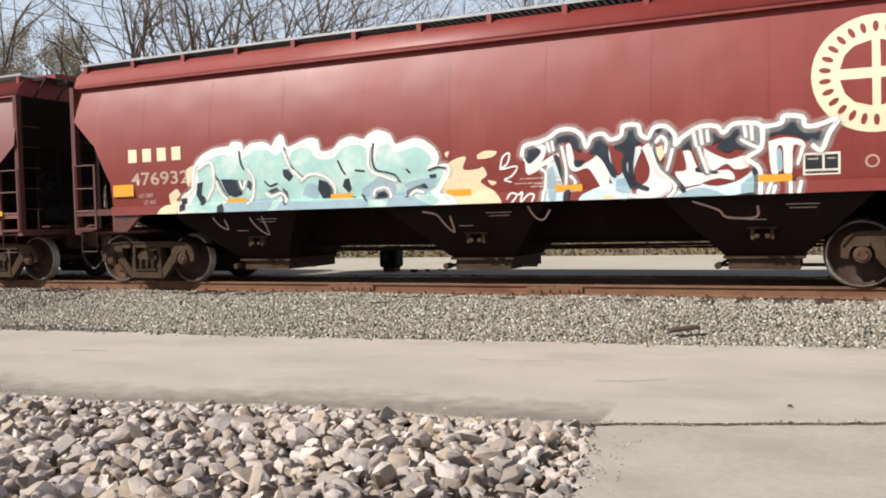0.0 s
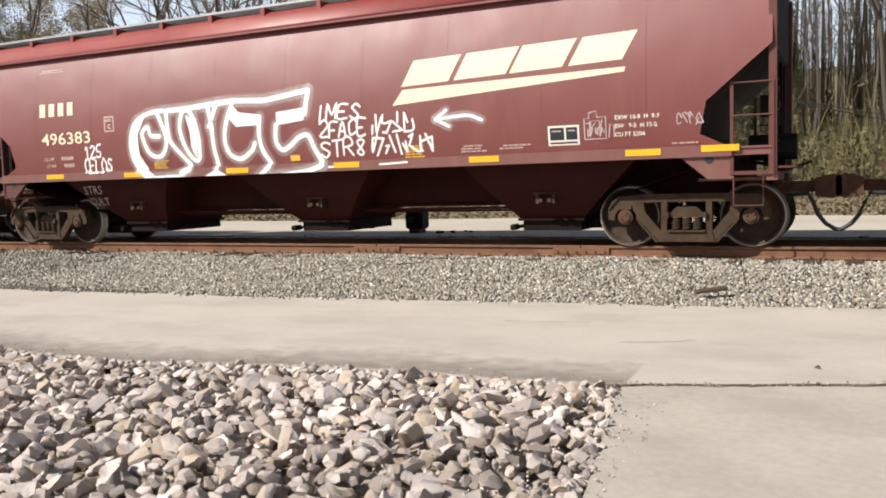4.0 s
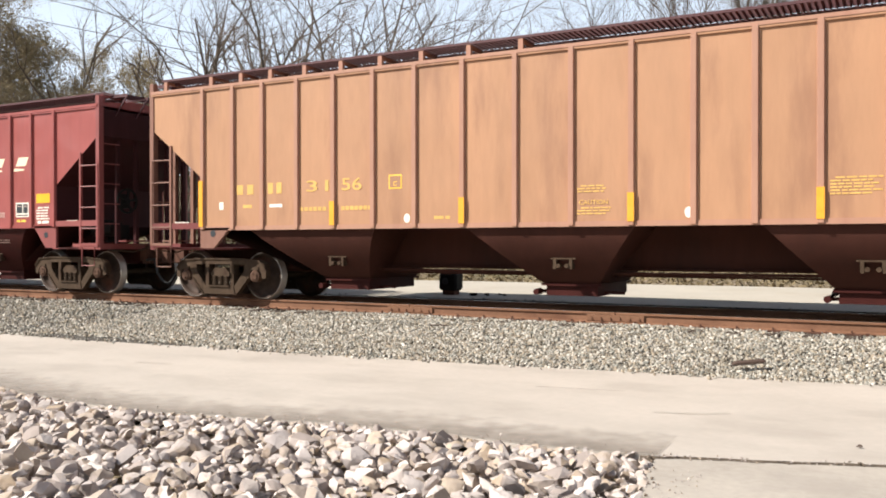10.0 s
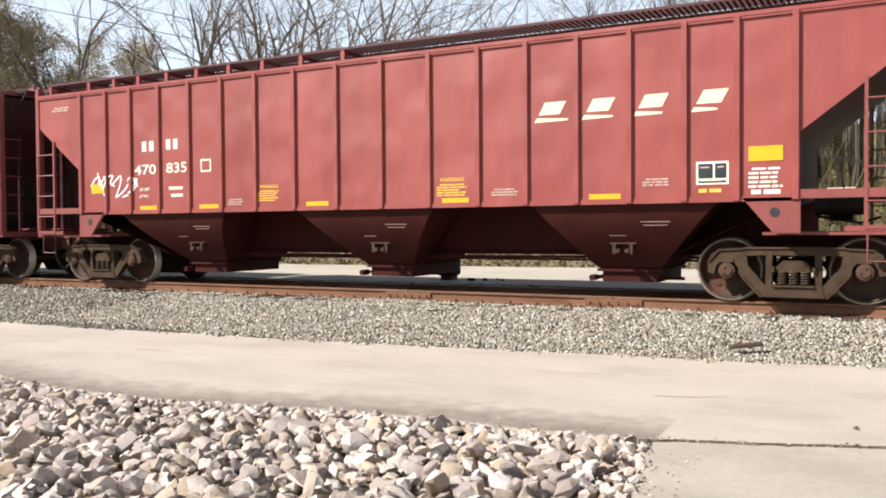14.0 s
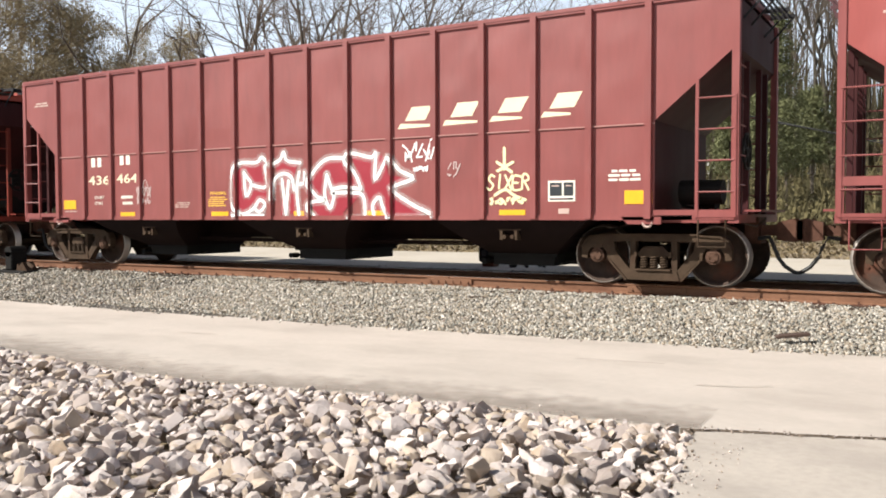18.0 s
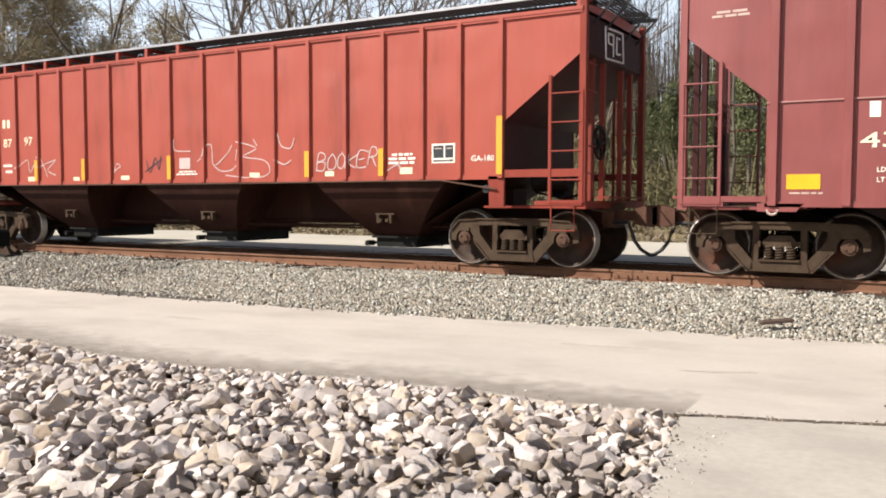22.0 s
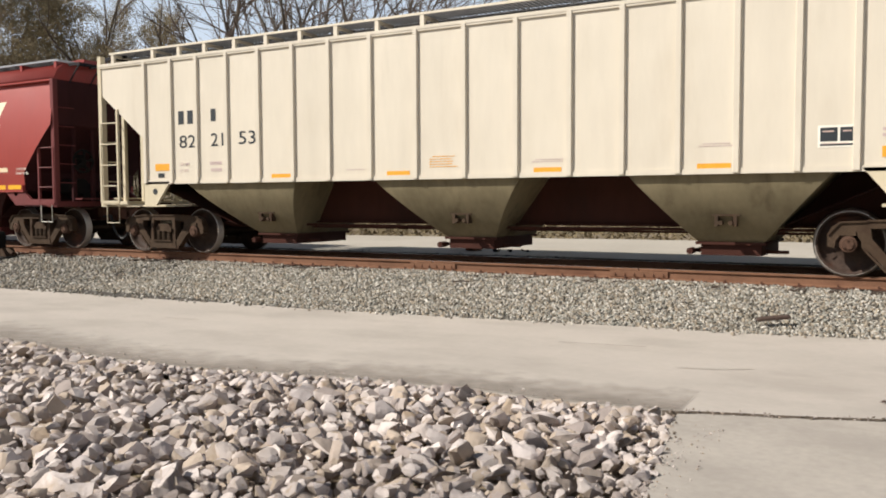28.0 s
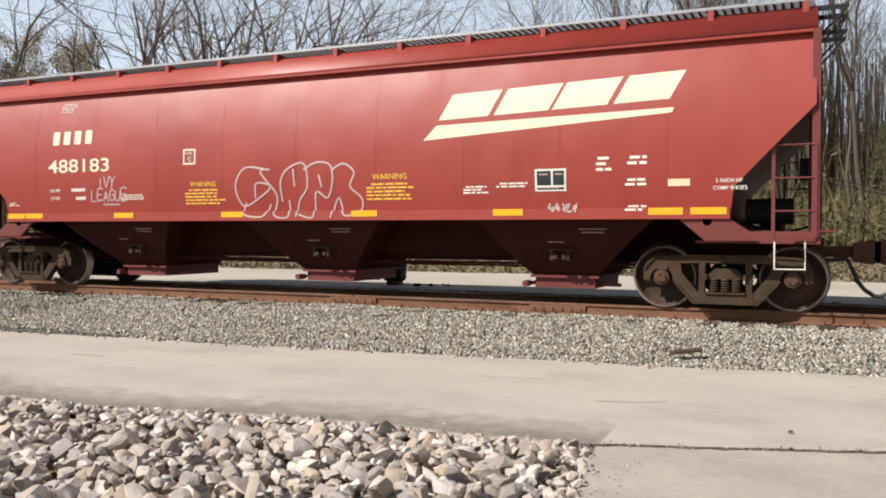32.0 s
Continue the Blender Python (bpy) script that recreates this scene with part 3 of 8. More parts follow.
def hopper_bay(car, xt, x, under):
    """An outlet bay: an inverted pyramid from xt at the body to a framed slide gate at x."""
    zb = car["bottom"]
    half, bot = car["bay"]
    wide = 1.20 if car["kind"] == "curved" else 1.46
    bm = bmesh.new()
    zg = 0.42
    top = [(xt - half, -wide, zb), (xt + half, -wide, zb), (xt + half, wide, zb), (xt - half, wide, zb)]
    low = [(x - bot, -0.80, zg), (x + bot, -0.80, zg), (x + bot, 0.80, zg), (x - bot, 0.80, zg)]
    rings = []
    for f in (0.0, 0.2, 0.4, 0.6, 0.8, 1.0):             # the side sheets curve inwards towards the gate
        g = f ** 1.6
        rings.append([bm.verts.new((p[0] + (q[0] - p[0]) * f, p[1] + (q[1] - p[1]) * g, p[2] + (q[2] - p[2]) * f)) for p, q in zip(top, low)])
    bm.faces.new(rings[0])
    bm.faces.new(rings[-1][::-1])
    for a, b in zip(rings, rings[1:]):
        for i in range(4):
            bm.faces.new((a[i], b[i], b[(i + 1) % 4], a[(i + 1) % 4])).smooth = True
    bmesh.ops.recalc_face_normals(bm, faces=bm.faces[:])
    for e in bm.edges:
        e.smooth = len(e.link_faces) == 2 and e.calc_face_angle() < 0.45
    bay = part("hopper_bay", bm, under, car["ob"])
    bm = bmesh.new()
    box(bm, x - bot - 0.05, x + bot + 0.05, -0.86, 0.86, 0.40, 0.44)
    box(bm, x - bot + 0.02, x + bot - 0.02, -0.80, 0.80, 0.24, 0.40)
    for s in (-1, 1):
        tube(bm, [(x - bot - 0.12, s * 0.70, 0.30), (x - bot - 0.12, s * 0.92, 0.30)], 0.05, 8)
    tube(bm, [(x - bot - 0.12, -0.9, 0.30), (x - bot - 0.12, 0.9, 0.30)], 0.025, 6)
    box(bm, x - bot - 0.2, x + bot + 0.3, -0.45, -0.40, 0.26, 0.31)
    part("outlet_gate", bm, car["gate"], bay)
    bm = bmesh.new()                         # vibrator bracket on the slope
    zc = 0.78
    yc = bay_y(car, zc) - 0.014
    box(bm, x - 0.20, x + 0.20, yc - 0.05, yc + 0.02, zc + 0.05, zc + 0.075)
    for s in (-1, 1):
        box(bm, x + s * 0.13 - 0.025, x + s * 0.13 + 0.025, yc - 0.07, yc + 0.06, zc - 0.10, zc + 0.05)
        tube(bm, [(x + s * 0.07, yc - 0.09, zc - 0.05), (x + s * 0.07, yc + 0.05, zc - 0.05)], 0.035, 8)
    part("bracket", bm, M["truck"], bay)


def running_board(car, y, z):
    """Walkway grating along the roof edge, on brackets."""
    e = car["cut"][-1][0] - 0.05
    s = -1 if y < 0 else 1
    bm = bmesh.new()
    y0, y1 = sorted((y, y - s * 0.50))
    yo = y0 if s < 0 else y1
    pitch = 0.11 if car["kind"] == "curved" else 0.085
    for k in range(int(2 * e / pitch)):
        x = -e + pitch * k
        box(bm, x, x + 0.02, y0, y1, z, z + 0.035)
    for k in range(1, 8):
        yy = y0 + (y1 - y0) * k / 8
        box(bm, -e, e, yy - 0.006, yy + 0.006, z, z + 0.04)
    rb = part("running_board", bm, car["board"], car["ob"], "steel grating walkway")
    part("edge_angle", box(bmesh.new(), -e, e, yo - 0.015, yo + 0.009, z + 0.005, z + 0.045), car["edge"], rb)
    yi = y1 if s < 0 else y0
    part("board_support", box(bmesh.new(), -e, e, yi - 0.006, yi + 0.006, z - 0.19, z - 0.002), car["board"], rb)
    bm = bmesh.new()
    box(bm, -0.035, 0.035, y0, y1, z - 0.05, z - 0.004)
    box(bm, -0.04, 0.04, yo - 0.015 if s < 0 else yo - 0.045, yo + 0.045 if s < 0 else yo + 0.015, z - car["drop"], z - 0.004)
    br = to_mesh("board_bracket", bm, car["rib_mat"])
    xs = [-e + 0.1 + (2 * e - 0.2) * k / 13 for k in range(14)] if car["kind"] == "curved" else [x for x in car["ribs"][::2]] + [-e + 0.1, e - 0.1]
    for x in xs:
        part("board_bracket", br, None, rb, at=pose(x, 0, 0))


def ladder(car, x0, x1, y, z0, z1, rungs, mat):
    bm = bmesh.new()
    for x, top in ((x0, z1[0]), (x1, z1[1])):
        box(bm, x - 0.022, x + 0.022, y - 0.035, y + 0.02, z0, top)
    box(bm, x0, x1, y - 0.03, y + 0.02, z0, z0 + 0.05)
    ld = part("ladder", bm, mat, car["ob"])
    bm = bmesh.new()
    tube(bm, [(x0, y - 0.03, 0), (x1, y - 0.03, 0)], 0.013, 6)
    rm = to_mesh("rung", bm, mat)
    for k in range(rungs):
        part("rung", rm, None, ld, at=pose(0, 0, z0 + 0.36 + 0.44 * k))
    return ld


def car_end(car, s):
    """Everything at one end: platform, corner posts, ladders, bolster plate, coupler, hose, steps."""
    ob, mat = car["ob"], car["post_mat"]
    px, mx = car["cut"][-1][0], car["cut"][0][0]
    zb, zt = car["bottom"], car["top"]
    tall = car["kind"] == "tall"
    sill = 1.06
    X = lambda x: s * x
    for y in (-1.46, 1.46):                             # corner and inner posts
        bm = bmesh.new()
        box(bm, *sorted((X(px - 0.05), X(px + 0.05))), y - 0.06, y + 0.06, sill, zt + (0.20 if car["kind"] == "ribbed" else 0.0))
        part("corner_post", bm, mat, ob)
    for y in (-0.95, -0.45, 0.45, 0.95):
        bm = bmesh.new()
        box(bm, *sorted((X(px - 0.10), X(px - 0.02))), y - 0.04, y + 0.04, sill, end_z(car, px - 0.06) - 0.01)
        # inner posts share the end coat that is darkened for shade
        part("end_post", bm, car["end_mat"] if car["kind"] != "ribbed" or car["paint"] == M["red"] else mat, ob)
    bm = bmesh.new()                                    # platform frame and side sill of the end
    box(bm, *sorted((X(px - 0.08), X(px + 0.06))), -1.50, 1.50, sill - 0.10, sill + 0.02)
    for y in (-1.49, 1.49):
        if car.get("low_end"):
            prism(bm, [(X(mx - 0.45), zb), (X(mx - 0.05), zb), (X(mx + 0.25), 1.13), (X(px), 1.13), (X(px), 1.0), (X(mx - 0.3), 1.0)], y - 0.035, y + 0.035)
        else:
            if not car.get("open_end"):
                box(bm, *sorted((X(mx - 0.02), X(px))), y - 0.035, y + 0.035, (zb - 0.02 if not tall else zb + 0.02), zb + 0.10)
        box(bm, *sorted((X(mx + 0.55), X(px))), y - 0.03, y + 0.03, sill - 0.05, sill + 0.02)
    box(bm, *sorted((X(mx - 0.5), X(px - 0.08))), -1.2, 1.2, sill - 0.10, sill - 0.06)
    part("end_sill", bm, car.get("sill_mat", mat), ob)
    for y in (-1.49, 1.49):                             # slotted bolster plate
        bm = bmesh.new()
        prism(bm, [(X(mx - (0.26 if car.get("square_plate") else 0.72)), zb), (X(mx + 0.02), zb), (X(mx + 0.02), 0.99), (X(mx - (0.24 if car.get("square_plate") else 0.32)), 0.99)] if not tall else
              [(X(mx - 0.5), zb), (X(mx + 0.1), zb), (X(mx + 0.1), 0.94), (X(mx - 0.4), 0.94)], y - 0.03, y + 0.03)
        part("bolster_plate", bm, car.get("sill_mat", mat) if s > 0 else mat, ob)
    if not tall:
        for y in (-1.525, 1.50):
            bm = bmesh.new()
            tube(bm, [(X(mx - 0.30), y, 1.27), (X(mx - 0.30), y + 0.025, 1.27)], 0.065, 14)
            part("lift_hole", bm, M["panel_black"], ob)
    else:
        bm = bmesh.new()
        ring = [(X(mx - 0.1) + 0.07 * math.cos(a), -1.51, 0.97 + 0.07 * math.sin(a)) for a in (math.pi * (1 + k / 8) for k in range(9))]
        tube(bm, ring, 0.018, 6)
        part("pull_ring", bm, M["dim_white"], ob)
    lx0, lx1 = sorted((X(px - 0.52), X(px)))
    for y in (-1.50, 1.50):
        ladder(car, lx0, lx1, y, sill - 0.02, ((2.75, 3.0) if s < 0 else (3.0, 2.75)) if car["kind"] != "curved" else ((2.3, 2.3)), 4 if car["kind"] != "curved" else 3, mat)
    for y in (-1.50, 1.50):                             # stirrup step below
        bm = bmesh.new()
        tube(bm, [(X(px - 0.50), y, sill - 0.05), (X(px - 0.50), y, 0.62), (X(px - 0.12), y, 0.62), (X(px - 0.12), y, sill - 0.05)], 0.014, 6)
        part("stirrup_step", bm, mat if car["step"] is None else car["step"], ob)
    rung = to_mesh("end_rung", tube(bmesh.new(), [(X(px + 0.03), -1.42, 0), (X(px + 0.03), -0.98, 0)], 0.012, 5), mat)
    for k in range(5):                                  # end ladder rungs and the cross-over board
        part("end_rung", rung, None, ob, at=pose(0, 0, 1.5 + 0.42 * k))
    bm = bmesh.new()
    box(bm, *sorted((X(px + 0.02), X(px + 0.26))), -1.0, 1.0, sill + 0.06, sill + 0.09)
    part("crossover_board", bm, mat, ob)
    bm = bmesh.new()                                    # roof end platform
    z = zt + (0.24 if car["kind"] == "ribbed" else 0.36 if car["kind"] == "curved" else 0.08)
    for k in range(6):
        box(bm, *sorted((X(px - 0.1 + 0.075 * k), X(px - 0.085 + 0.075 * k))), -1.05, 1.05, z, z + 0.035)
    for y in (-1.05, -0.5, 0.5, 1.05):
        box(bm, *sorted((X(px - 0.3), X(px + 0.38))), y - 0.015, y + 0.015, z - 0.03, z + 0.035)
        bar2(bm, (X(px + 0.36), z - 0.01), (X(px), z - 0.40), 0.03, y - 0.012, y + 0.012)
    part("end_platform", bm, M["maroon_grate"] if car["board"] == M["maroon_grate"] else M["grate"], ob)
    reach = car["reach"][0 if s < 0 else 1]
    bm = bmesh.new()                                    # coupler: shank, head, knuckle
    box(bm, *sorted((X(px - 0.5), X(reach - 0.16))), -0.075, 0.075, 0.76, 0.92)
    hx = reach - 0.02
    prism(bm, [(X(hx - 0.30), 0.70), (X(hx - 0.05), 0.66), (X(hx + 0.06), 0.72), (X(hx + 0.06), 0.98), (X(hx - 0.05), 1.02), (X(hx - 0.30), 0.96)], -0.20, 0.02)
    tube(bm, [(X(hx - 0.04), 0.11 * s, 0.68), (X(hx - 0.04), 0.11 * s, 1.0)], 0.075, 10)
    box(bm, *sorted((X(px - 0.35), X(px + 0.12))), -0.24, 0.24, 0.64, 0.72)
    box(bm, *sorted((X(px - 0.1), X(px + 0.10))), -0.30, 0.30, 0.70, 1.04)
    part("coupler", bm, M["rusty"], ob)
    bm = bmesh.new()                                    # uncoupling lever
    tube(bm, [(X(px + 0.1), -1.35, 0.95), (X(px + 0.14), -0.7, 0.90), (X(px + 0.2), -0.25, 1.02)], 0.014, 5)
    part("uncoupling_lever", bm, M["truck"], ob)
    bm = bmesh.new()                                    # brake hose: drops from the sill and turns up to its mate
    x1 = reach
    tube(bm, [(X(px + 0.10), -0.30, 0.72), (X(x1 - 0.40), -0.33, 0.74), (X(x1 - 0.33), -0.36, 0.60), (X(x1 - 0.27), -0.37, 0.44), (X(x1 - 0.17), -0.37, 0.31), (X(x1 - 0.05), -0.36, 0.23), (X(x1), -0.36, 0.22)], 0.030, 8)
    part("brake_hose", bm, M["rubber"], ob, "hanging black rubber air hose")


def end_z(car, x):
    """Height of the slope sheet over the end platform at x."""
    pts = car["cut"]
    for (x0, z0), (x1, z1) in zip(pts, pts[1:]):
        if x0 < x1 and x0 <= x <= x1:
            return z0 + (z1 - z0) * (x - x0) / (x1 - x0)
    return pts[-1][1]


def brake_gear(car, s):
    """Hand-brake wheel, chain and reservoir at one end; the train pipe along the underside."""
    px = car["cut"][-1][0]
    bm = bmesh.new()
    n = 20
    ring = [[bm.verts.new((s * (px - 0.005), -0.75 + r * math.cos(2 * math.pi * k / n), 2.0 + r * math.sin(2 * math.pi * k / n))) for k in range(n)] for r in (0.07, 0.235, 0.275)]
    bm.faces.new(ring[0])
    for k in range(n):
        j = (k + 1) % n
        bm.faces.new((ring[1][k], ring[1][j], ring[2][j], ring[2][k]))
        if k % 4 == 0:
            bm.faces.new((ring[0][k], ring[0][j], ring[1][j], ring[1][k]))
    solid = bmesh.ops.extrude_face_region(bm, geom=bm.faces[:])
    for v in solid["geom"]:
        if isinstance(v, bmesh.types.BMVert):
            v.co.x += s * 0.03
    bmesh.ops.recalc_face_normals(bm, faces=bm.faces[:])
    part("brake_wheel", bm, M["black"], car["ob"], "black hand-brake wheel")
    bm = bmesh.new()
    box(bm, *sorted((s * (px - 0.22), s * (px - 0.06))), -0.87, -0.63, 1.85, 2.15)
    part("brake_housing", bm, M["black"], car["ob"])
    bm = bmesh.new()
    x0 = s * (car["cut"][0][0] + 0.45)
    tube(bm, [(x0 - 0.32, -0.55, 1.42), (x0 + 0.32, -0.55, 1.42)], 0.19, 14)
    tube(bm, [(x0 - 0.3, -0.55, 1.22), (x0 + 0.25, -0.7, 1.12), (x0 + s * 0.5, -0.4, 1.2)], 0.02, 5)
    box(bm, x0 - 0.15, x0 + 0.15, -0.40, -0.05, 1.15, 1.5)
    part("air_reservoir", bm, M["black"], car["ob"])


def build_car(car):
    ob = thing("hopper_car", pose(car["centre"], TRACK_Y, RAIL_Z), car["label"], "freight car", "hopper cars of the train")
    car["ob"] = ob
    body = part("body", body_mesh(car, car["paint"]), None, ob)
    car["body"] = body
    zb, zt, px = car["bottom"], car["top"], car["cut"][-1][0]
    # roof with hatch coaming
    bm = bmesh.new()
    if car["kind"] == "curved":
        sec = [(-1.45, zt), (-1.43, zt + 0.06), (-1.36, zt + 0.22), (-1.20, zt + 0.36), (-0.7, zt + 0.47), (0.7, zt + 0.47), (1.20, zt + 0.36), (1.36, zt + 0.22), (1.43, zt + 0.06), (1.45, zt)]
    else:
        sec = [(-1.53, zt - 0.06), (-1.53, zt + 0.02), (-1.25, zt + 0.09), (-0.5, zt + 0.17), (0.5, zt + 0.17), (1.25, zt + 0.09), (1.53, zt + 0.02), (1.53, zt - 0.06)]
    a, b = ([bm.verts.new((x, y, z)) for y, z in sec] for x in (-px, px))
    for i in range(len(sec)):
        j = (i + 1) % len(sec)
        f = bm.faces.new((a[i], a[j], b[j], b[i]))
        f.smooth = car["kind"] == "curved"
    bm.faces.new(a)
    bm.faces.new(b[::-1])
    bmesh.ops.recalc_face_normals(bm, faces=bm.faces[:])
    roof = part("roof", bm, car["rib_mat"] if car["kind"] == "curved" else car["paint"], ob)
    bm = bmesh.new()
    hz = sec[len(sec) // 2][1]
    for k in range(-6, 7, 2):
        box(bm, k * 1.12 - 1.0, k * 1.12 + 1.0, -0.34, 0.34, hz - 0.02, hz + 0.14)
        box(bm, k * 1.12 - 0.05, k * 1.12 + 0.05, -0.38, 0.38, hz + 0.14, hz + 0.17)
    part("roof_hatch", bm, car["rib_mat"], roof)
    # ribs, seams
    if car["kind"] == "curved":
        bm = bmesh.new()
        lev = [z for _, z in CURVE]
        vs = [[bm.verts.new((x, -side_y(car, z) - 0.0025, z)) for x in (-0.010, 0.010)] for z in lev]
        for p, q in zip(vs, vs[1:]):
            bm.faces.new((p[0], p[1], q[1], q[0]))
        sm = to_mesh("panel_seam", bm, car["seam"])
        for k in range(-4, 5):
            for turn in (0, 180):
                part("panel_seam", sm, None, body, at=pose(k * 1.55, 0, 0, 0, 0, turn))
        for s in (-1, 1):
            y0, y1 = sorted((s * 1.40, s * 1.475))
            part("roof_ledge", box(bmesh.new(), -px, px, y0, y1, zt - 0.03, zt + 0.005), car["seam"], ob)
            y0, y1 = sorted((s * 1.46, s * 1.56))
            part("side_sill", box(bmesh.new(), -car["cut"][0][0], car["cut"][0][0], y0, y1, zb - 0.03, zb + 0.13), car.get("side_sill", car["rib_mat"]), ob)
    else:
        w, d = (0.038, RIB_OUT) if car["kind"] == "ribbed" else (0.05, TALL_OUT)
        bm = bmesh.new()
        p = [(-w - 0.015, -1.495), (-w, -1.50 - d), (w, -1.50 - d), (w + 0.015, -1.495)]
        lo, hi = ([bm.verts.new((x, y, z)) for x, y in p] for z in (zb - 0.03, zt - 0.025))
        for i in range(3):
            bm.faces.new((lo[i], lo[i + 1], hi[i + 1], hi[i]))
        bm.faces.new(lo)
        bm.faces.new(hi[::-1])
        bmesh.ops.recalc_face_normals(bm, faces=bm.faces[:])
        rm = to_mesh("rib", bm, car["rib_mat"])
        for x in car["ribs"]:
            part("rib", rm, None, body, at=pose(x, 0, 0))
            part("rib", rm, None, body, at=pose(x, 0, 0, 0, 0, 180))
        for s in (-1, 1):
            y0, y1 = sorted((s * 1.51, s * 1.54))
            part("top_chord", box(bmesh.new(), -px, px, y0, y1, zt - 0.025, zt + 0.03), car["rib_mat"], ob)
            y0, y1 = sorted((s * 1.49, s * 1.52))
            e = car["cut"][0][0]
            part("bottom_chord", box(bmesh.new(), -e, e, y0, y1, zb - 0.05, zb + 0.03), car["rib_mat"], ob)
            if car["kind"] == "tall":
                part("mid_weld", prism(bmesh.new(), [(-e, 2.398), (e, 2.398), (e, 2.418), (-e, 2.418)], y0 + 0.006 * (s > 0) - 0.001, y1 + 0.001), M["highlight_bead"], ob)
    # underside, coated in colours that already hold its shade
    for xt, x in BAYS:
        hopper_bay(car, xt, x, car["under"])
    bm = bmesh.new()
    e = car["cut"][0][0]
    box(bm, -e + 0.4, e - 0.4, -0.28, 0.28, 0.66, zb)
    for s in (-1, 1):
        box(bm, *sorted((s * (e - 0.4), s * (px - 0.1))), -0.28, 0.28, 0.66, 1.0)
    box(bm, -px + 0.1, px - 0.1, -0.36, 0.36, 0.64, 0.67)
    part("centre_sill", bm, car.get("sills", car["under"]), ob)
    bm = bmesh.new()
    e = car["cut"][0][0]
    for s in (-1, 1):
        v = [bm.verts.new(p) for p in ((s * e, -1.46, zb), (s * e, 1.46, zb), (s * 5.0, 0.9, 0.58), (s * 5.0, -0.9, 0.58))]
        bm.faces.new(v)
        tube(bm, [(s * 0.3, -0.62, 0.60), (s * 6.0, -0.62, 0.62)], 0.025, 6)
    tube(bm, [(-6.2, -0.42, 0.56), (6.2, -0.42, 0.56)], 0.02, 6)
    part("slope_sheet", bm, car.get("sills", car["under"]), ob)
    if car["kind"] != "tall":
        for s in (-1, 1):
            running_board(car, s * 1.28, zt + car["board_up"])
    else:
        for s in (-1, 1):
            running_board(car, s * 0.75, zt + 0.10)
    for s in (-1, 1):
        add_truck(ob, s * car["tc"])
        car_end(car, s)
    brake_gear(car, car.get("brake_end", 1))
    return car


def ribbed(centre, tc, coat, rib, under, label, bottom=1.47, top=3.97, **more):
    return dict(kind="ribbed", centre=centre, tc=tc, bottom=bottom, top=top, paint=M[coat], rib_mat=M[rib], post_mat=M[more.pop("post", rib)], edge=M[more.pop("edge", rib)], under=M[under],
                gate=M[more.pop("gate", "under_red")], board=M[more.pop("board", "grate")], step=None, seam=None, ribs=RIBS, bay=(1.43, 0.45), board_up=0.26, drop=0.22,
                cut=[(7.0, bottom), (7.0, 2.33), (8.32, 3.34), (8.32, top)], label=label, **more)


def curved(centre, tc, coat, rib, end, label, cut=None, **more):
    return dict(kind="curved", centre=centre, tc=tc, bottom=1.33, top=3.80, paint=M[coat], rib_mat=M[rib], post_mat=M[more.pop("post", rib)], edge=M["galv"], under=M[more.pop("under", "under_brown")], gate=M[more.pop("gate", "under_brown")],
                board=M[more.pop("board", "grate")], step=more.pop("step", None), seam=M[more.pop("seam", "brown_dark")], ribs=[], bay=(1.43, 0.50), board_up=0.42, drop=0.26,
                cut=cut or [(7.05, 1.33), (7.10, 1.74), (end, 2.80), (end, 3.80)], label=label, **more)


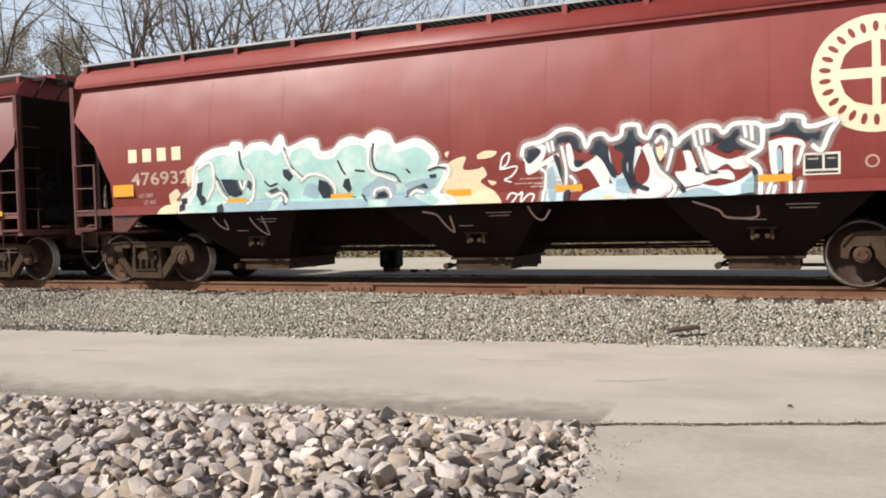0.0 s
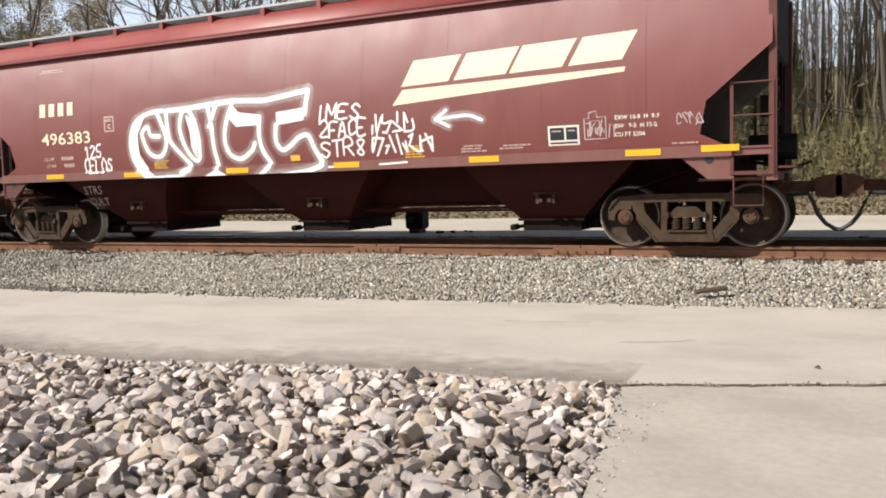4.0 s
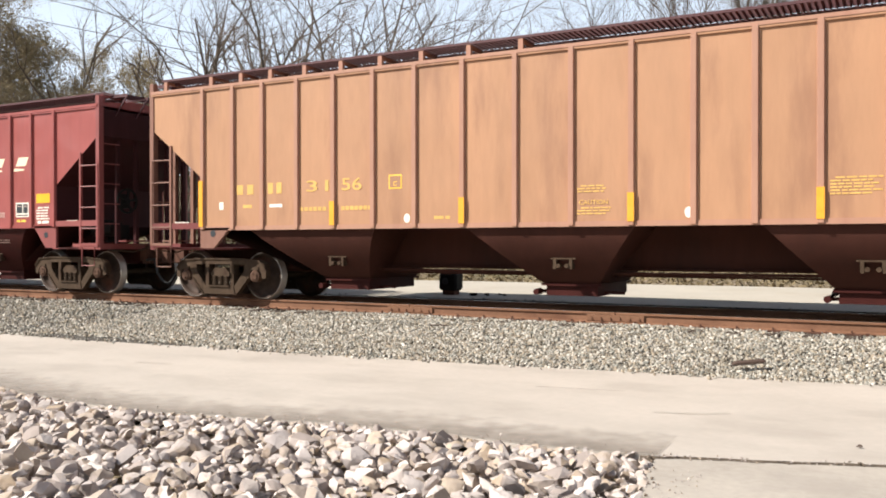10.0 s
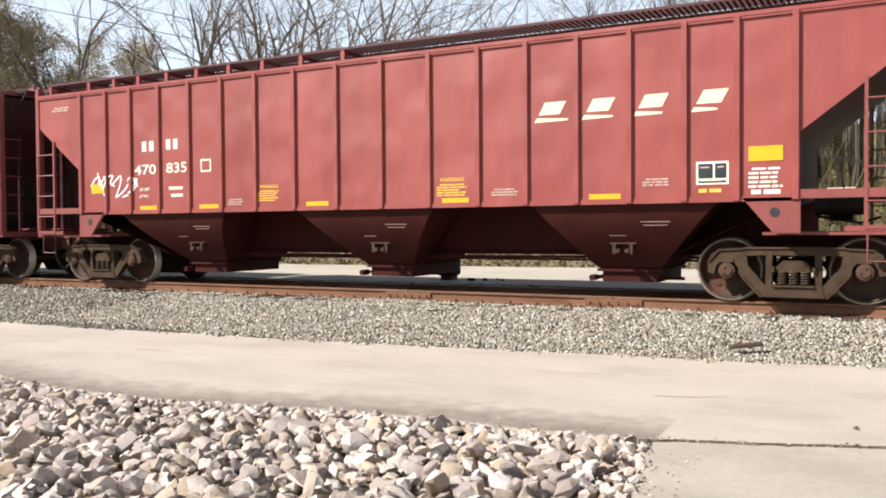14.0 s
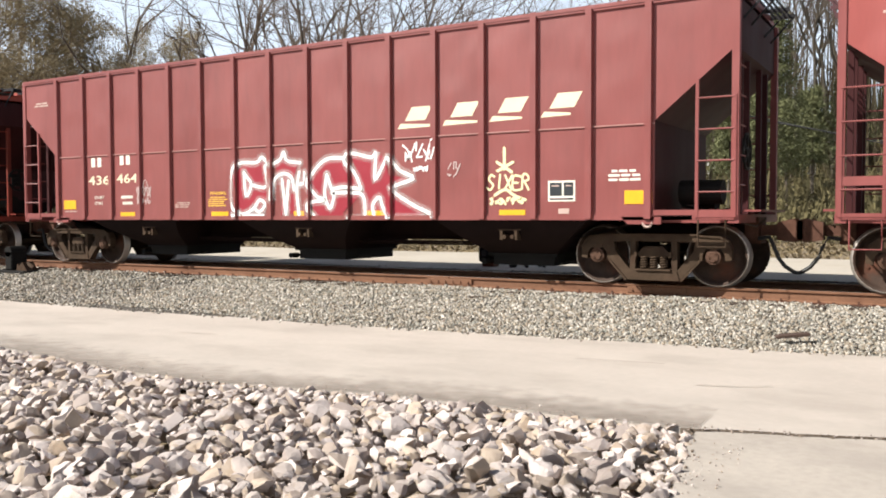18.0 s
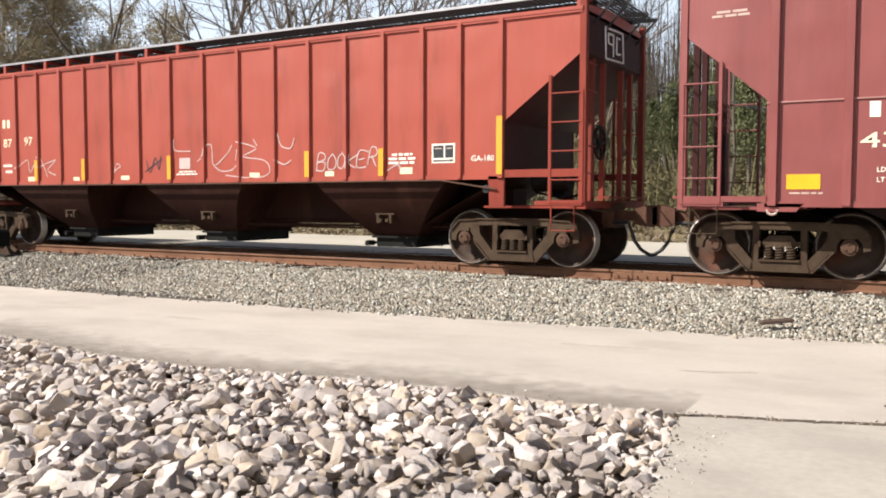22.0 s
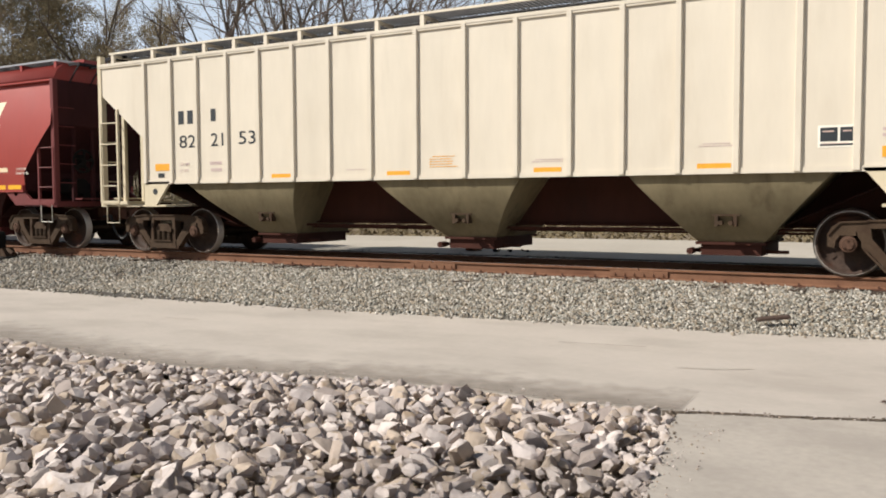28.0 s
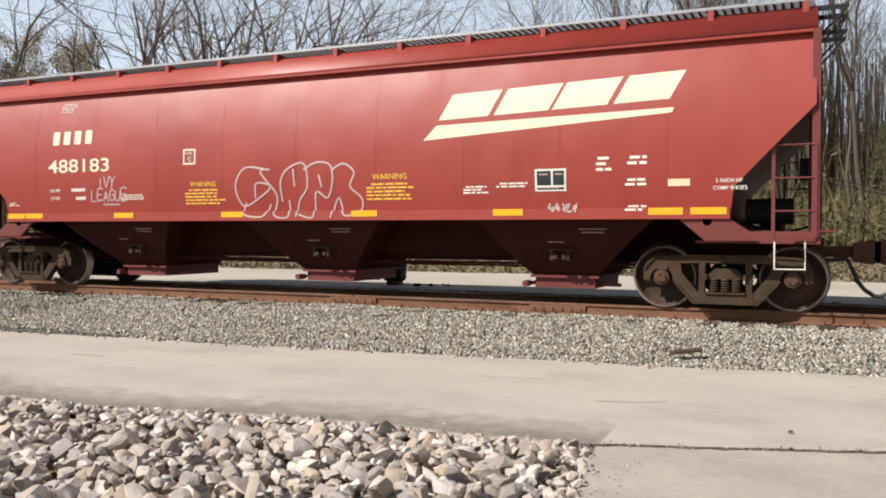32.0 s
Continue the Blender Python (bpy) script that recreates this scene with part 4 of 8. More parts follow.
CARS = [
    curved(-5.31, 6.66, "brown", "brown", 7.98, "brown-red round-sided covered hopper car with large teal and white graffiti", post="post_grime", seam="brown", gate="truck", cut=[(7.02, 1.33), (7.02, 1.9), (7.38, 2.62), (7.98, 3.18), (7.98, 3.80)]),
    curved(-22.73, 6.66, "brown_dark", "brown", 7.87, "brown-red round-sided covered hopper car with white outline graffiti", side_sill=M["dusty_sill"], post="post_grime", sill_mat=M["dusty_sill"], under="under_red", board="grey_grate", cut=[(7.35, 1.33), (7.34, 1.42), (6.93, 1.62), (7.02, 2.06), (7.42, 2.40), (7.87, 2.78), (7.87, 3.80)]),
    ribbed(-40.43, 6.945, "tan", "tan_rib", "under_tan", "faded orange-tan ribbed covered hopper car with yellow stencils", 1.38, 4.06, post="tan_post", board="maroon_grate", edge="maroon_grate", sill_mat=M["maroon_sill"]),
    ribbed(-58.64, 6.89, "red", "red", "under_red", "mineral-red ribbed covered hopper car with white stencils", post="maroon", board="maroon_grate", edge="maroon_grate"),
    dict(kind="tall", centre=-76.37, tc=6.81, bottom=1.05, top=4.19, paint=M["maroon"], rib_mat=M["maroon"], post_mat=M["maroon"], edge=M["maroon"], under=M["under_brown"], gate=M["black"], board=M["grate"], step=M["truck"],
         seam=None, ribs=TALL_RIBS, bay=(1.43, 0.58), board_up=0.1, drop=0.1, cut=[(6.95, 1.05), (6.95, 2.45), (8.08, 3.41), (8.08, 4.19)], label="tall mineral-red ribbed hopper car with red and white graffiti"),
    ribbed(-94.27, 6.965, "bright_red", "bright_red", "under_rust", "bright red ribbed covered hopper car with thin white scrawls", post="red_frame", square_plate=True, gate="black", edge="galv"),
    # sills and gates in the darker tan coat, as shade under the cream body
    ribbed(-112.45, 6.99, "cream", "cream", "under_cream", "cream ribbed covered hopper car with black stencils", 1.47, 3.93, board="grey_grate", gate="under_tan", open_end=True, sills=M["under_tan"], post="cream_frame"),
    curved(-130.49, 6.945, "oxide_red", "oxide_red", 8.12, "clean brown-red round-sided covered hopper car with a large white emblem", post="maroon_sill", step=M["white"], low_end=True, under="under_red", gate="maroon_sill", board="grey_grate", seam="oxide_red"),
]
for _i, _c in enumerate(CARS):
    # dark end coats hold grime and the shade of the gap between cars
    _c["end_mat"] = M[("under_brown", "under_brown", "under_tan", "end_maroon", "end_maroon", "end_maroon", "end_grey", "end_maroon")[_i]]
    _l = CARS[_i + 1] if _i + 1 < len(CARS) else None
    _r = CARS[_i - 1] if _i else None
    _e = _c["cut"][-1][0]
    _c["reach"] = ((_c["centre"] - (_l["centre"] + _l["cut"][-1][0]) + _e) / 2 if _l else 9.0,
                   ((_r["centre"] - _r["cut"][-1][0]) - _c["centre"] + _e) / 2 if _r else 9.0)
    build_car(_c)


# ---- the ground ----
def ground_z(x, y):
    base = -0.08
    if y < -14:                 # unseen bank added behind the lane to hold back low skylight
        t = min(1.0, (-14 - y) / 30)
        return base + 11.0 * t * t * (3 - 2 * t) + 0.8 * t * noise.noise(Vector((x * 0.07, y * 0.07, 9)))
    if y < 9:
        pit = max(0.0, min(1.0, (6.3 - y) / 0.6)) * max(0.0, min(1.0, (-1.0 - x) / 0.6)) * max(0.0, min(1.0, (x + 16) / 3))
        return base - 0.25 * pit
    if y > 40:
        t = min(1.0, (y - 40) / 14)
        return 0.36 + 1.3 * t * t * (3 - 2 * t) + min(12.0, max(0, y - 52) * 0.075) + min(15.0, max(0, y - 150) * 0.15) + 0.5 * t * noise.noise(Vector((x * 0.06, y * 0.06, 3)))
    if y > 15.5:
        return 0.34 * min(1.0, (y - 15.5) / 1.0) - 0.02 + 0.04 * noise.noise(Vector((x * 0.2, y * 0.2, 1)))
    return base


def axis_steps(near, far, step, grow=1.28):
    v, out = step, [0.0]
    while out[-1] < far:
        out.append(out[-1] + v)
        if out[-1] > near:
            v *= grow
    return out


_px = axis_steps(30, 900, 1.2)
_xs = [-a for a in _px[:0:-1]] + _px
_ys = [-a for a in axis_steps(10, 300, 1.0)[:0:-1]] + axis_steps(62, 1200, 0.8)
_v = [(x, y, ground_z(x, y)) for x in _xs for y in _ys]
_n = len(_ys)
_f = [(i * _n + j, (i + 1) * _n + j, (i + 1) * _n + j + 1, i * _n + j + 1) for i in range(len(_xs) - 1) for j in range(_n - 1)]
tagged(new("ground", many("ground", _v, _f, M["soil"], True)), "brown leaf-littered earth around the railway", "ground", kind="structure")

# pale gravel yard beyond the track
_xs = [-90 + 2.0 * k for k in range(76)]
_bm = bmesh.new()
_rows = []
for _x in _xs:
    _y1 = 25.5 + 4.5 * noise.noise(Vector((_x * 0.09, 4, 0))) + 1.2 * noise.noise(Vector((_x * 0.5, 9, 0)))
    _rows.append([_bm.verts.new((_x, 16.6 + (_y1 - 16.6) * k / 8, 0.395 + 0.03 * noise.noise(Vector((_x * 0.3, k, 2))) - (0.12 if k == 8 else 0))) for k in range(9)])
for _a, _c in zip(_rows, _rows[1:]):
    for _k in range(8):
        _bm.faces.new((_a[_k], _c[_k], _c[_k + 1], _a[_k + 1]))
tagged(part("gravel_yard", _bm, M["gravel"], smooth=True), "pale gravel yard behind the track", "ground", kind="structure")

# ballast bed
def edge_line(x):
    """Where the toe of the ballast meets the lane."""
    return float(np.interp(x, (-30, -12, -9.4, -7.0, -5.6, -4.0, -2.4, -0.6, 4), (9.5, 9.64, 9.80, 9.98, 10.16, 10.34, 10.48, 10.76, 11.0)))


BED = [(10.1, -0.10), (10.3, 0.0), (10.9, 0.08), (11.6, 0.20), (12.15, 0.29), (12.6, 0.325), (15.1, 0.325), (15.6, 0.33), (16.4, 0.37), (17.0, 0.36), (17.4, 0.28)]


def bed_profile(x):
    d = edge_line(x) - 10.3
    return [(y + d * max(0.0, min(1.0, (12.15 - y) / 1.85)), z) for y, z in BED]


def bed_z(x, y):
    pr = bed_profile(x)
    return float(np.interp(y, [p[0] for p in pr], [p[1] for p in pr])) + 0.03 * noise.noise(Vector((x * 0.9, y * 1.3, 0)))


def bed_mesh():
    xs = [-60 + 0.25 * k for k in range(321)]
    vs = [(x, y, z + 0.03 * noise.noise(Vector((x * 0.9, y * 1.3, 0)))) for x in xs for y, z in bed_profile(x)]
    n = len(BED)
    return many("ballast_bed", vs, [(i * n + j, (i + 1) * n + j, (i + 1) * n + j + 1, i * n + j + 1) for i in range(len(xs) - 1) for j in range(n - 1)], M["ballast_bed"], True)


tagged(new("ballast_bed", bed_mesh()), "grey stone ballast bed under the track", "ballast", kind="structure")


def lane_edge_far(x):
    return edge_line(x) + 0.10 * noise.noise(Vector((x * 0.8, 0, 5))) + 0.05 * noise.noise(Vector((x * 3.1, 0, 6)))


def lane_edge_near(x):
    y = float(np.interp(x, (-12, -9.2, -7.7, -6.5, -5.5, -4.5, -3.5, -2.4, -1.66, -1.2, -0.6, 0.0, 3.2), (6.3, 6.0, 5.82, 5.76, 5.94, 6.15, 6.25, 6.26, 6.35, 6.53, 6.72, 6.92, 8.1)))
    return y + 0.035 * noise.noise(Vector((x * 1.7, 0, 8))) + 0.022 * noise.noise(Vector((x * 8, 0, 9)))


def slab(name, xs, lo, hi, z, thick, mat, rows=6):
    """A paved sheet between two edges, with a real edge thickness."""
    bm = bmesh.new()
    grid = []
    for x in xs:
        a, b = lo(x), hi(x)
        grid.append([bm.verts.new((x, a + (b - a) * k / rows, z + 0.012 * noise.noise(Vector((x * 0.35, (a + (b - a) * k / rows) * 0.5, 4))))) for k in range(rows + 1)])
    for p, q in zip(grid, grid[1:]):
        for k in range(rows):
            bm.faces.new((p[k], q[k], q[k + 1], p[k + 1]))
    top = set(bm.faces)
    rim = bmesh.ops.extrude_edge_only(bm, edges=[e for e in bm.edges if e.is_boundary])
    for f in bm.faces:
        f.material_index = 0 if f in top or f.calc_center_median().x < -1.75 else 1
    for v in rim["geom"]:
        if isinstance(v, bmesh.types.BMVert):
            v.co.z = z - thick
    bmesh.ops.recalc_face_normals(bm, faces=bm.faces[:])
    return tagged(part(name, bm, [mat, M["crack_dirt"]]), kind="structure")


_xs = [-70 + 0.12 * k for k in range(800)]
tagged(slab("road", _xs, lane_edge_near, lane_edge_far, 0.0, 0.09, M["lane"]), "sun-bleached pale concrete lane beside the track", "road")
tagged(slab("pavement", [-1.60 + 0.06 * k for k in range(141)], lambda x: max(-6.0, 3.6 - (x + 1.19) * 40) if x > -1.19 else 6.18 - (x + 1.60) * 5.7, lambda x: lane_edge_near(x) - 0.026 - 0.008 * noise.noise(Vector((x * 5, 1, 1))),
            -0.014, 0.09, M["apron"], 10), "pale concrete apron beyond an open crack in the lane", "pavement")

# ---- track ----
_b = bmesh.new()


def rail_section():
    return [(-0.07, -0.172), (0.07, -0.172), (0.07, -0.160), (0.012, -0.140), (0.009, -0.045), (0.036, -0.034), (0.036, -0.006), (0.030, 0.0), (-0.030, 0.0), (-0.036, -0.006), (-0.036, -0.034), (-0.009, -0.045), (-0.012, -0.140), (-0.07, -0.160)]


def rail(y, x0, x1):
    bm = bmesh.new()
    sec = rail_section()
    a, b = ([bm.verts.new((x, y + sy, RAIL_Z + sz)) for sy, sz in sec] for x in (x0, x1))
    for i in range(len(sec)):
        j = (i + 1) % len(sec)
        bm.faces.new((a[i], a[j], b[j], b[i])).material_index = 1 if i == 7 else 0
    bm.faces.new(a)
    bm.faces.new(b[::-1])
    bmesh.ops.recalc_face_normals(bm, faces=bm.faces[:])
    return to_mesh("rail", bm, [M["rail"], M["railtop"]])


NEAR_RAIL, FAR_RAIL = TRACK_Y - 0.7535, TRACK_Y + 0.7535
track = thing("railway_track", pose(0, 0, 0), "rusty steel rails spiked to dark timber ties", "railway track")
for _y in (NEAR_RAIL, FAR_RAIL):
    for _x0, _x1 in ((-90, -7.62), (-7.605, -3.905), (-3.89, 45)):
        part("rail", rail(_y, _x0, _x1), None, track)
_b = bmesh.new()
for _s in (-1, 1):
    box(_b, -0.46, 0.46, _s * 0.028 - 0.014, _s * 0.028 + 0.014, RAIL_Z - 0.142, RAIL_Z - 0.040, bev=0.006)
    for _k in range(6):
        _x = -0.38 + 0.152 * _k
        tube(_b, [(_x, _s * 0.03, RAIL_Z - 0.09), (_x, _s * 0.065, RAIL_Z - 0.09)], 0.018, 6)
JOINT = to_mesh("joint_bar", _b, M["rail"])
for _x in (-7.61, -3.90):
    for _y in (NEAR_RAIL, FAR_RAIL):
        part("joint_bar", JOINT, None, track, "bolted rusty joint bar", at=pose(_x, _y, 0))
_b = bmesh.new()
box(_b, -0.115, 0.115, TRACK_Y - 1.30, TRACK_Y + 1.30, 0.17, 0.347, bev=0.012)
TIE = to_mesh("tie", _b, M["tie"])
_b = bmesh.new()
box(_b, -0.095, 0.095, -0.18, 0.18, 0.347, 0.362)
for _s in (-1, 1):
    box(_b, 0.03 * _s - 0.012, 0.03 * _s + 0.012, _s * 0.075 - 0.014, _s * 0.075 + 0.014, 0.362, 0.40)
box(_b, 0.14, 0.18, -0.085, 0.085, 0.335, 0.372)
PLATE = to_mesh("tie_plate", _b, M["rusty"])
_rng = random.Random(5)
for _k in range(-46, 30):
    _x = _k * 0.51 + _rng.uniform(-0.03, 0.03)
    part("tie", TIE, None, track, at=pose(_x, 0, 0))
    part("tie_plate", PLATE, None, track, at=pose(_x, NEAR_RAIL, 0))
    part("tie_plate", PLATE, None, track, at=pose(_x, FAR_RAIL, 0))


# ---- loose stone ----
def stone_shapes(count, seed):
    """Craggy broken stones: hulls of scattered points, roughened between their edges."""
    rng = random.Random(seed)
    out = []
    for k in range(count):
        bm = bmesh.new()
        sy, sz = rng.uniform(0.62, 0.98), rng.uniform(0.48, 0.82)
        for _ in range(rng.randint(18, 26)):
            d = Vector((rng.gauss(0, 1), rng.gauss(0, 1), rng.gauss(0, 1))).normalized()
            r = rng.uniform(0.80, 1.06)
            bm.verts.new((d.x * r, d.y * r * sy, d.z * r * sz))
        bmesh.ops.convex_hull(bm, input=bm.verts[:])
        bmesh.ops.delete(bm, geom=[v for v in bm.verts if not v.link_faces], context="VERTS")
        bmesh.ops.dissolve_limit(bm, angle_limit=0.30, verts=bm.verts[:], edges=bm.edges[:])
        bmesh.ops.triangulate(bm, faces=bm.faces[:])
        bmesh.ops.subdivide_edges(bm, edges=bm.edges[:], cuts=1, use_grid_fill=True)
        bm.normal_update()
        for v in bm.verts:
            q = v.co * 1.7 + Vector((k * 7.3, seed, 0))
            v.co += v.normal * (0.16 * noise.noise(q) + 0.06 * noise.noise(q * 2.7))
        bmesh.ops.triangulate(bm, faces=bm.faces[:])
        bmesh.ops.recalc_face_normals(bm, faces=bm.faces[:])
        out.append(bm)
    return out


def rock_spots():
    """Places for rip-rap in the hollow beside the lane: a lower and an upper layer."""
    rng = random.Random(11)
    spots = []
    for layer, step, lift in ((0, 0.20, -0.17), (1, 0.112, -0.03), (2, 0.34, 0.015)):
        y = 0.2
        while y < 6.4:
            x = -12.5
            while x < -0.8:
                px, py = x + rng.uniform(-0.5, 0.5) * step, y + rng.uniform(-0.5, 0.5) * step
                right = -1.62 + (6.2 - py) * 0.17 + 0.06 * noise.noise(Vector((0, py * 3, 2)))
                back = lane_edge_near(px) - py
                if px > -10.5 + 1.2 * noise.noise(Vector((0, py * 0.7, 4))) and py > 1.3 - 0.10 * px * (px > -5) + 0.9 * noise.noise(Vector((px * 0.5, 0, 3))) and back > 0.015 + rng.uniform(-0.04, 0.05) and px < right + rng.uniform(-0.12, 0.03):
                    r = rng.choice((0.046, 0.054, 0.061, 0.068, 0.075, 0.084, 0.096, 0.118)) * (1.0 if layer else 1.4) * rng.uniform(0.85, 1.15)
                    if right - px < 0.25 or back < 0.14:
                        r *= 0.72
                    slump = -0.04 * max(0.0, min(1.0, (5.4 - py) / 2.5)) - 0.02 * max(0.0, 1 - back / 0.4) - (0.05 if back < 0.4 and layer == 2 else 0)
                    spots.append((px, py, lift + slump + rng.uniform(-0.035, 0.045) + 0.045 * noise.noise(Vector((px * 1.3, py * 1.3, 7))), r, layer))
                x += step
            y += step
    for row, gap in ((0.02, 0.085), (0.10, 0.10)):       # small stones packed against the lane's edge
        x = -10.5
        while x < -1.75:
            spots.append((x, lane_edge_near(x) - row + rng.uniform(-0.03, 0.02), rng.uniform(-0.035, 0.0), rng.uniform(0.04, 0.068), 1))
            x += gap * rng.uniform(0.7, 1.3)
    for row, gap in ((0.03, 0.085), (0.11, 0.10)):       # and along the apron
        y = 2.2
        while y < 6.2:
            spots.append((-1.60 + (6.2 - y) * 0.172 - row + rng.uniform(-0.03, 0.02), y, rng.uniform(-0.04, -0.005), rng.uniform(0.045, 0.075), 1))
            y += gap * rng.uniform(0.7, 1.3)
    return spots


_shapes = stone_shapes(28, 3)
_rock_meshes = []
_raw = []
for _bm in _shapes:
    _bm.verts.index_update()
    _raw.append((np.array([v.co[:] for v in _bm.verts]), np.array([[v.index for v in f.verts] for f in _bm.faces])))
    _rock_meshes.append(to_mesh("rock", _bm, M["rock"], True))
    _rock_meshes[-1].set_sharp_from_angle(angle=radians(30))
_rng = random.Random(23)
_spots = rock_spots()
_near = [s for s in _spots if s[4] and -4.7 < s[0] and s[1] > 3.3]
_near.sort(key=lambda s: s[0] * s[0] + s[1] * s[1])
_picked = set(id(s) for s in _near[:300])
pile = thing("rock_pile", pose(0, 0, 0), "heap of pale broken limestone rip-rap beside the lane", "rocks")
_V, _F, _o = [], [], 0
for _s in _spots:
    _k = _rng.randrange(28)
    _m = Euler((_rng.uniform(-0.7, 0.7), _rng.uniform(-0.7, 0.7), _rng.uniform(0, 6.28))).to_matrix().to_4x4()
    _sc = (_s[3], _s[3] * _rng.uniform(0.8, 1.1), _s[3] * _rng.uniform(0.75, 1.05))
    _m = Matrix.Translation(_s[:3]) @ _m @ Matrix.Diagonal((*_sc, 1))
    if id(_s) in _picked:
        part("rock", _rock_meshes[_k], None, pile, at=_m)
    else:
        _v, _f = _raw[_k]
        _a = np.array(_m)
        _V.append(_v @ _a[:3, :3].T + _a[:3, 3])
        _F.append(_f + _o)
        _o += len(_v)
_rubble = many("rubble", np.concatenate(_V), np.concatenate(_F), M["rock"], True)
_rubble.set_sharp_from_angle(angle=radians(30))
tagged(part("rubble", _rubble, None, pile), kind="stuff")


def pebble_field(name, boxes, size, mat, seed):
    """Thousands of small broken stones; boxes of (x0, x1, y0, y1, count, height of the bed at y)."""
    rng = np.random.default_rng(seed)
    knob = np.array([(1.2, 0, 0), (-1.2, 0, 0), (0, 1.2, 0), (0, -1.2, 0), (0, 0, 1.2), (0, 0, -1.2)], float)
    tris = np.array([(0, 2, 4), (2, 1, 4), (1, 3, 4), (3, 0, 4), (2, 0, 5), (1, 2, 5), (3, 1, 5), (0, 3, 5)])
    V, F, o = [], [], 0
    for x0, x1, y0, y1, n, zf in boxes:
        c = np.stack([rng.uniform(x0, x1, n), rng.uniform(y0, y1, n), np.zeros(n)], 1)
        c[:, 2] = [zf(x, y) for x, y, _ in c] + rng.uniform(-0.006, 0.016, n)
        s = rng.uniform(*size, (n, 1, 1)) * rng.uniform(0.4, 1.2, (n, 1, 3))
        v = (knob[None] + rng.uniform(-0.45, 0.45, (n, 6, 3))) * s
        q = rng.normal(size=(n, 4))
        q /= np.linalg.norm(q, axis=1, keepdims=True)
        w, x, y, z = q.T
        R = np.stack([1 - 2 * (y * y + z * z), 2 * (x * y - z * w), 2 * (x * z + y * w), 2 * (x * y + z * w), 1 - 2 * (x * x + z * z), 2 * (y * z - x * w),
                      2 * (x * z - y * w), 2 * (y * z + x * w), 1 - 2 * (x * x + y * y)], 1).reshape(n, 3, 3)
        v = np.einsum("nij,nkj->nki", R, v) + c[:, None]
        V.append(v.reshape(-1, 3))
        F.append((tris[None] + 6 * np.arange(n)[:, None, None]).reshape(-1, 3) + o)
        o += 6 * n
    return many(name, np.concatenate(V), np.concatenate(F), mat)


def spill_z(x, y):
    """Bed height, or the lane where stones have spilled on to it."""
    return max(bed_z(x, y), 0.012 if lane_edge_far(x) - 0.22 < y < lane_edge_far(x) else -0.3)


tagged(new("ballast_stones", pebble_field("ballast_stones", [(-13, 3.5, 9.9, 12.92, 74000, bed_z), (-28, -13, 9.45, 12.92, 24000, bed_z),
       (-14, 3.5, 9.5, 10.85, 1300, spill_z)], (0.012, 0.031), M["ballast"], 7)), "loose grey crushed-stone ballast", "ballast", kind="stuff")
# dark stones stand in for the shadow that the train throws here
tagged(new("oily_stones", pebble_field("oily_stones", [(-28, 3.5, 13.05, 14.4, 6000, bed_z), (-28, 3.5, 14.6, 17.2, 6000, bed_z)], (0.014, 0.034), M["shadow_ballast"], 8)), "stones darkened as train shadow between and behind the rails", "ballast", kind="stuff")
tagged(new("grit", pebble_field("grit", [(-1.85, -1.15, 3.2, 6.2, 420, lambda x, y: -0.012 if x > -1.62 + (6.2 - y) * 0.17 else -0.03), (-9, -1.6, 5.6, 6.6, 1100, lambda x, y: 0.002 if 0 < y - lane_edge_near(x) < 0.22 else -0.2),
       (-1.7, 1.4, 6.2, 7.5, 1500, lambda x, y: -0.004 if abs(y - lane_edge_near(x)) < 0.055 else -0.2)],
       (0.004, 0.010), M["rock"], 9)), "small stone chips along the edge of the lane", "grit", kind="stuff")
tagged(new("litter", pebble_field("litter", [(-1.75, -1.2, 3.4, 6.3, 110, lambda x, y: -0.008 if abs(x + 1.58 - (6.2 - y) * 0.17) < 0.09 else -0.2), (-1.7, 1.4, 6.2, 7.5, 700, lambda x, y: -0.004 if abs(y - lane_edge_near(x) + 0.01) < 0.04 else -0.2)],
       (0.005, 0.014), M["crack_dirt"], 19)), "dark leaf crumbs and dirt in the lane's crack", "litter", kind="stuff")


def dirt_band():
    """Earth washed on to the lane along the rocks, thinning out away from them."""
    xs = [-11.5 + 0.15 * k for k in range(67)]
    vs = [(x, lane_edge_near(x) + 0.28 * k, 0.016) for x in xs for k in range(4)]
    me = many("dirt_band", vs, [(i * 4 + j, (i + 1) * 4 + j, (i + 1) * 4 + j + 1, i * 4 + j + 1) for i in range(len(xs) - 1) for j in range(3)], M["dirt_wash"])
    uv = me.uv_layers.new(name="across")
    for lp in me.loops:
        uv.data[lp.index].uv = (vs[lp.vertex_index][0], 0.28 * (lp.vertex_index % 4))
    return me


tagged(new("dirt_band", dirt_band()), "grey-brown dirt washed on to the lane beside rocks", "dirt", kind="structure")
for _n, _l in enumerate(([(-3.55, 8.82), (-3.1, 8.90), (-2.6, 8.96)], [(-2.05, 8.02), (-1.7, 8.12), (-1.4, 8.30)], [(-9.1, 8.15), (-8.5, 8.23)])):
    _b = bmesh.new()
    for (_x0, _y0), (_x1, _y1) in zip(_l, _l[1:]):
        _v = [_b.verts.new(p) for p in ((_x0, _y0 - 0.012, 0.013), (_x1, _y1 - 0.010, 0.013), (_x1, _y1 + 0.012, 0.013), (_x0, _y0 + 0.010, 0.013))]
        _b.faces.new(_v)
    tagged(part("lane_scratch", _b, M["apron" if _n else "dirt_wash"]), "thin grey scrape mark worn into the lane", "scrape", kind="structure")

# ---- small things by the track ----
_b = bmesh.new()
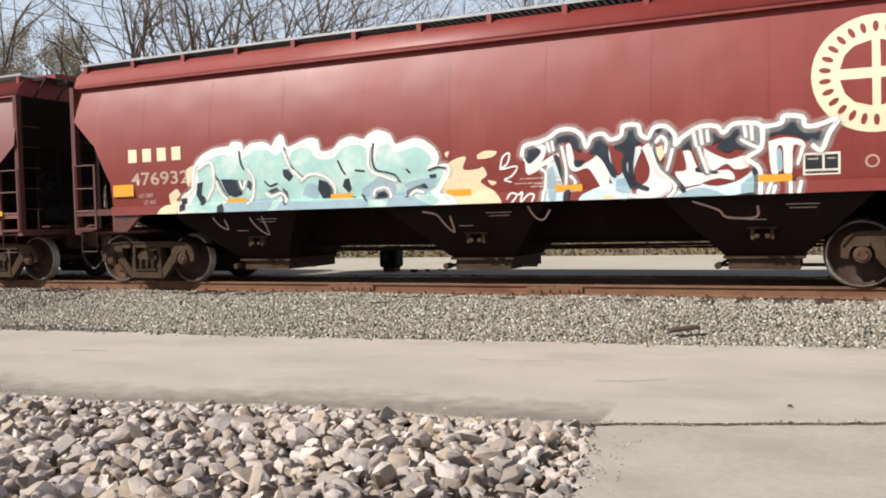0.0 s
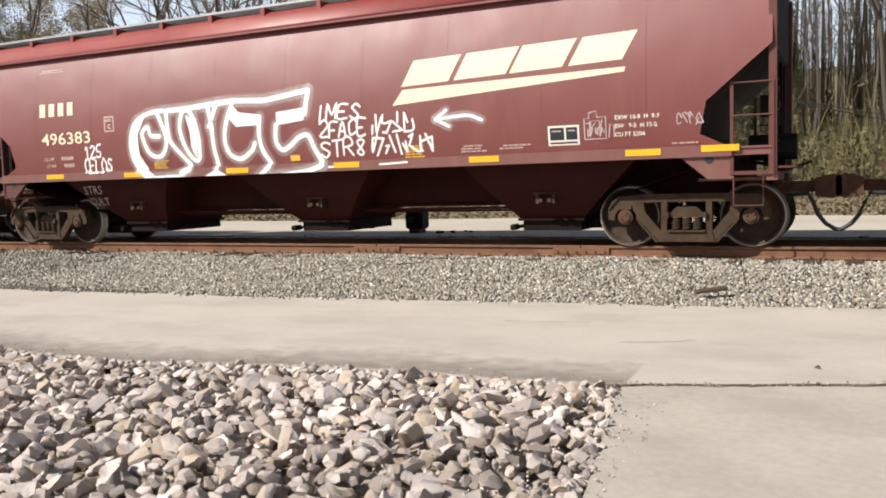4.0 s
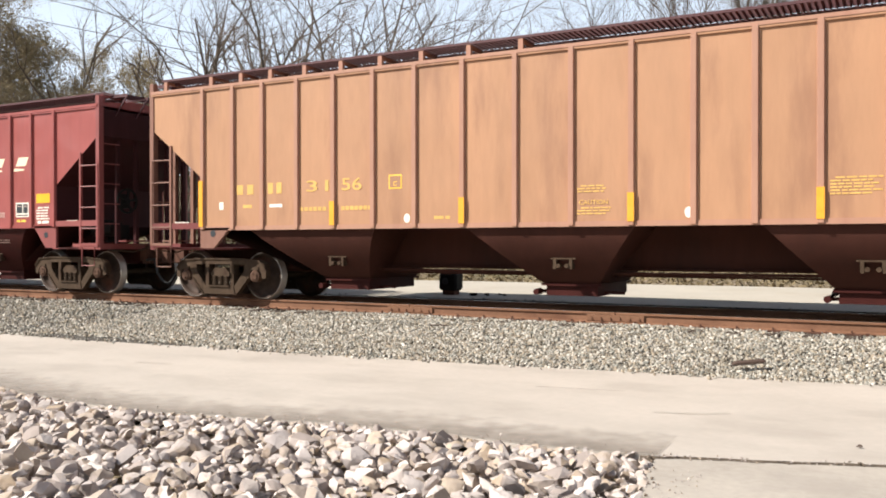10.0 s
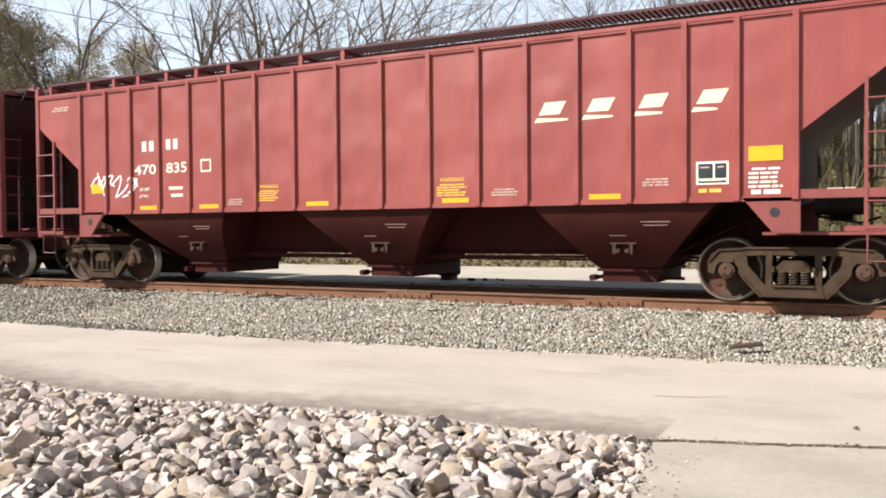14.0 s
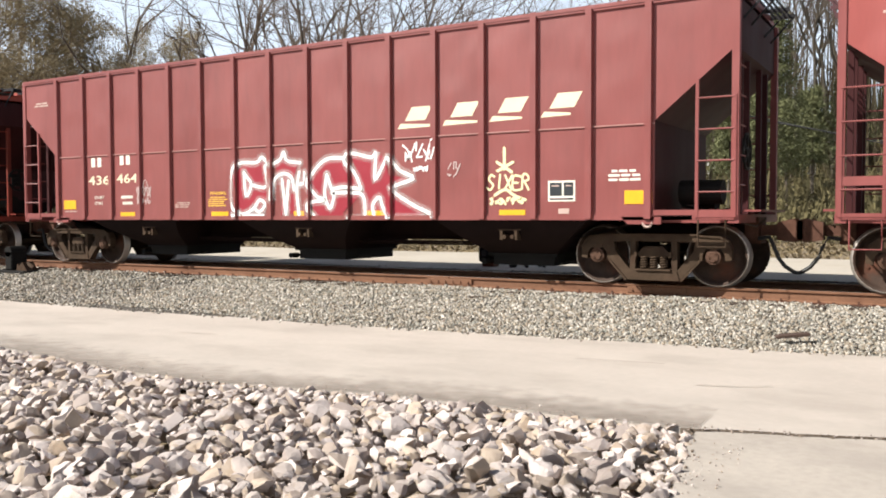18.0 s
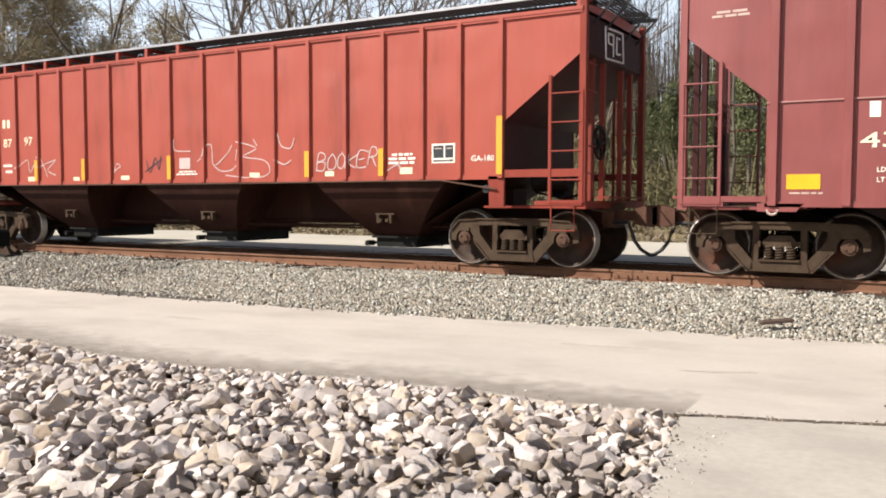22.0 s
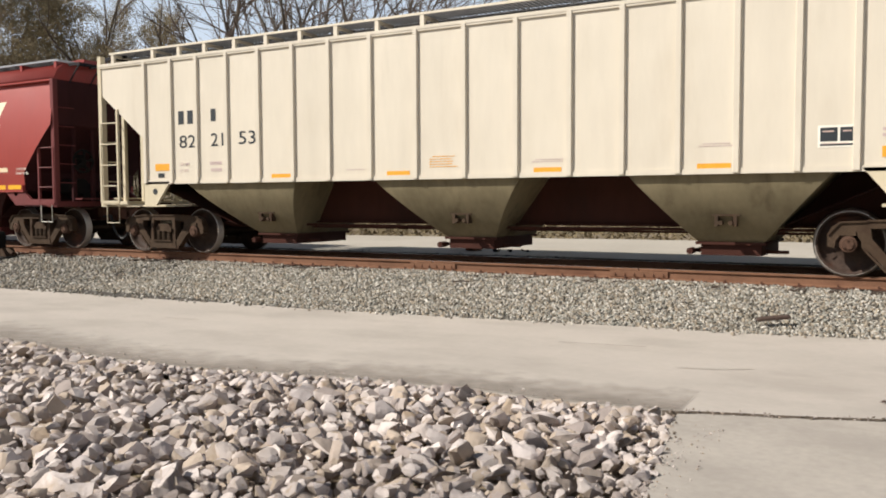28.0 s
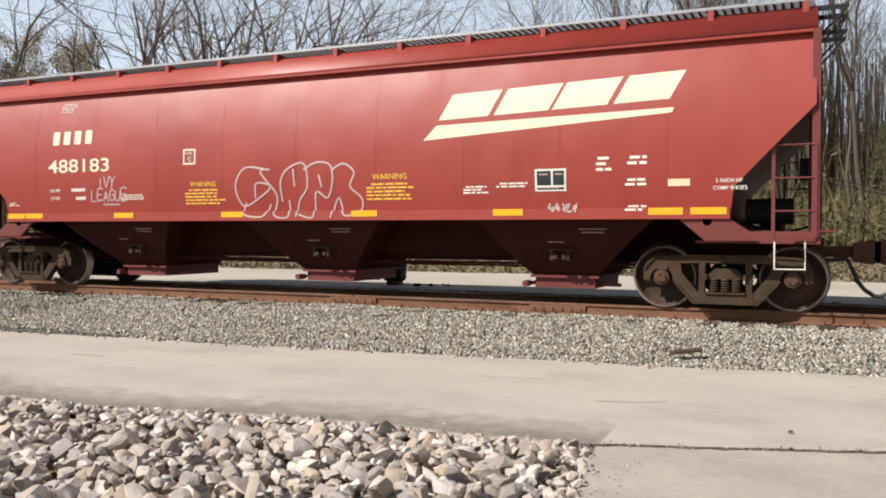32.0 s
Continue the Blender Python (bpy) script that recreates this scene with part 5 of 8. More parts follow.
prism(_b, [(-0.24, 0.0), (0.22, 0.0), (0.25, 0.03), (0.20, 0.055), (-0.19, 0.05), (-0.26, 0.025)], -0.05, 0.05)
bmesh.ops.bevel(_b, geom=_b.edges[:], offset=0.008, segments=1, affect="EDGES")
tagged(part("wood_scrap", _b, M["wood_scrap"], at=pose(-1.60, 10.86, 0.135, 8, -6, 16) @ Matrix.Scale(0.8, 4)), "dark splintered piece of tie lying on the ballast", "wood scrap")
for _x, _y, _z, _l, _r, _n in ((-6.45, 11.9, 0.275, 0.30, 20, "stick"), (-5.9, 10.75, 0.07, 0.42, 8, "stick"), (-1.6, 9.3, 0.0, 0.02, 0, "")):
    if _n:
        _b = bmesh.new()
        tube(_b, [(-_l / 2, 0, 0.02), (0, 0.015, 0.03), (_l / 2, -0.01, 0.022)], 0.014, 6, r_end=0.008)
        tagged(part(_n, _b, M["wood_scrap"], at=pose(_x, _y, _z, 0, 0, _r)), "dark dry stick lying on the ballast", "stick")
_b = stone_shapes(1, 41)[0]
tagged(part("pebble", _b, M["wood_scrap"], at=pose(-0.27, 7.37, 0.02) @ Matrix.Diagonal((0.035, 0.025, 0.025, 1))), "small dark stone lying on the lane", "stone")


def switch_machine():
    """Low cast switch machine at the tie ends: plates, an upright yoke and a rod to the rail."""
    ob = thing("switch_machine", pose(-19.0, 12.2, 0.33), "dark cast-iron switch stand bolted beside the rail", "switch stand")
    b = bmesh.new()
    box(b, -0.80, 0.62, -0.32, 0.30, -0.06, 0.0, bev=0.01)
    part("base_plate", b, M["black"], ob)
    b = bmesh.new()
    box(b, -0.30, -0.02, -0.20, 0.20, 0.0, 0.46, bev=0.03)
    tube(b, [(-0.16, -0.20, 0.44), (-0.16, 0.20, 0.44)], 0.13, 12)
    part("housing", b, M["black"], ob)
    b = bmesh.new()
    prism(b, [(0.06, 0.0), (0.46, 0.0), (0.30, 0.20), (0.16, 0.10), (0.10, 0.16)], -0.14, 0.14)
    tube(b, [(0.30, 0.0, 0.16), (0.52, 0.0, 0.06)], 0.05, 8)
    part("crank", b, M["truck"], ob)
    b = bmesh.new()
    tube(b, [(0.3, 0.1, 0.03), (0.3, 0.75, 0.03)], 0.025, 6)
    part("throw_rod", b, M["rusty"], ob)


switch_machine()


def yard_stand():
    """Squat black stand with a rounded hood in the yard beyond the track."""
    ob = thing("signal_stand", pose(-9.3, 17.75, 0.40), "squat black metal stand with a rounded hood on gravel", "signal stand")
    b = bmesh.new()
    box(b, -0.23, 0.23, -0.20, 0.20, 0.10, 0.52, bev=0.05)
    prism(b, [(-0.20, 0.50), (0.20, 0.50), (0.15, 0.60), (-0.15, 0.60)], -0.17, 0.17)
    part("hood", b, M["black"], ob)
    b = bmesh.new()
    box(b, -0.15, 0.15, -0.14, 0.14, 0.0, 0.12)
    part("foot", b, M["rusty"], ob)
    b = bmesh.new()
    tube(b, [(-0.05, -0.19, 0.32), (-0.05, -0.235, 0.32)], 0.08, 12)
    part("lens", b, M["panel_black"], ob)


yard_stand()
_rng = random.Random(4)
for _k, (_x, _w) in enumerate(((-8.65, 0.11), (-8.35, 0.09), (-7.95, 0.08), (-8.1, 0.06))):
    _b = stone_shapes(1, 60 + _k)[0]
    tagged(part("clod", _b, M["black"], at=pose(_x, 17.6 + 0.1 * _k, 0.43) @ Matrix.Diagonal((_w, _w * 0.7, _w * 0.7, 1))), "dark lump of tarry stone lying in the yard", "stone")


# ---- trees ----
def tree_arrays(seed, height, spread=0.55, levels=5, first=0.28, thick=0.024, kids=(3, 5), lean=0.1, droop=0.0, fork=False):
    """A bare tree as arrays: trunk and limbs, then fine twigs. Three-sided tapering tubes."""
    rng = random.Random(seed)
    groups = {0: ([], []), 1: ([], [])}

    def limb(p, d, ln, r, lvl):
        steps = 8 if lvl == 0 else 5 if lvl == 1 else 3 if lvl == 2 else 2
        sides = 6 if lvl == 0 else 4 if lvl < 2 else 3
        V, F = groups[0 if lvl < 2 else 1]
        pts, q, dd = [p.copy()], p.copy(), d.copy()
        for _ in range(steps):
            dd = (dd + Vector((rng.gauss(0, 0.13 + 0.05 * (lvl > 0)), rng.gauss(0, 0.13 + 0.05 * (lvl > 0)), rng.gauss(0.07 - droop * (lvl > 1), 0.12)))).normalized()
            q = q + dd * (ln / steps)
            pts.append(q.copy())
        tip = r * (0.14 if lvl == 0 else 0.3 if lvl < levels - 1 else 0.25)
        base = len(V)
        u = d.cross(Vector((0.31, 0.87, 0.2))).normalized()
        w = d.cross(u).normalized()
        for i, c in enumerate(pts):
            rad = r + (tip - r) * i / steps
            if lvl == 0 and i == 0:
                rad *= 1.35
            for k in range(sides):
                a = 2 * math.pi * k / sides
                V.append(c + rad * (math.cos(a) * u + math.sin(a) * w))
        for i in range(steps):
            for k in range(sides):
                F.append((base + i * sides + k, base + i * sides + (k + 1) % sides, base + (i + 1) * sides + (k + 1) % sides, base + (i + 1) * sides + k))
        if lvl >= levels - 1:
            return
        n = rng.randint(*kids) + (4 if lvl == 0 else 1 if lvl >= 2 else 0)
        for k in range(n):
            t = (first + (1 - first) * (k + rng.random()) / n) if lvl == 0 else 0.25 + 0.75 * (k + rng.random()) / n
            i = min(steps - 1, int(t * steps))
            c = pts[i].lerp(pts[i + 1], t * steps - i)
            ax = (pts[i + 1] - pts[i]).normalized()
            side = Vector((rng.gauss(0, 1), rng.gauss(0, 1), rng.gauss(0.1, 0.5)))
            side = (side - ax * side.dot(ax)).normalized()
            nd = (ax * rng.uniform(0.55, 1.0) + side * rng.uniform(0.6, 1.1) * spread * 1.5).normalized()
            rr = (r + (tip - r) * t * 0.7) * (rng.uniform(0.55, 0.8) if fork and lvl < 2 else rng.uniform(0.45, 0.7))
            grow = rng.uniform(0.8, 1.15) if fork and lvl == 0 else rng.uniform(0.42, 0.66)
            limb(c, nd, ln * grow * (1.0 if lvl else (1.05 - 0.45 * t)), max(rr, 0.006), lvl + 1)

    limb(Vector((0, 0, -0.3)), Vector((rng.uniform(-lean, lean), rng.uniform(-lean, lean), 1)).normalized(), height * (0.52 if fork else 0.82), height * thick * 0.5, 0)
    return groups


def tree_kind(seed, height, bark, twig, **kw):
    g = tree_arrays(seed, height, **kw)
    return many("trunk", [v[:] for v in g[0][0]], g[0][1], bark, True), many("crown", [v[:] for v in g[1][0]], g[1][1], twig)


TREES = [tree_kind(1, 20, M["bark"], M["twig"], spread=0.5, kids=(2, 4), fork=True), tree_kind(2, 22, M["bark"], M["twig"], spread=0.42, first=0.30, kids=(2, 4), fork=True), tree_kind(3, 18, M["bark"], M["twig"], spread=0.55, first=0.2, kids=(2, 4), fork=True),
         tree_kind(4, 23, M["bark_pale"], M["twig"], spread=0.4, first=0.45, thick=0.018)]


def budding_kind(seed, height):
    """A spreading tree whose twigs carry clusters of small opening leaves."""
    g = tree_arrays(seed, height, spread=0.55, first=0.16, kids=(2, 5), fork=True)
    rng = np.random.default_rng(seed)
    tw = np.array([v[:] for v in g[1][0]])
    c = np.repeat(tw[rng.integers(0, len(tw), 15000)], 3, 0)
    c += rng.normal(0, 0.16, c.shape)
    u, w = rng.normal(0, 1, c.shape), rng.normal(0, 1, c.shape)
    u *= (rng.uniform(0.03, 0.075, len(c)) / np.linalg.norm(u, axis=1))[:, None]
    w *= (rng.uniform(0.02, 0.05, len(c)) / np.linalg.norm(w, axis=1))[:, None]
    leaf = np.stack([c - u, c - w, c + u, c + w], 1).reshape(-1, 3)
    return (many("trunk", [v[:] for v in g[0][0]], g[0][1], M["bark"], True), many("crown", tw, g[1][1], M["twig"]),
            many("leaves", leaf, np.arange(len(leaf)).reshape(-1, 4), M["bud"]))


BUDDING = [budding_kind(5, 17), budding_kind(15, 15)]
POLES = [tree_kind(6, 19, M["bark"], M["twig"], spread=0.35, first=0.4, thick=0.0115, kids=(3, 5), levels=4, lean=0.16), tree_kind(7, 17, M["bark_pale"], M["twig"], spread=0.4, first=0.35, thick=0.0105, kids=(3, 5), levels=4, lean=0.2)]


def evergreen_kind(seed, height):
    """A cedar-like evergreen: trunk and a ragged cone of small leaf sprays."""
    rng = np.random.default_rng(seed)
    b = bmesh.new()
    tube(b, [(0, 0, -0.3), (0.1, 0.05, height * 0.5), (0.05, 0, height)], height * 0.016, 7, r_end=0.03)
    V, F = [], []
    n = 190
    for k in range(n):
        t = 0.42 + 0.58 * (k + rng.random()) / n
        reach = height * 0.24 * (1 - t) ** 0.6 * rng.uniform(0.55, 1.15) + 0.25
        a = rng.uniform(0, 6.283)
        root = np.array([0, 0, height * t])
        for j in range(48):
            f = rng.uniform(0.15, 1.0)
            c = root + np.array([math.cos(a) * reach * f, math.sin(a) * reach * f, -0.18 * reach * f + rng.uniform(-0.12, 0.12)]) + rng.normal(0, 0.16, 3)
            u, w = rng.normal(0, 1, 3), rng.normal(0, 1, 3)
            u *= 0.10 / np.linalg.norm(u)
            w *= 0.035 / np.linalg.norm(w)
            o = len(V)
            V += [c - u - w * 0.3, c + u * 0.2 - w, c + u + w * 0.3, c - u * 0.2 + w]
            F.append((o, o + 1, o + 2, o + 3))
    return to_mesh("trunk", b, M["bark"], True), many("crown", V, F, M["needle"])


EVERGREENS = [evergreen_kind(1, 11), evergreen_kind(2, 8)]


def plant(kind, x, y, scale=1.0, turn=0.0, label="tall bare deciduous tree at the wood's edge", group="trees behind the track"):
    ob = thing("tree", pose(x, y, ground_z(x, y) - 0.05, 0, 0, turn) @ Matrix.Scale(scale, 4), label, "tree", group)
    part("trunk", kind[0], None, ob)
    part("crown", kind[1], None, ob)
    if len(kind) > 2:
        tagged(part("leaves", kind[2], None, ob), "small yellow-green opening leaves", kind="stuff")


def at_bearing(deg, dist):
    """A place at so many degrees to the left of straight across the track."""
    return -dist * math.sin(radians(deg)), dist * math.cos(radians(deg))


_rng = random.Random(8)
for _d, _r in ((45.2, 48), (43.2, 54), (41.8, 47), (40.2, 50), (39.3, 58), (37.6, 62), (35.4, 50), (34.8, 55), (50.4, 56), (27.8, 46), (26.7, 56), (24.5, 54), (22.5, 70), (19.5, 60), (60, 60), (64, 62)):
    plant(_rng.choice(TREES[:3]), *at_bearing(_d, _r), _rng.uniform(0.9, 1.15), _rng.uniform(0, 360))
for _d, _r in ((56.6, 52), (53.2, 56), (59.8, 54), (62.8, 58), (50.3, 68)):
    plant(_rng.choice(BUDDING), *at_bearing(_d, _r), _rng.uniform(1.0, 1.15), _rng.uniform(0, 360), "tall tree in yellow-green spring bud")
for _k in range(56):
    _d = _rng.uniform(-14, 18)
    plant(_rng.choice(POLES + TREES[3:]), *at_bearing(_d, _rng.uniform(44, 105)), _rng.uniform(0.8, 1.2), _rng.uniform(0, 360), "slender bare tree standing in the wood")
for _k in range(17):
    _d = _rng.choice((_rng.uniform(17, 25.5), _rng.uniform(35.5, 46.0), _rng.uniform(49, 64), _rng.uniform(49, 64)))
    plant(_rng.choice(TREES + POLES), *at_bearing(_d, _rng.uniform(85, 125)), _rng.uniform(0.7, 1.0), _rng.uniform(0, 360), "bare deciduous tree far back in the wood")
for _d, _r, _k, _s in ((11.2, 52, 0, 1.0), (9.6, 55, 0, 1.1), (8.0, 72, 1, 1.0), (13.8, 68, 0, 0.9), (3.5, 84, 0, 0.8), (-3, 80, 1, 0.9), (12.4, 49, 1, 0.85), (10.3, 47, 1, 0.95), (8.9, 50, 1, 0.8), (7.4, 53, 1, 0.9), (5.8, 58, 0, 0.75), (14.9, 56, 1, 0.9), (16.2, 60, 1, 0.8)):
    plant(EVERGREENS[_k], *at_bearing(_d, _r), _s, _rng.uniform(0, 360), "dark green evergreen tree among bare trunks", "evergreens")


def undergrowth():
    """Dry brush and saplings along the foot of the wood."""
    rng = np.random.default_rng(12)
    V, F = [], []
    for k in range(20000):
        b = rng.uniform(-16, 66) if k < 10000 else rng.uniform(-16, 22)
        x, y = at_bearing(b, rng.uniform(40, 95))
        if y < 38.5:
            continue
        z = ground_z(x, y)
        h = rng.uniform(0.3, 2.0) * (1.6 if rng.random() < 0.08 else 0.7) * (1.0 if k < 10000 else 1.8)
        d = rng.normal(0, 0.28, 2) * h
        w = rng.uniform(0.015, 0.05)
        a = rng.uniform(0, 3.14)
        o = len(V)
        cx, sx = math.cos(a) * w, math.sin(a) * w
        V += [(x - cx, y - sx, z), (x + cx, y + sx, z), (x + d[0] + cx * 0.3, y + d[1] + sx * 0.3, z + h), (x + d[0] - cx * 0.3, y + d[1] - sx * 0.3, z + h)]
        F.append((o, o + 1, o + 2, o + 3))
        for j in range(3):
            t = rng.uniform(0.3, 1.0)
            c = np.array([x + d[0] * t, y + d[1] * t, z + h * t]) + rng.normal(0, 0.10, 3)
            u, v = rng.normal(0, 0.09, 3), rng.normal(0, 0.05, 3)
            o = len(V)
            V += [c - u, c - v, c + u, c + v]
            F.append((o, o + 1, o + 2, o + 3))
    return many("undergrowth", V, F, M["brush"])


tagged(new("undergrowth", undergrowth()), "dry brown brush along the foot of the wood", "brush", kind="stuff")


def dry_grass():
    """Low dry grass along the far side of the yard."""
    rng = np.random.default_rng(31)
    n = 16000
    x, y = rng.uniform(-62, 6, n), rng.uniform(22.5, 39, n)
    edge = np.array([25.5 + 4.5 * noise.noise(Vector((a * 0.09, 4, 0))) + 1.2 * noise.noise(Vector((a * 0.5, 9, 0))) for a in x])
    x, y = x[y > edge - 0.3], y[y > edge - 0.3]
    z = np.array([ground_z(a, b) for a, b in zip(x, y)])
    k = len(x)
    h, w, a = rng.uniform(0.03, 0.13, k), rng.uniform(0.03, 0.09, k), rng.uniform(0, 3.14, k)
    lx, ly = rng.normal(0, 0.1, k), rng.normal(0, 0.1, k)
    p = np.stack([np.stack([x - w * np.cos(a), y - w * np.sin(a), z], 1), np.stack([x + w * np.cos(a), y + w * np.sin(a), z], 1),
                  np.stack([x + lx + w * 0.4, y + ly, z + h], 1), np.stack([x + lx - w * 0.4, y + ly, z + h], 1)], 1).reshape(-1, 3)
    return many("dry_grass", p, np.arange(4 * k).reshape(-1, 4), M["grass"])


tagged(new("dry_grass", dry_grass()), "low dry yellow-brown grass beyond the yard", "grass", kind="stuff")


def far_woods():
    """Thickly set bare stems and twigs far back, too many to count."""
    rng = np.random.default_rng(21)
    V, F = [], []

    def stem(p, q, w):
        a = rng.uniform(0, 3.14)
        d = np.array([math.cos(a) * w, math.sin(a) * w, 0])
        o = len(V)
        V.extend((p - d, p + d, q + d * 0.4, q - d * 0.4))
        F.append((o, o + 1, o + 2, o + 3))

    for k in range(2500):
        x, y = at_bearing(rng.uniform(-18, 22) if k < 920 or k >= 1900 else rng.uniform(20, 70), rng.uniform(78, 150))
        foot = np.array([x, y, ground_z(x, y) - 0.2])
        h = rng.uniform(9, 19) if k < 1160 or k >= 1900 else rng.uniform(4, 9)
        top = foot + np.array([*rng.normal(0, 0.5, 2), h])
        stem(foot, top, rng.uniform(0.07, 0.17))
        for j in range(30):
            p = foot + (top - foot) * rng.uniform(0.15, 1.0)
            ln = rng.uniform(0.8, 3.2)
            q = p + np.array([*rng.normal(0, 0.55, 2), rng.uniform(0.1, 0.9)]) * ln
            stem(p, q, rng.uniform(0.012, 0.035))
    return many("far_woods", V, F, M["far_twig"])


tagged(new("far_woods", far_woods()), "thick grey-brown bare woods far behind the track", "woods", kind="stuff")


def house(x, y, turn, w, d, h):
    """A small white house far back behind the trees."""
    ob = thing("house", pose(x, y, ground_z(x, y), 0, 0, turn), "small white clapboard house far back among trees", "house")
    b = bmesh.new()
    box(b, -w / 2, w / 2, -d / 2, d / 2, 0, h)
    part("wall", b, M["house_white"], ob)
    b = bmesh.new()
    prism(b, [(-w / 2 - 0.4, h), (w / 2 + 0.4, h), (0, h + w * 0.28)], -d / 2 - 0.4, d / 2 + 0.4)
    part("roof", b, M["house_roof"], ob)
    for wx in (-w * 0.28, w * 0.28):
        b = bmesh.new()
        box(b, wx - 0.5, wx + 0.5, -d / 2 - 0.05, -d / 2 - 0.004, 0.9, 2.2)
        wn_ = part("window", b, M["panel_black"], ob)
        b = bmesh.new()
        for p in ((wx - 0.58, wx - 0.5, 0.85, 2.25), (wx + 0.5, wx + 0.58, 0.85, 2.25), (wx - 0.5, wx + 0.5, 2.2, 2.28), (wx - 0.5, wx + 0.5, 0.82, 0.9)):
            box(b, p[0], p[1], -d / 2 - 0.09, -d / 2 - 0.004, p[2], p[3])
        part("window_frame", b, M["house_white"], wn_)


house(*at_bearing(13.0, 96), 12, 9, 7, 2.6)
house(*at_bearing(9.3, 104), 20, 8, 7, 2.6)

# overhead cables across the yard
for _z0, _z1 in ((28.57, 2.95), (31.58, 2.61)):
    _p = [(-95 + 4 * _j, 42.0, _z0 + (_z1 - _z0) * _j / 25 - 0.5 * math.sin(math.pi * _j / 25)) for _j in range(26)]
    _b = bmesh.new()
    tube(_b, _p, 0.028, 5)
    tagged(part("overhead_cable", _b, M["wire"]), "black overhead cable strung across the yard", "cable")


# ---- lettering, stencils, reflectors and graffiti on the cars ----
def on_side(car, name, polys, mat, lift=0.004, over_ribs=False, label="", parent=None, stuff=False):
    """Thin paint shapes, polygons in x and z, laid on the near side of a car (and over its ribs)."""
    if name in ("paper_tag", "emblem_block") and len(polys) > 1:
        return [on_side(car, name, [p], mat, lift, over_ribs, label, parent) for p in polys][0]
    bm = bmesh.new()
    for k, poly in enumerate(polys):
        try:
            ring = poly[:-1] if poly[0] == poly[-1] else poly
            bm.faces.new([bm.verts.new((x, -0.00035 * (k % 10), z)) for x, z in ring])
        except ValueError:
            pass
    if car["kind"] == "curved":
        for z in [1.462, 1.468] + [c[1] for c in CURVE[1:-1]]:
            bmesh.ops.bisect_plane(bm, geom=bm.verts[:] + bm.edges[:] + bm.faces[:], plane_co=(0, 0, z), plane_no=(0, 0, 1))
    elif over_ribs:
        src = bm
        bm = src.copy()
        xs = [v.co.x for v in src.verts]
        lo, hi = min(xs), max(xs)
        depth = (RIB_OUT if car["kind"] == "ribbed" else TALL_OUT) + 0.003
        for rx in car["ribs"]:
            if lo - 0.05 < rx < hi + 0.05:
                cp = src.copy()
                for x, no in ((rx - (0.037 if car["kind"] == "ribbed" else 0.049), (-1, 0, 0)), (rx + (0.037 if car["kind"] == "ribbed" else 0.049), (1, 0, 0))):
                    bmesh.ops.bisect_plane(cp, geom=cp.verts[:] + cp.edges[:] + cp.faces[:], plane_co=(x, 0, 0), plane_no=no, clear_outer=True)
                for v in cp.verts:
                    v.co.y -= depth
                tmp = bpy.data.meshes.new("t")
                cp.to_mesh(tmp)
                cp.free()
                bm.from_mesh(tmp)
                bpy.data.meshes.remove(tmp)
        src.free()
    bmesh.ops.bisect_plane(bm, geom=bm.verts[:] + bm.edges[:] + bm.faces[:], plane_co=(0, 0, car["bottom"] - 0.03), plane_no=(0, 0, -1), clear_outer=True)
    for v in bm.verts:
        v.co.y -= (1.56 if car["kind"] == "curved" and v.co.z < 1.465 else side_y(car, v.co.z)) + lift
    for f in bm.faces:
        f.normal_update()
        if f.normal.y > 0:
            f.normal_flip()
    ob = part(name, bm, M[mat], parent or car["body"], label)
    return tagged(ob, kind="stuff") if stuff or name.startswith("graffiti") else ob


def ribbon(pts, w):
    """A painted line as one mitred strip with round ends."""
    left, right = [], []
    n = len(pts)
    for i, (x, z) in enumerate(pts):
        (xa, za), (xb, zb) = pts[max(i - 1, 0)], pts[min(i + 1, n - 1)]
        d = math.hypot(xb - xa, zb - za) or 1e-6
        ox, oz = -(zb - za) * w / 2 / d, (xb - xa) * w / 2 / d
        left.append((x + ox, z + oz))
        right.append((x - ox, z - oz))
    out = [[left[i], left[i + 1], right[i + 1], right[i]] for i in range(n - 1)]
    for (x, z), (lx, lz), s in ((pts[0], left[0], 1), (pts[-1], left[-1], -1)):
        a0 = math.atan2(lz - z, lx - x)
        out.append([(x + w / 2 * math.cos(a0 + s * math.pi * k / 6), z + w / 2 * math.sin(a0 + s * math.pi * k / 6)) for k in range(7)])
    return out


def smooth_line(pts, steps=4):
    """Catmull-Rom curve through the points."""
    out = []
    p = [pts[0], *pts, pts[-1]]
    for a, b, c, d in zip(p, p[1:], p[2:], p[3:]):
        for k in range(steps):
            t = k / steps
            out.append(tuple(0.5 * (2 * b[i] + (c[i] - a[i]) * t + (2 * a[i] - 5 * b[i] + 4 * c[i] - d[i]) * t * t + (3 * b[i] - a[i] - 3 * c[i] + d[i]) * t ** 3) for i in (0, 1)))
    return out + [pts[-1]]


def rounded(polys):
    """Closed outlines drawn with a loose wrist: corners rounded off."""
    return [smooth_line([*p, p[0]], 3) for p in polys]


def oval(x, z, rx, rz, n=16, turn=0.0):
    c, s = math.cos(turn), math.sin(turn)
    return [(x + rx * math.cos(a) * c - rz * math.sin(a) * s, z + rx * math.cos(a) * s + rz * math.sin(a) * c) for a in (2 * math.pi * k / n for k in range(n))]


def rect(x0, x1, z0, z1, slant=0.0):
    return [(x0, z0), (x1, z0), (x1 + slant * (z1 - z0), z1), (x0 + slant * (z1 - z0), z1)]


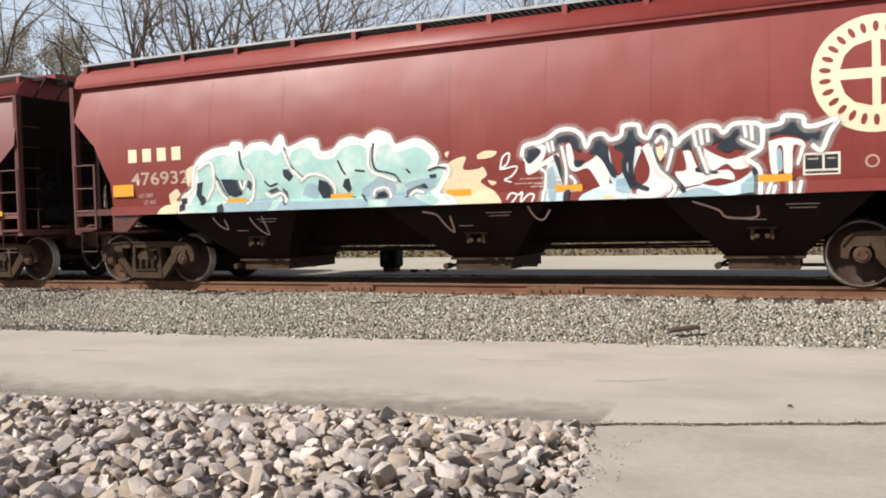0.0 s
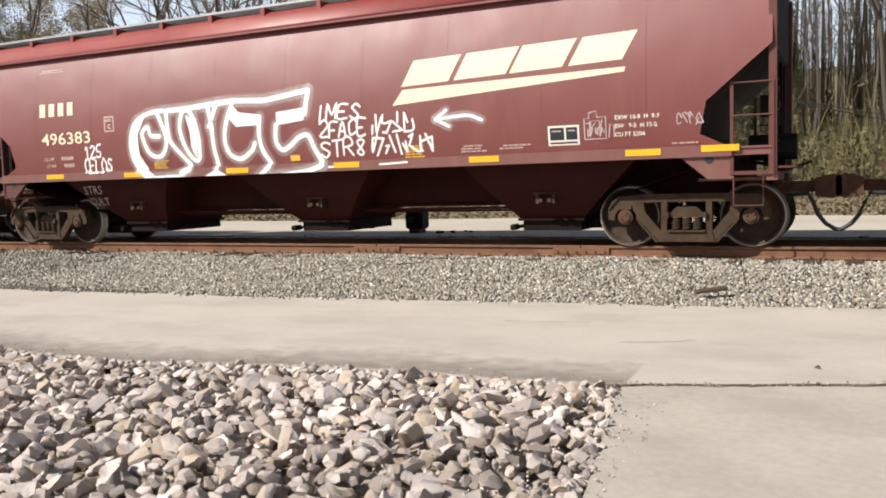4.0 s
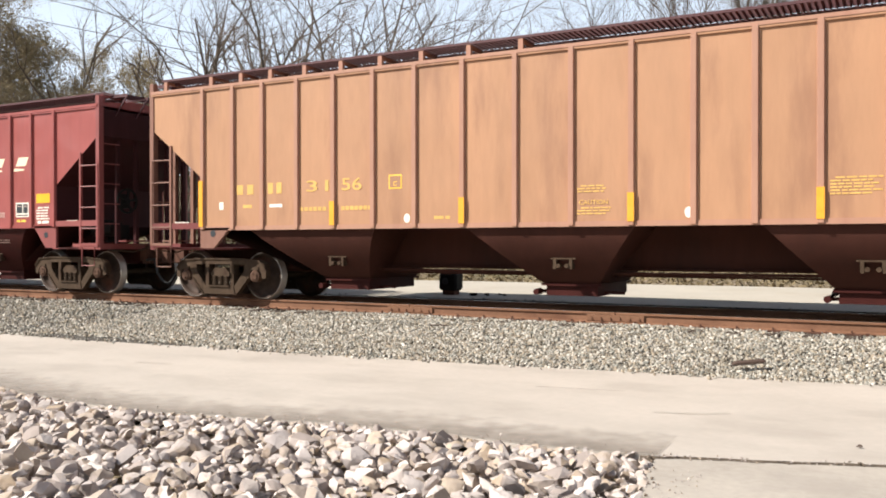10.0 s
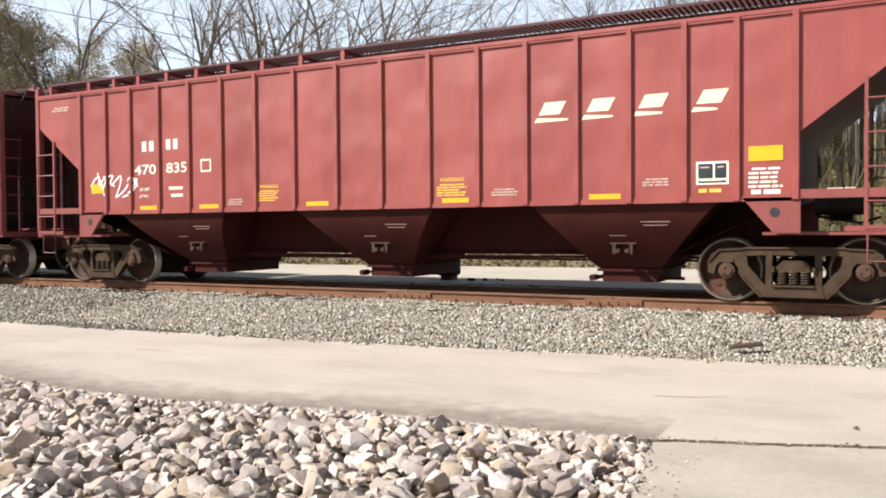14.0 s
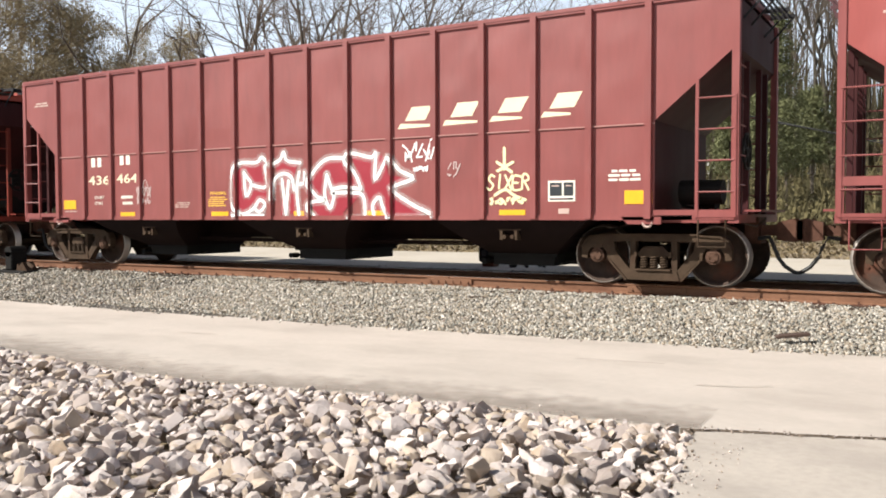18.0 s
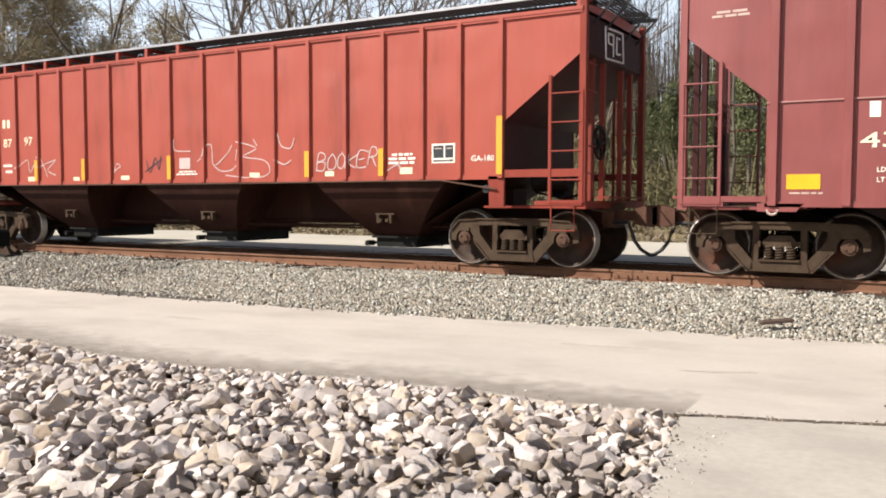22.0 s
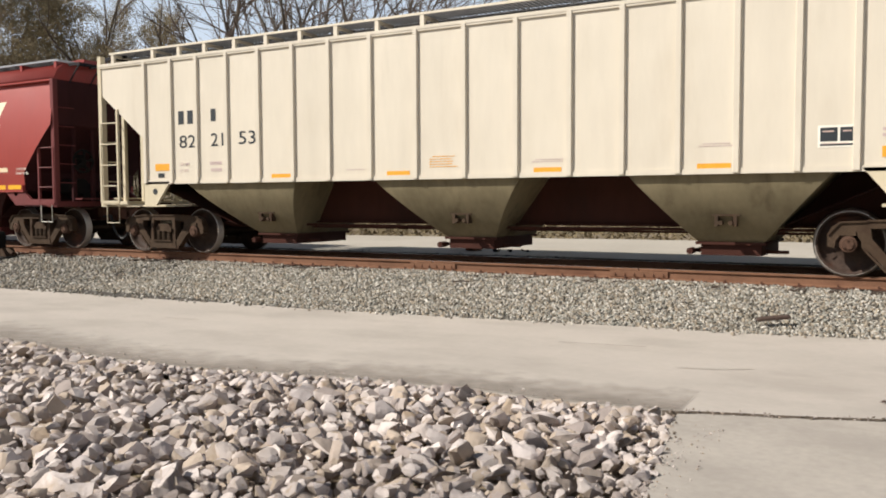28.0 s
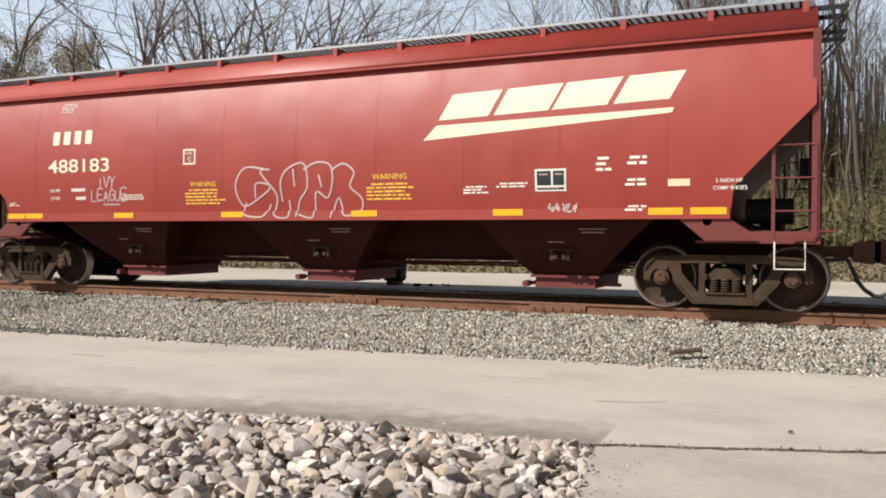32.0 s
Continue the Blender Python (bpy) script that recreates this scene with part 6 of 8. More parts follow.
def spray(car, name, lines, mat, w, lift=0.005, label="", curvy=True):
    polys = []
    flat = []
    for l in lines:
        flat += l if isinstance(l[0], list) else [l]
    mist = []
    for l in flat:
        line = smooth_line(l) if curvy and len(l) > 2 else l
        polys += ribbon(line, w)
        mist.append(line)
    if mat == "spray_white" and w >= 0.044:             # thin overspray round a thick line
        for k, wide in enumerate((w * 1.4 + 0.015, w * 1.8 + 0.035, w * 2.2 + 0.055)):
            on_side(car, "overspray", [q for line in mist for q in ribbon(line, wide)], "mist_white", lift - 0.0005 * (k + 1), True, stuff=True)
    return on_side(car, name, polys, mat, lift, True, label, stuff=name == "tag")


def bars(car, x0, x1, z0, z1, n, mat, gap=0.22, name="stencil"):
    """Plain bars in place of a row of characters."""
    p = (x1 - x0) / n
    return on_side(car, name, [rect(x0 + k * p, x0 + (k + 1 - gap) * p, z0, z1) for k in range(n)], mat, stuff=True)


def fine_lines(car, x0, x1, z1, n, mat, h=0.022, gap=0.02, name="stencil"):
    """A block of small print as plain bars."""
    rng = random.Random(int((x0 * 31 + z1 * 17) * 100))
    polys = []
    for k in range(n):
        z = z1 - k * (h + gap)
        x, end = x0 + (0 if k else 0.1 * (x1 - x0)), x1 - rng.uniform(0, 0.25) * (x1 - x0)
        while x < end - h:                              # word by word
            w = min(end - x, rng.uniform(2.0, 6.0) * h)
            polys.append(rect(x, x + w, z - h, z))
            x += w + rng.uniform(0.5, 1.0) * h
    return on_side(car, name, polys, mat, stuff=True)


def words(car, text, x, z, size, mat, name="stencil"):
    """Readable stencilled words in the built-in font."""
    cu = bpy.data.curves.new("t", "FONT")
    cu.body, cu.size, cu.resolution_u = text, size, 2
    cu.offset = size * 0.012
    tmp = bpy.data.objects.new("t", cu)
    me = bpy.data.meshes.new_from_object(tmp)
    bpy.data.objects.remove(tmp)
    bm = bmesh.new()
    bm.from_mesh(me)
    bpy.data.meshes.remove(me)
    for v in bm.verts:
        px, pz = v.co.x + x, v.co.y + z
        v.co = (px, -side_y(car, pz) - 0.009, pz)
    return tagged(part(name, bm, M[mat], car["body"]), kind="stuff")


def numerals(car, text, x0, x1, z0, z1, mat, bold=0.01):
    """Painted numbers in the built-in font, drawn out to fill a given space."""
    cu = bpy.data.curves.new("t", "FONT")
    cu.body, cu.size, cu.resolution_u, cu.offset = text, 1.0, 3, bold
    tmp = bpy.data.objects.new("t", cu)
    me = bpy.data.meshes.new_from_object(tmp)
    bpy.data.objects.remove(tmp)
    bm = bmesh.new()
    bm.from_mesh(me)
    bpy.data.meshes.remove(me)
    (a, b), (c, d) = ((min(q), max(q)) for q in ([v.co.x for v in bm.verts], [v.co.y for v in bm.verts]))
    for v in bm.verts:
        px, pz = x0 + (x1 - x0) * (v.co.x - a) / (b - a), z0 + (z1 - z0) * (v.co.y - c) / (d - c)
        v.co = (px, -side_y(car, pz) - 0.006, pz)
    return tagged(part("car_number", bm, M[mat], car["body"]), kind="stuff")


def data_panel(car, x0, x1, z0, z1, split=0.55):
    b = 0.03
    pl = on_side(car, "data_panel", [rect(x0, x1, z0, z1)], "white", 0.004, label="black data panel with a white border")
    zc = z0 + 0.22 * (z1 - z0)
    xc = x0 + split * (x1 - x0)
    on_side(car, "panel_field", [rect(x0 + b, xc - b / 2, zc + b / 2, z1 - b), rect(xc + b / 2, x1 - b, zc + b / 2, z1 - b), rect(x0 + b, x1 - b, z0 + b * 0.8, zc - b / 2)], "panel_black", 0.007, parent=pl)
    on_side(car, "panel_print", [rect(x0 + 2 * b, xc - 2 * b, z1 - 0.09, z1 - 0.07), rect(xc + 1.6 * b, x1 - 2 * b, z1 - 0.09, z1 - 0.07), rect(x0 + 2 * b, x1 - 3 * b, z0 + 0.045, z0 + 0.055)], "dim_white", 0.009, parent=pl)


def reflectors(car, places, mat="yellow", h=0.10, w=0.45, on_rib=False):
    for x, z in places:
        bm = bmesh.new()
        y = max(side_y(car, z), side_y(car, z + h)) + (RIB_OUT + 0.003 if on_rib else 0.0) + (0.062 if car["kind"] == "curved" and z < 1.47 and not on_rib else 0)
        if car["kind"] == "curved" and z < 1.47:
            y = 1.56
        box(bm, x, x + w, -y - 0.007, -y - 0.001, z, z + h)
        part("reflector", bm, M[mat], car["ob"])


def emblem(x0, x1, z0, rise, h, slant=0.55):
    """The slanted company emblem as four plain blocks."""
    polys, p = [], (x1 - x0) / 4
    for k, wide in enumerate((0.90, 0.94, 0.90, 0.86)):
        xa, za, r = x0 + k * p, z0 + rise * k / 4, rise * wide / 4
        polys.append([(xa, za), (xa + p * wide, za + r), (xa + p * wide + slant * h, za + r + h), (xa + slant * h, za + h)])
    return polys


def scribble(x0, x1, z0, h, loops, seed):
    """Crossing strokes of an unreadable scrawl along a line."""
    rng = random.Random(seed)
    p = (x1 - x0) / loops
    out = []
    for k in range(loops):
        x, z = x0 + p * k, z0 + rng.uniform(-0.06, 0.06) * h
        spots = [(0.05, 0), (0.1, 1), (0.95, 0.95), (0.9, 0.05), (0.5, 0.5), (0.5, 1.1), (0.45, -0.1), (0.1, 0.5), (0.9, 0.55)]
        path = rng.sample(spots, 5)
        at = [(x + p * (a + rng.uniform(-0.08, 0.08)), z + h * (b + rng.uniform(-0.08, 0.08))) for a, b in path]
        out += [[at[0], at[1]], [at[1], at[2]], [at[3], at[4], at[2]] if rng.random() < 0.5 else [at[3], at[4]]]
    return out


def on_bay(car, name, mat, lines=(), w=0.02, text="", x=0.0, z=0.0, size=0.1):
    """Strokes or words on the slope of a hopper bay."""
    bm = bmesh.new()
    if text:
        cu = bpy.data.curves.new("t", "FONT")
        cu.body, cu.size, cu.resolution_u = text, size, 2
        tmp = bpy.data.objects.new("t", cu)
        me = bpy.data.meshes.new_from_object(tmp)
        bpy.data.objects.remove(tmp)
        bm.from_mesh(me)
        bpy.data.meshes.remove(me)
        for v in bm.verts:
            v.co = (v.co.x + x, bay_y(car, v.co.y + z), v.co.y + z)
    for l in lines:
        for k, poly in enumerate(ribbon(smooth_line(l) if len(l) > 2 else l, w)):
            bm.faces.new([bm.verts.new((px, bay_y(car, pz) - 0.0003 * (k % 5), pz)) for px, pz in poly])
    return tagged(part(name, bm, M[mat], car["ob"]), kind="stuff")


STROKES = {
    "A": ["00 36 60", "12 52"], "B": ["00 06 46 54 03", "03 53 61 40 00"], "C": ["65 46 14 11 30 61"], "D": ["00 06 46 64 51 00"], "E": ["66 06 00 60", "03 43"], "F": ["66 06 00", "03 43"],
    "G": ["65 36 04 11 30 61 53 33"], "H": ["06 00", "66 60", "03 63"], "I": ["36 30"], "J": ["56 51 30 11"], "K": ["06 00", "66 03 60"], "L": ["06 00 60"], "M": ["00 06 32 66 60"],
    "N": ["00 06 60 66"], "O": ["36 04 11 30 61 64 36"], "P": ["00 06 46 54 03"], "R": ["00 06 46 54 03", "23 60"], "S": ["65 36 15 14 52 51 30 01"], "T": ["06 66", "36 30"], "U": ["06 02 30 62 66"],
    "V": ["06 30 66"], "X": ["06 60", "66 00"], "Y": ["06 33 66", "33 30"], "1": ["15 36 30"], "2": ["05 36 64 00 60"], "5": ["66 16 13 53 51 20 01"], "8": ["33 15 36 55 33 11 30 51 33"],
}


def scrawl(text, x, z, w, h, lean=0.12, seed=1, rise=0.0):
    """Quick hand-sprayed capitals as lines, w wide and h high a letter."""
    rng = random.Random(seed)
    out = []
    for k, ch in enumerate(text):
        jz, jh = rng.uniform(-0.08, 0.08) * h + rise * k, h * rng.uniform(0.9, 1.12)
        for st in STROKES.get(ch, ()):
            out.append([(x + w * (k + int(q[0]) / 6 * 0.80 + rng.uniform(-0.05, 0.05)) + lean * int(q[1]) / 6 * jh, z + jz + jh * (int(q[1]) / 6 + rng.uniform(-0.05, 0.05))) for q in st.split()])
    return out


C1, C2, C3, C4, C5, C6, C7, C8 = CARS
bars(C1, -6.53, -5.15, 2.27, 2.51, 4, "cream_mark", 0.4)
numerals(C1, "476932", -6.49, -5.13, 1.84, 2.08, "dim_white")
words(C1, "LD LMT", -6.34, 1.62, 0.10, "dim_white")
words(C1, "LT WT", -6.25, 1.49, 0.10, "dim_white")
reflectors(C1, [(-6.95, 1.65)], "orange", 0.22, 0.50)
on_side(C1, "graffiti_backing", rounded([[(-5.63, 1.65), (-5.44, 1.75), (-5.37, 1.64), (-5.48, 1.54), (-5.32, 1.51), (-5.41, 1.41), (-5.61, 1.47)],
    [(-5.82, 1.4), (-5.61, 1.47), (-5.36, 1.36), (-5.39, 1.26), (-5.89, 1.27)],
    [(-0.11, 1.85), (0.04, 1.98), (0.28, 2.03), (0.22, 1.84), (0.46, 1.83), (0.55, 1.86), (0.61, 1.73), (0.5, 1.63), (0.73, 1.47), (0.82, 1.36), (0.77, 1.28), (0.02, 1.3), (-0.08, 1.41), (-0.17, 1.55)],
    [(0.46, 2.04), (0.59, 2.1), (0.79, 2.08), (0.71, 2), (0.49, 1.98)],
    [(-0.08, 2.1), (0, 2.13), (-0.04, 2.03)],
    [(0.61, 1.66), (0.76, 1.62), (0.68, 1.57)],
    [(-5.17, 2.09), (-5, 2.14), (-5.02, 1.83), (-5.18, 1.79)]]), "spray_cream", 0.004, True)
spray(C1, "graffiti_edge", rounded([[(-5.39, 1.3), (-5.32, 1.59), (-5.08, 1.73), (-5, 2.08), (-4.8, 2.3), (-4.48, 2.41), (-4.2, 2.42), (-4.14, 2.49), (-3.95, 2.47), (-3.91, 2.33), (-3.75, 2.44), (-3.45, 2.45), (-3.31, 2.37), (-3.19, 2.52), (-3.09, 2.55), (-3.01, 2.35), (-2.82, 2.38), (-2.59, 2.46), (-2.4, 2.43), (-2.34, 2.24), (-2.1, 2.25), (-1.93, 2.39), (-1.72, 2.44), (-1.51, 2.38), (-1.4, 2.46), (-1.26, 2.51), (-1.04, 2.44), (-0.92, 2.27), (-0.59, 2.34), (-0.36, 2.26), (-0.2, 2.08), (-0.24, 1.9), (-0.06, 1.92), (-0.02, 1.8), (-0.17, 1.59), (-0.22, 1.46), (0.02, 1.41), (-0.08, 1.2), (-2.03, 1.18), (-3.74, 1.16)]]), "spray_white", 0.05, 0.0055, "", False)
on_side(C1, "graffiti_halo", rounded([[(-5.39, 1.3), (-5.32, 1.59), (-5.08, 1.73), (-5, 2.08), (-4.8, 2.3), (-4.48, 2.41), (-4.2, 2.42), (-4.14, 2.49), (-3.95, 2.47), (-3.91, 2.33), (-3.75, 2.44), (-3.45, 2.45), (-3.31, 2.37), (-3.19, 2.52), (-3.09, 2.55), (-3.01, 2.35), (-2.82, 2.38), (-2.59, 2.46), (-2.4, 2.43), (-2.34, 2.24), (-2.1, 2.25), (-1.93, 2.39), (-1.72, 2.44), (-1.51, 2.38), (-1.4, 2.46), (-1.26, 2.51), (-1.04, 2.44), (-0.92, 2.27), (-0.59, 2.34), (-0.36, 2.26), (-0.2, 2.08), (-0.24, 1.9), (-0.06, 1.92), (-0.02, 1.8), (-0.17, 1.59), (-0.22, 1.46), (0.02, 1.41), (-0.08, 1.2), (-2.03, 1.18), (-3.74, 1.16)]]), "spray_white", 0.006, True)
on_side(C1, "graffiti_fill", rounded([[(-4.92, 1.78), (-4.91, 2.08), (-4.7, 2.22), (-4.4, 2.31), (-4.15, 2.29), (-3.91, 2.23), (-3.69, 2.34), (-3.4, 2.34), (-3.23, 2.24), (-3.07, 2.3), (-2.98, 2.08), (-2.88, 2.29), (-2.56, 2.33), (-2.43, 2.15), (-2.1, 2.13), (-1.9, 2.29), (-1.67, 2.33), (-1.48, 2.27), (-1.41, 2.14), (-1.35, 1.91), (-1.25, 2.25), (-1.04, 2.3), (-0.93, 2.16), (-0.59, 2.23), (-0.4, 2.15), (-0.3, 2), (-0.4, 1.87), (-0.11, 1.87), (-0.25, 1.59), (-0.37, 1.51), (-0.27, 1.31), (-2.02, 1.31), (-3.73, 1.3), (-5.16, 1.3), (-5.02, 1.63)]]), "spray_teal", 0.008, True, "teal and white bubble-letter graffiti")
on_side(C1, "graffiti_shade", rounded([[(-4.34, 1.46), (-3.85, 1.49), (-3.37, 1.52), (-3.5, 1.29), (-4.34, 1.3)],
    [(-3.14, 1.47), (-2.46, 1.42), (-1.59, 1.44), (-1.6, 1.27), (-3.15, 1.26)],
    [(-1.07, 1.49), (-0.76, 1.52), (-0.52, 1.38), (-0.37, 1.29), (-1.08, 1.27)],
    [(-1.59, 1.6), (-1.37, 1.73), (-1.16, 1.81), (-0.96, 1.62), (-1.07, 1.44), (-1.49, 1.44)],
    [(-0.81, 1.66), (-0.56, 1.71), (-0.26, 1.73), (-0.36, 1.55), (-0.66, 1.48)],
    [(-2.74, 1.55), (-2.62, 1.73), (-2.43, 1.68), (-2.46, 1.47)]]), "spray_blue", 0.010, True)
on_side(C1, "graffiti_dark", [[(-4.95, 1.83), (-4.82, 1.85), (-4.88, 1.62), (-4.79, 1.57), (-4.81, 1.42), (-4.91, 1.45), (-5, 1.63)],
    [(-4.42, 1.88), (-4.2, 1.87), (-3.95, 1.84), (-3.99, 1.59), (-4.15, 1.55), (-4.3, 1.6), (-4.38, 1.76)],
    [(-3.83, 1.85), (-3.75, 1.78), (-3.8, 1.65), (-3.88, 1.74)],
    [(-3.1, 1.99), (-2.98, 1.99), (-2.89, 1.87), (-2.99, 1.78), (-3.1, 1.88)],
    [(-3.13, 1.68), (-3.04, 1.61), (-3.03, 1.41), (-3.1, 1.37), (-3.16, 1.52)],
    [(-3.46, 1.64), (-3.25, 1.69), (-3.16, 1.61), (-3.37, 1.59)],
    [(-2.39, 1.79), (-2.23, 1.75), (-2.1, 1.57), (-2.18, 1.48), (-2.35, 1.47), (-2.43, 1.63)]], "spray_dark", 0.012, True)
on_side(C1, "graffiti_dark", [[(-1.9, 1.77), (-1.81, 1.79), (-1.78, 1.61), (-1.84, 1.55), (-1.95, 1.66)],
    [(-1.33, 1.54), (-1.17, 1.56), (-1.07, 1.44), (-1.33, 1.43)],
    [(-0.78, 1.54), (-0.61, 1.61), (-0.44, 1.65), (-0.38, 1.57), (-0.54, 1.56), (-0.68, 1.45), (-0.79, 1.43)],
    [(-0.36, 1.78), (-0.24, 1.79), (-0.24, 1.73), (-0.34, 1.72)],
    [(-4.52, 1.41), (-4.4, 1.46), (-4.37, 1.3), (-4.54, 1.29)],
    [(-5.35, 1.57), (-5.22, 1.58), (-5.25, 1.36), (-5.38, 1.34)]], "spray_dark", 0.012, True)
spray(C1, "graffiti_line", [[(-1.33, 2.32), (-1.36, 2.1), (-1.31, 1.91), (-1.11, 1.85), (-0.96, 1.8), (-0.88, 1.69)],
    [(-3.05, 2.36), (-2.98, 2.13), (-2.87, 1.98), (-2.72, 1.86)],
    [(-3.99, 2.35), (-3.96, 2.13), (-3.9, 2.03)],
    [(-2, 2.08), (-1.94, 1.94), (-1.88, 1.86)],
    [(-0.36, 1.85), (-0.21, 1.89), (-0.08, 1.87)],
    [(-4.56, 1.98), (-4.47, 1.86), (-4.38, 1.68), (-4.31, 1.57)],
    [(-3.48, 1.8), (-3.39, 1.72), (-3.24, 1.76)],
    [(-1.68, 1.91), (-1.52, 1.89)],
    [(-0.75, 1.88), (-0.7, 1.83)],
    [(-1.59, 1.51), (-1.49, 1.41)]], "spray_dark", 0.032, 0.014)
spray(C1, "graffiti_line", [[(-2.73, 1.79), (-2.58, 1.88), (-2.33, 1.86), (-2.12, 1.71), (-2.1, 1.53)],
    [(-1.38, 1.5), (-1.32, 1.59), (-1.12, 1.6), (-1.05, 1.46)],
    [(-0.71, 1.48), (-0.61, 1.54), (-0.48, 1.51)],
    [(-4.52, 1.84), (-4.45, 1.66), (-4.31, 1.51)],
    [(-4.01, 1.82), (-3.96, 1.69), (-3.88, 1.83)],
    [(-3.48, 1.6), (-3.37, 1.54), (-3.16, 1.59), (-3.05, 1.44)],
    [(-3.05, 2.28), (-2.95, 2.04), (-2.73, 1.81)],
    [(-1.41, 2.26), (-1.42, 1.92), (-1.16, 1.79), (-0.96, 1.71)],
    [(-4.91, 2.08), (-4.65, 2.19), (-4.56, 2.06), (-4.6, 1.76), (-4.76, 1.55)],
    [(-3.82, 2.03), (-3.71, 1.85), (-3.75, 1.58), (-3.85, 1.44)]], "spray_white", 0.044, 0.016)
on_side(C1, "graffiti_fill", rounded([[(1.57, 1.86), (1.74, 1.89), (1.77, 1.76), (1.8, 1.28), (1.52, 1.27)],
    [(2.09, 1.38), (2.34, 1.49), (2.51, 1.53), (2.75, 1.48), (2.83, 1.35), (2.81, 1.28), (2.09, 1.27)],
    [(2.5, 2.04), (2.55, 1.73), (2.61, 1.63), (2.71, 1.72), (2.76, 1.94), (2.86, 2.02), (2.97, 2.01), (2.85, 1.71), (2.83, 1.47), (2.59, 1.5), (2.49, 1.63)],
    [(3.3, 1.28), (3.38, 1.37), (3.69, 1.48), (3.98, 1.43), (4.28, 1.51), (4.49, 1.64), (4.5, 1.26), (4.05, 1.22)]]), "spray_pale", 0.005, True)
on_side(C1, "graffiti_fill", rounded([[(1.23, 1.92), (1.37, 1.83), (1.52, 1.9), (1.72, 2), (1.76, 1.95), (1.59, 1.86), (1.27, 1.7)],
    [(1.87, 2.11), (1.93, 2.13), (1.98, 1.96), (2.01, 1.79), (2.22, 1.87), (2.35, 1.94), (2.47, 1.77), (2.49, 1.57), (2.41, 1.41), (2.3, 1.59), (2.18, 1.76), (1.99, 1.72), (1.89, 1.82)],
    [(2.97, 2.01), (3.08, 2.06), (3.14, 1.78), (3.24, 1.62), (3.38, 1.45), (3.22, 1.3), (2.89, 1.35), (2.93, 1.47), (3.03, 1.55), (3.07, 1.7), (3.03, 1.86)],
    [(3.53, 1.93), (3.63, 1.93), (3.7, 1.75), (3.8, 1.63), (4.13, 1.65), (4.2, 1.51), (3.99, 1.54), (3.76, 1.48), (3.57, 1.44), (3.46, 1.54), (3.42, 1.65), (3.57, 1.68)],
    [(4.64, 2), (4.85, 2.04), (5.06, 1.99), (5.09, 1.89), (4.95, 1.93), (4.93, 1.58), (4.83, 1.58), (4.82, 1.9), (4.75, 1.91), (4.76, 1.58), (4.67, 1.59)]]), "spray_white", 0.006, True, "white, dark and pale-blue spray-painted letters")
on_side(C1, "graffiti_fill", rounded([[(3.81, 1.96), (3.93, 1.88), (4.14, 1.79), (4.35, 1.83), (4.39, 1.68), (4.21, 1.65), (4.1, 1.73), (3.93, 1.64), (3.82, 1.67)],
    [(1.15, 2.01), (1.26, 2.14), (1.46, 2.16), (1.57, 2.09), (1.5, 1.9), (1.32, 1.8)]]), "spray_white", 0.006, True)
on_side(C1, "graffiti_cream", [[(2.4, 1.37), (2.54, 1.36), (2.54, 1.27), (2.4, 1.28)],
    [(3.16, 2), (3.25, 2.03), (3.28, 1.89), (3.19, 1.76)]], "spray_cream", 0.009, True)
on_side(C1, "graffiti_shade", rounded([[(1.58, 1.77), (1.67, 1.79), (1.7, 1.35), (1.59, 1.32)],
    [(2.59, 1.58), (2.82, 1.59), (2.8, 1.39), (2.59, 1.42)],
    [(3.45, 1.33), (3.72, 1.42), (3.95, 1.37), (4.06, 1.27), (3.45, 1.26)],
    [(4.29, 1.45), (4.46, 1.55), (4.46, 1.3), (4.3, 1.28)],
    [(4.74, 1.89), (4.8, 1.88), (4.81, 1.62), (4.75, 1.62)]]), "spray_blue", 0.0075, True)
on_side(C1, "graffiti_dark", rounded([[(1.22, 2.08), (1.35, 2.13), (1.46, 2.08), (1.48, 2.02), (1.38, 1.92), (1.29, 1.87), (1.23, 1.96)],
    [(1.57, 2.09), (1.68, 2.23), (1.85, 2.28), (2.02, 2.25), (2.11, 2.12), (2.08, 2), (1.98, 2.05), (1.92, 2.17), (1.81, 2.13), (1.76, 2.03), (1.63, 2.04)],
    [(2.21, 1.97), (2.29, 2.15), (2.42, 2.19), (2.48, 2.04), (2.51, 1.85), (2.58, 1.73), (2.59, 1.61), (2.52, 1.63), (2.43, 1.81), (2.33, 1.93)],
    [(2.56, 2.03), (2.71, 2.17), (2.76, 2.29), (2.86, 2.29), (2.93, 2.17), (2.98, 2.1), (2.84, 2.02), (2.76, 1.81), (2.71, 1.94)],
    [(3.49, 2.03), (3.66, 2.14), (3.81, 2.19), (3.96, 2.17), (4.04, 2.06), (3.89, 2), (3.77, 2.04), (3.63, 1.96), (3.51, 1.96)],
    [(4.04, 2.03), (4.1, 2.17), (4.21, 2.21), (4.36, 2.17), (4.53, 2.18), (4.5, 1.94), (4.39, 1.9), (4.21, 1.93), (4.14, 1.88), (3.98, 1.94)]]), "spray_dark", 0.009, True)
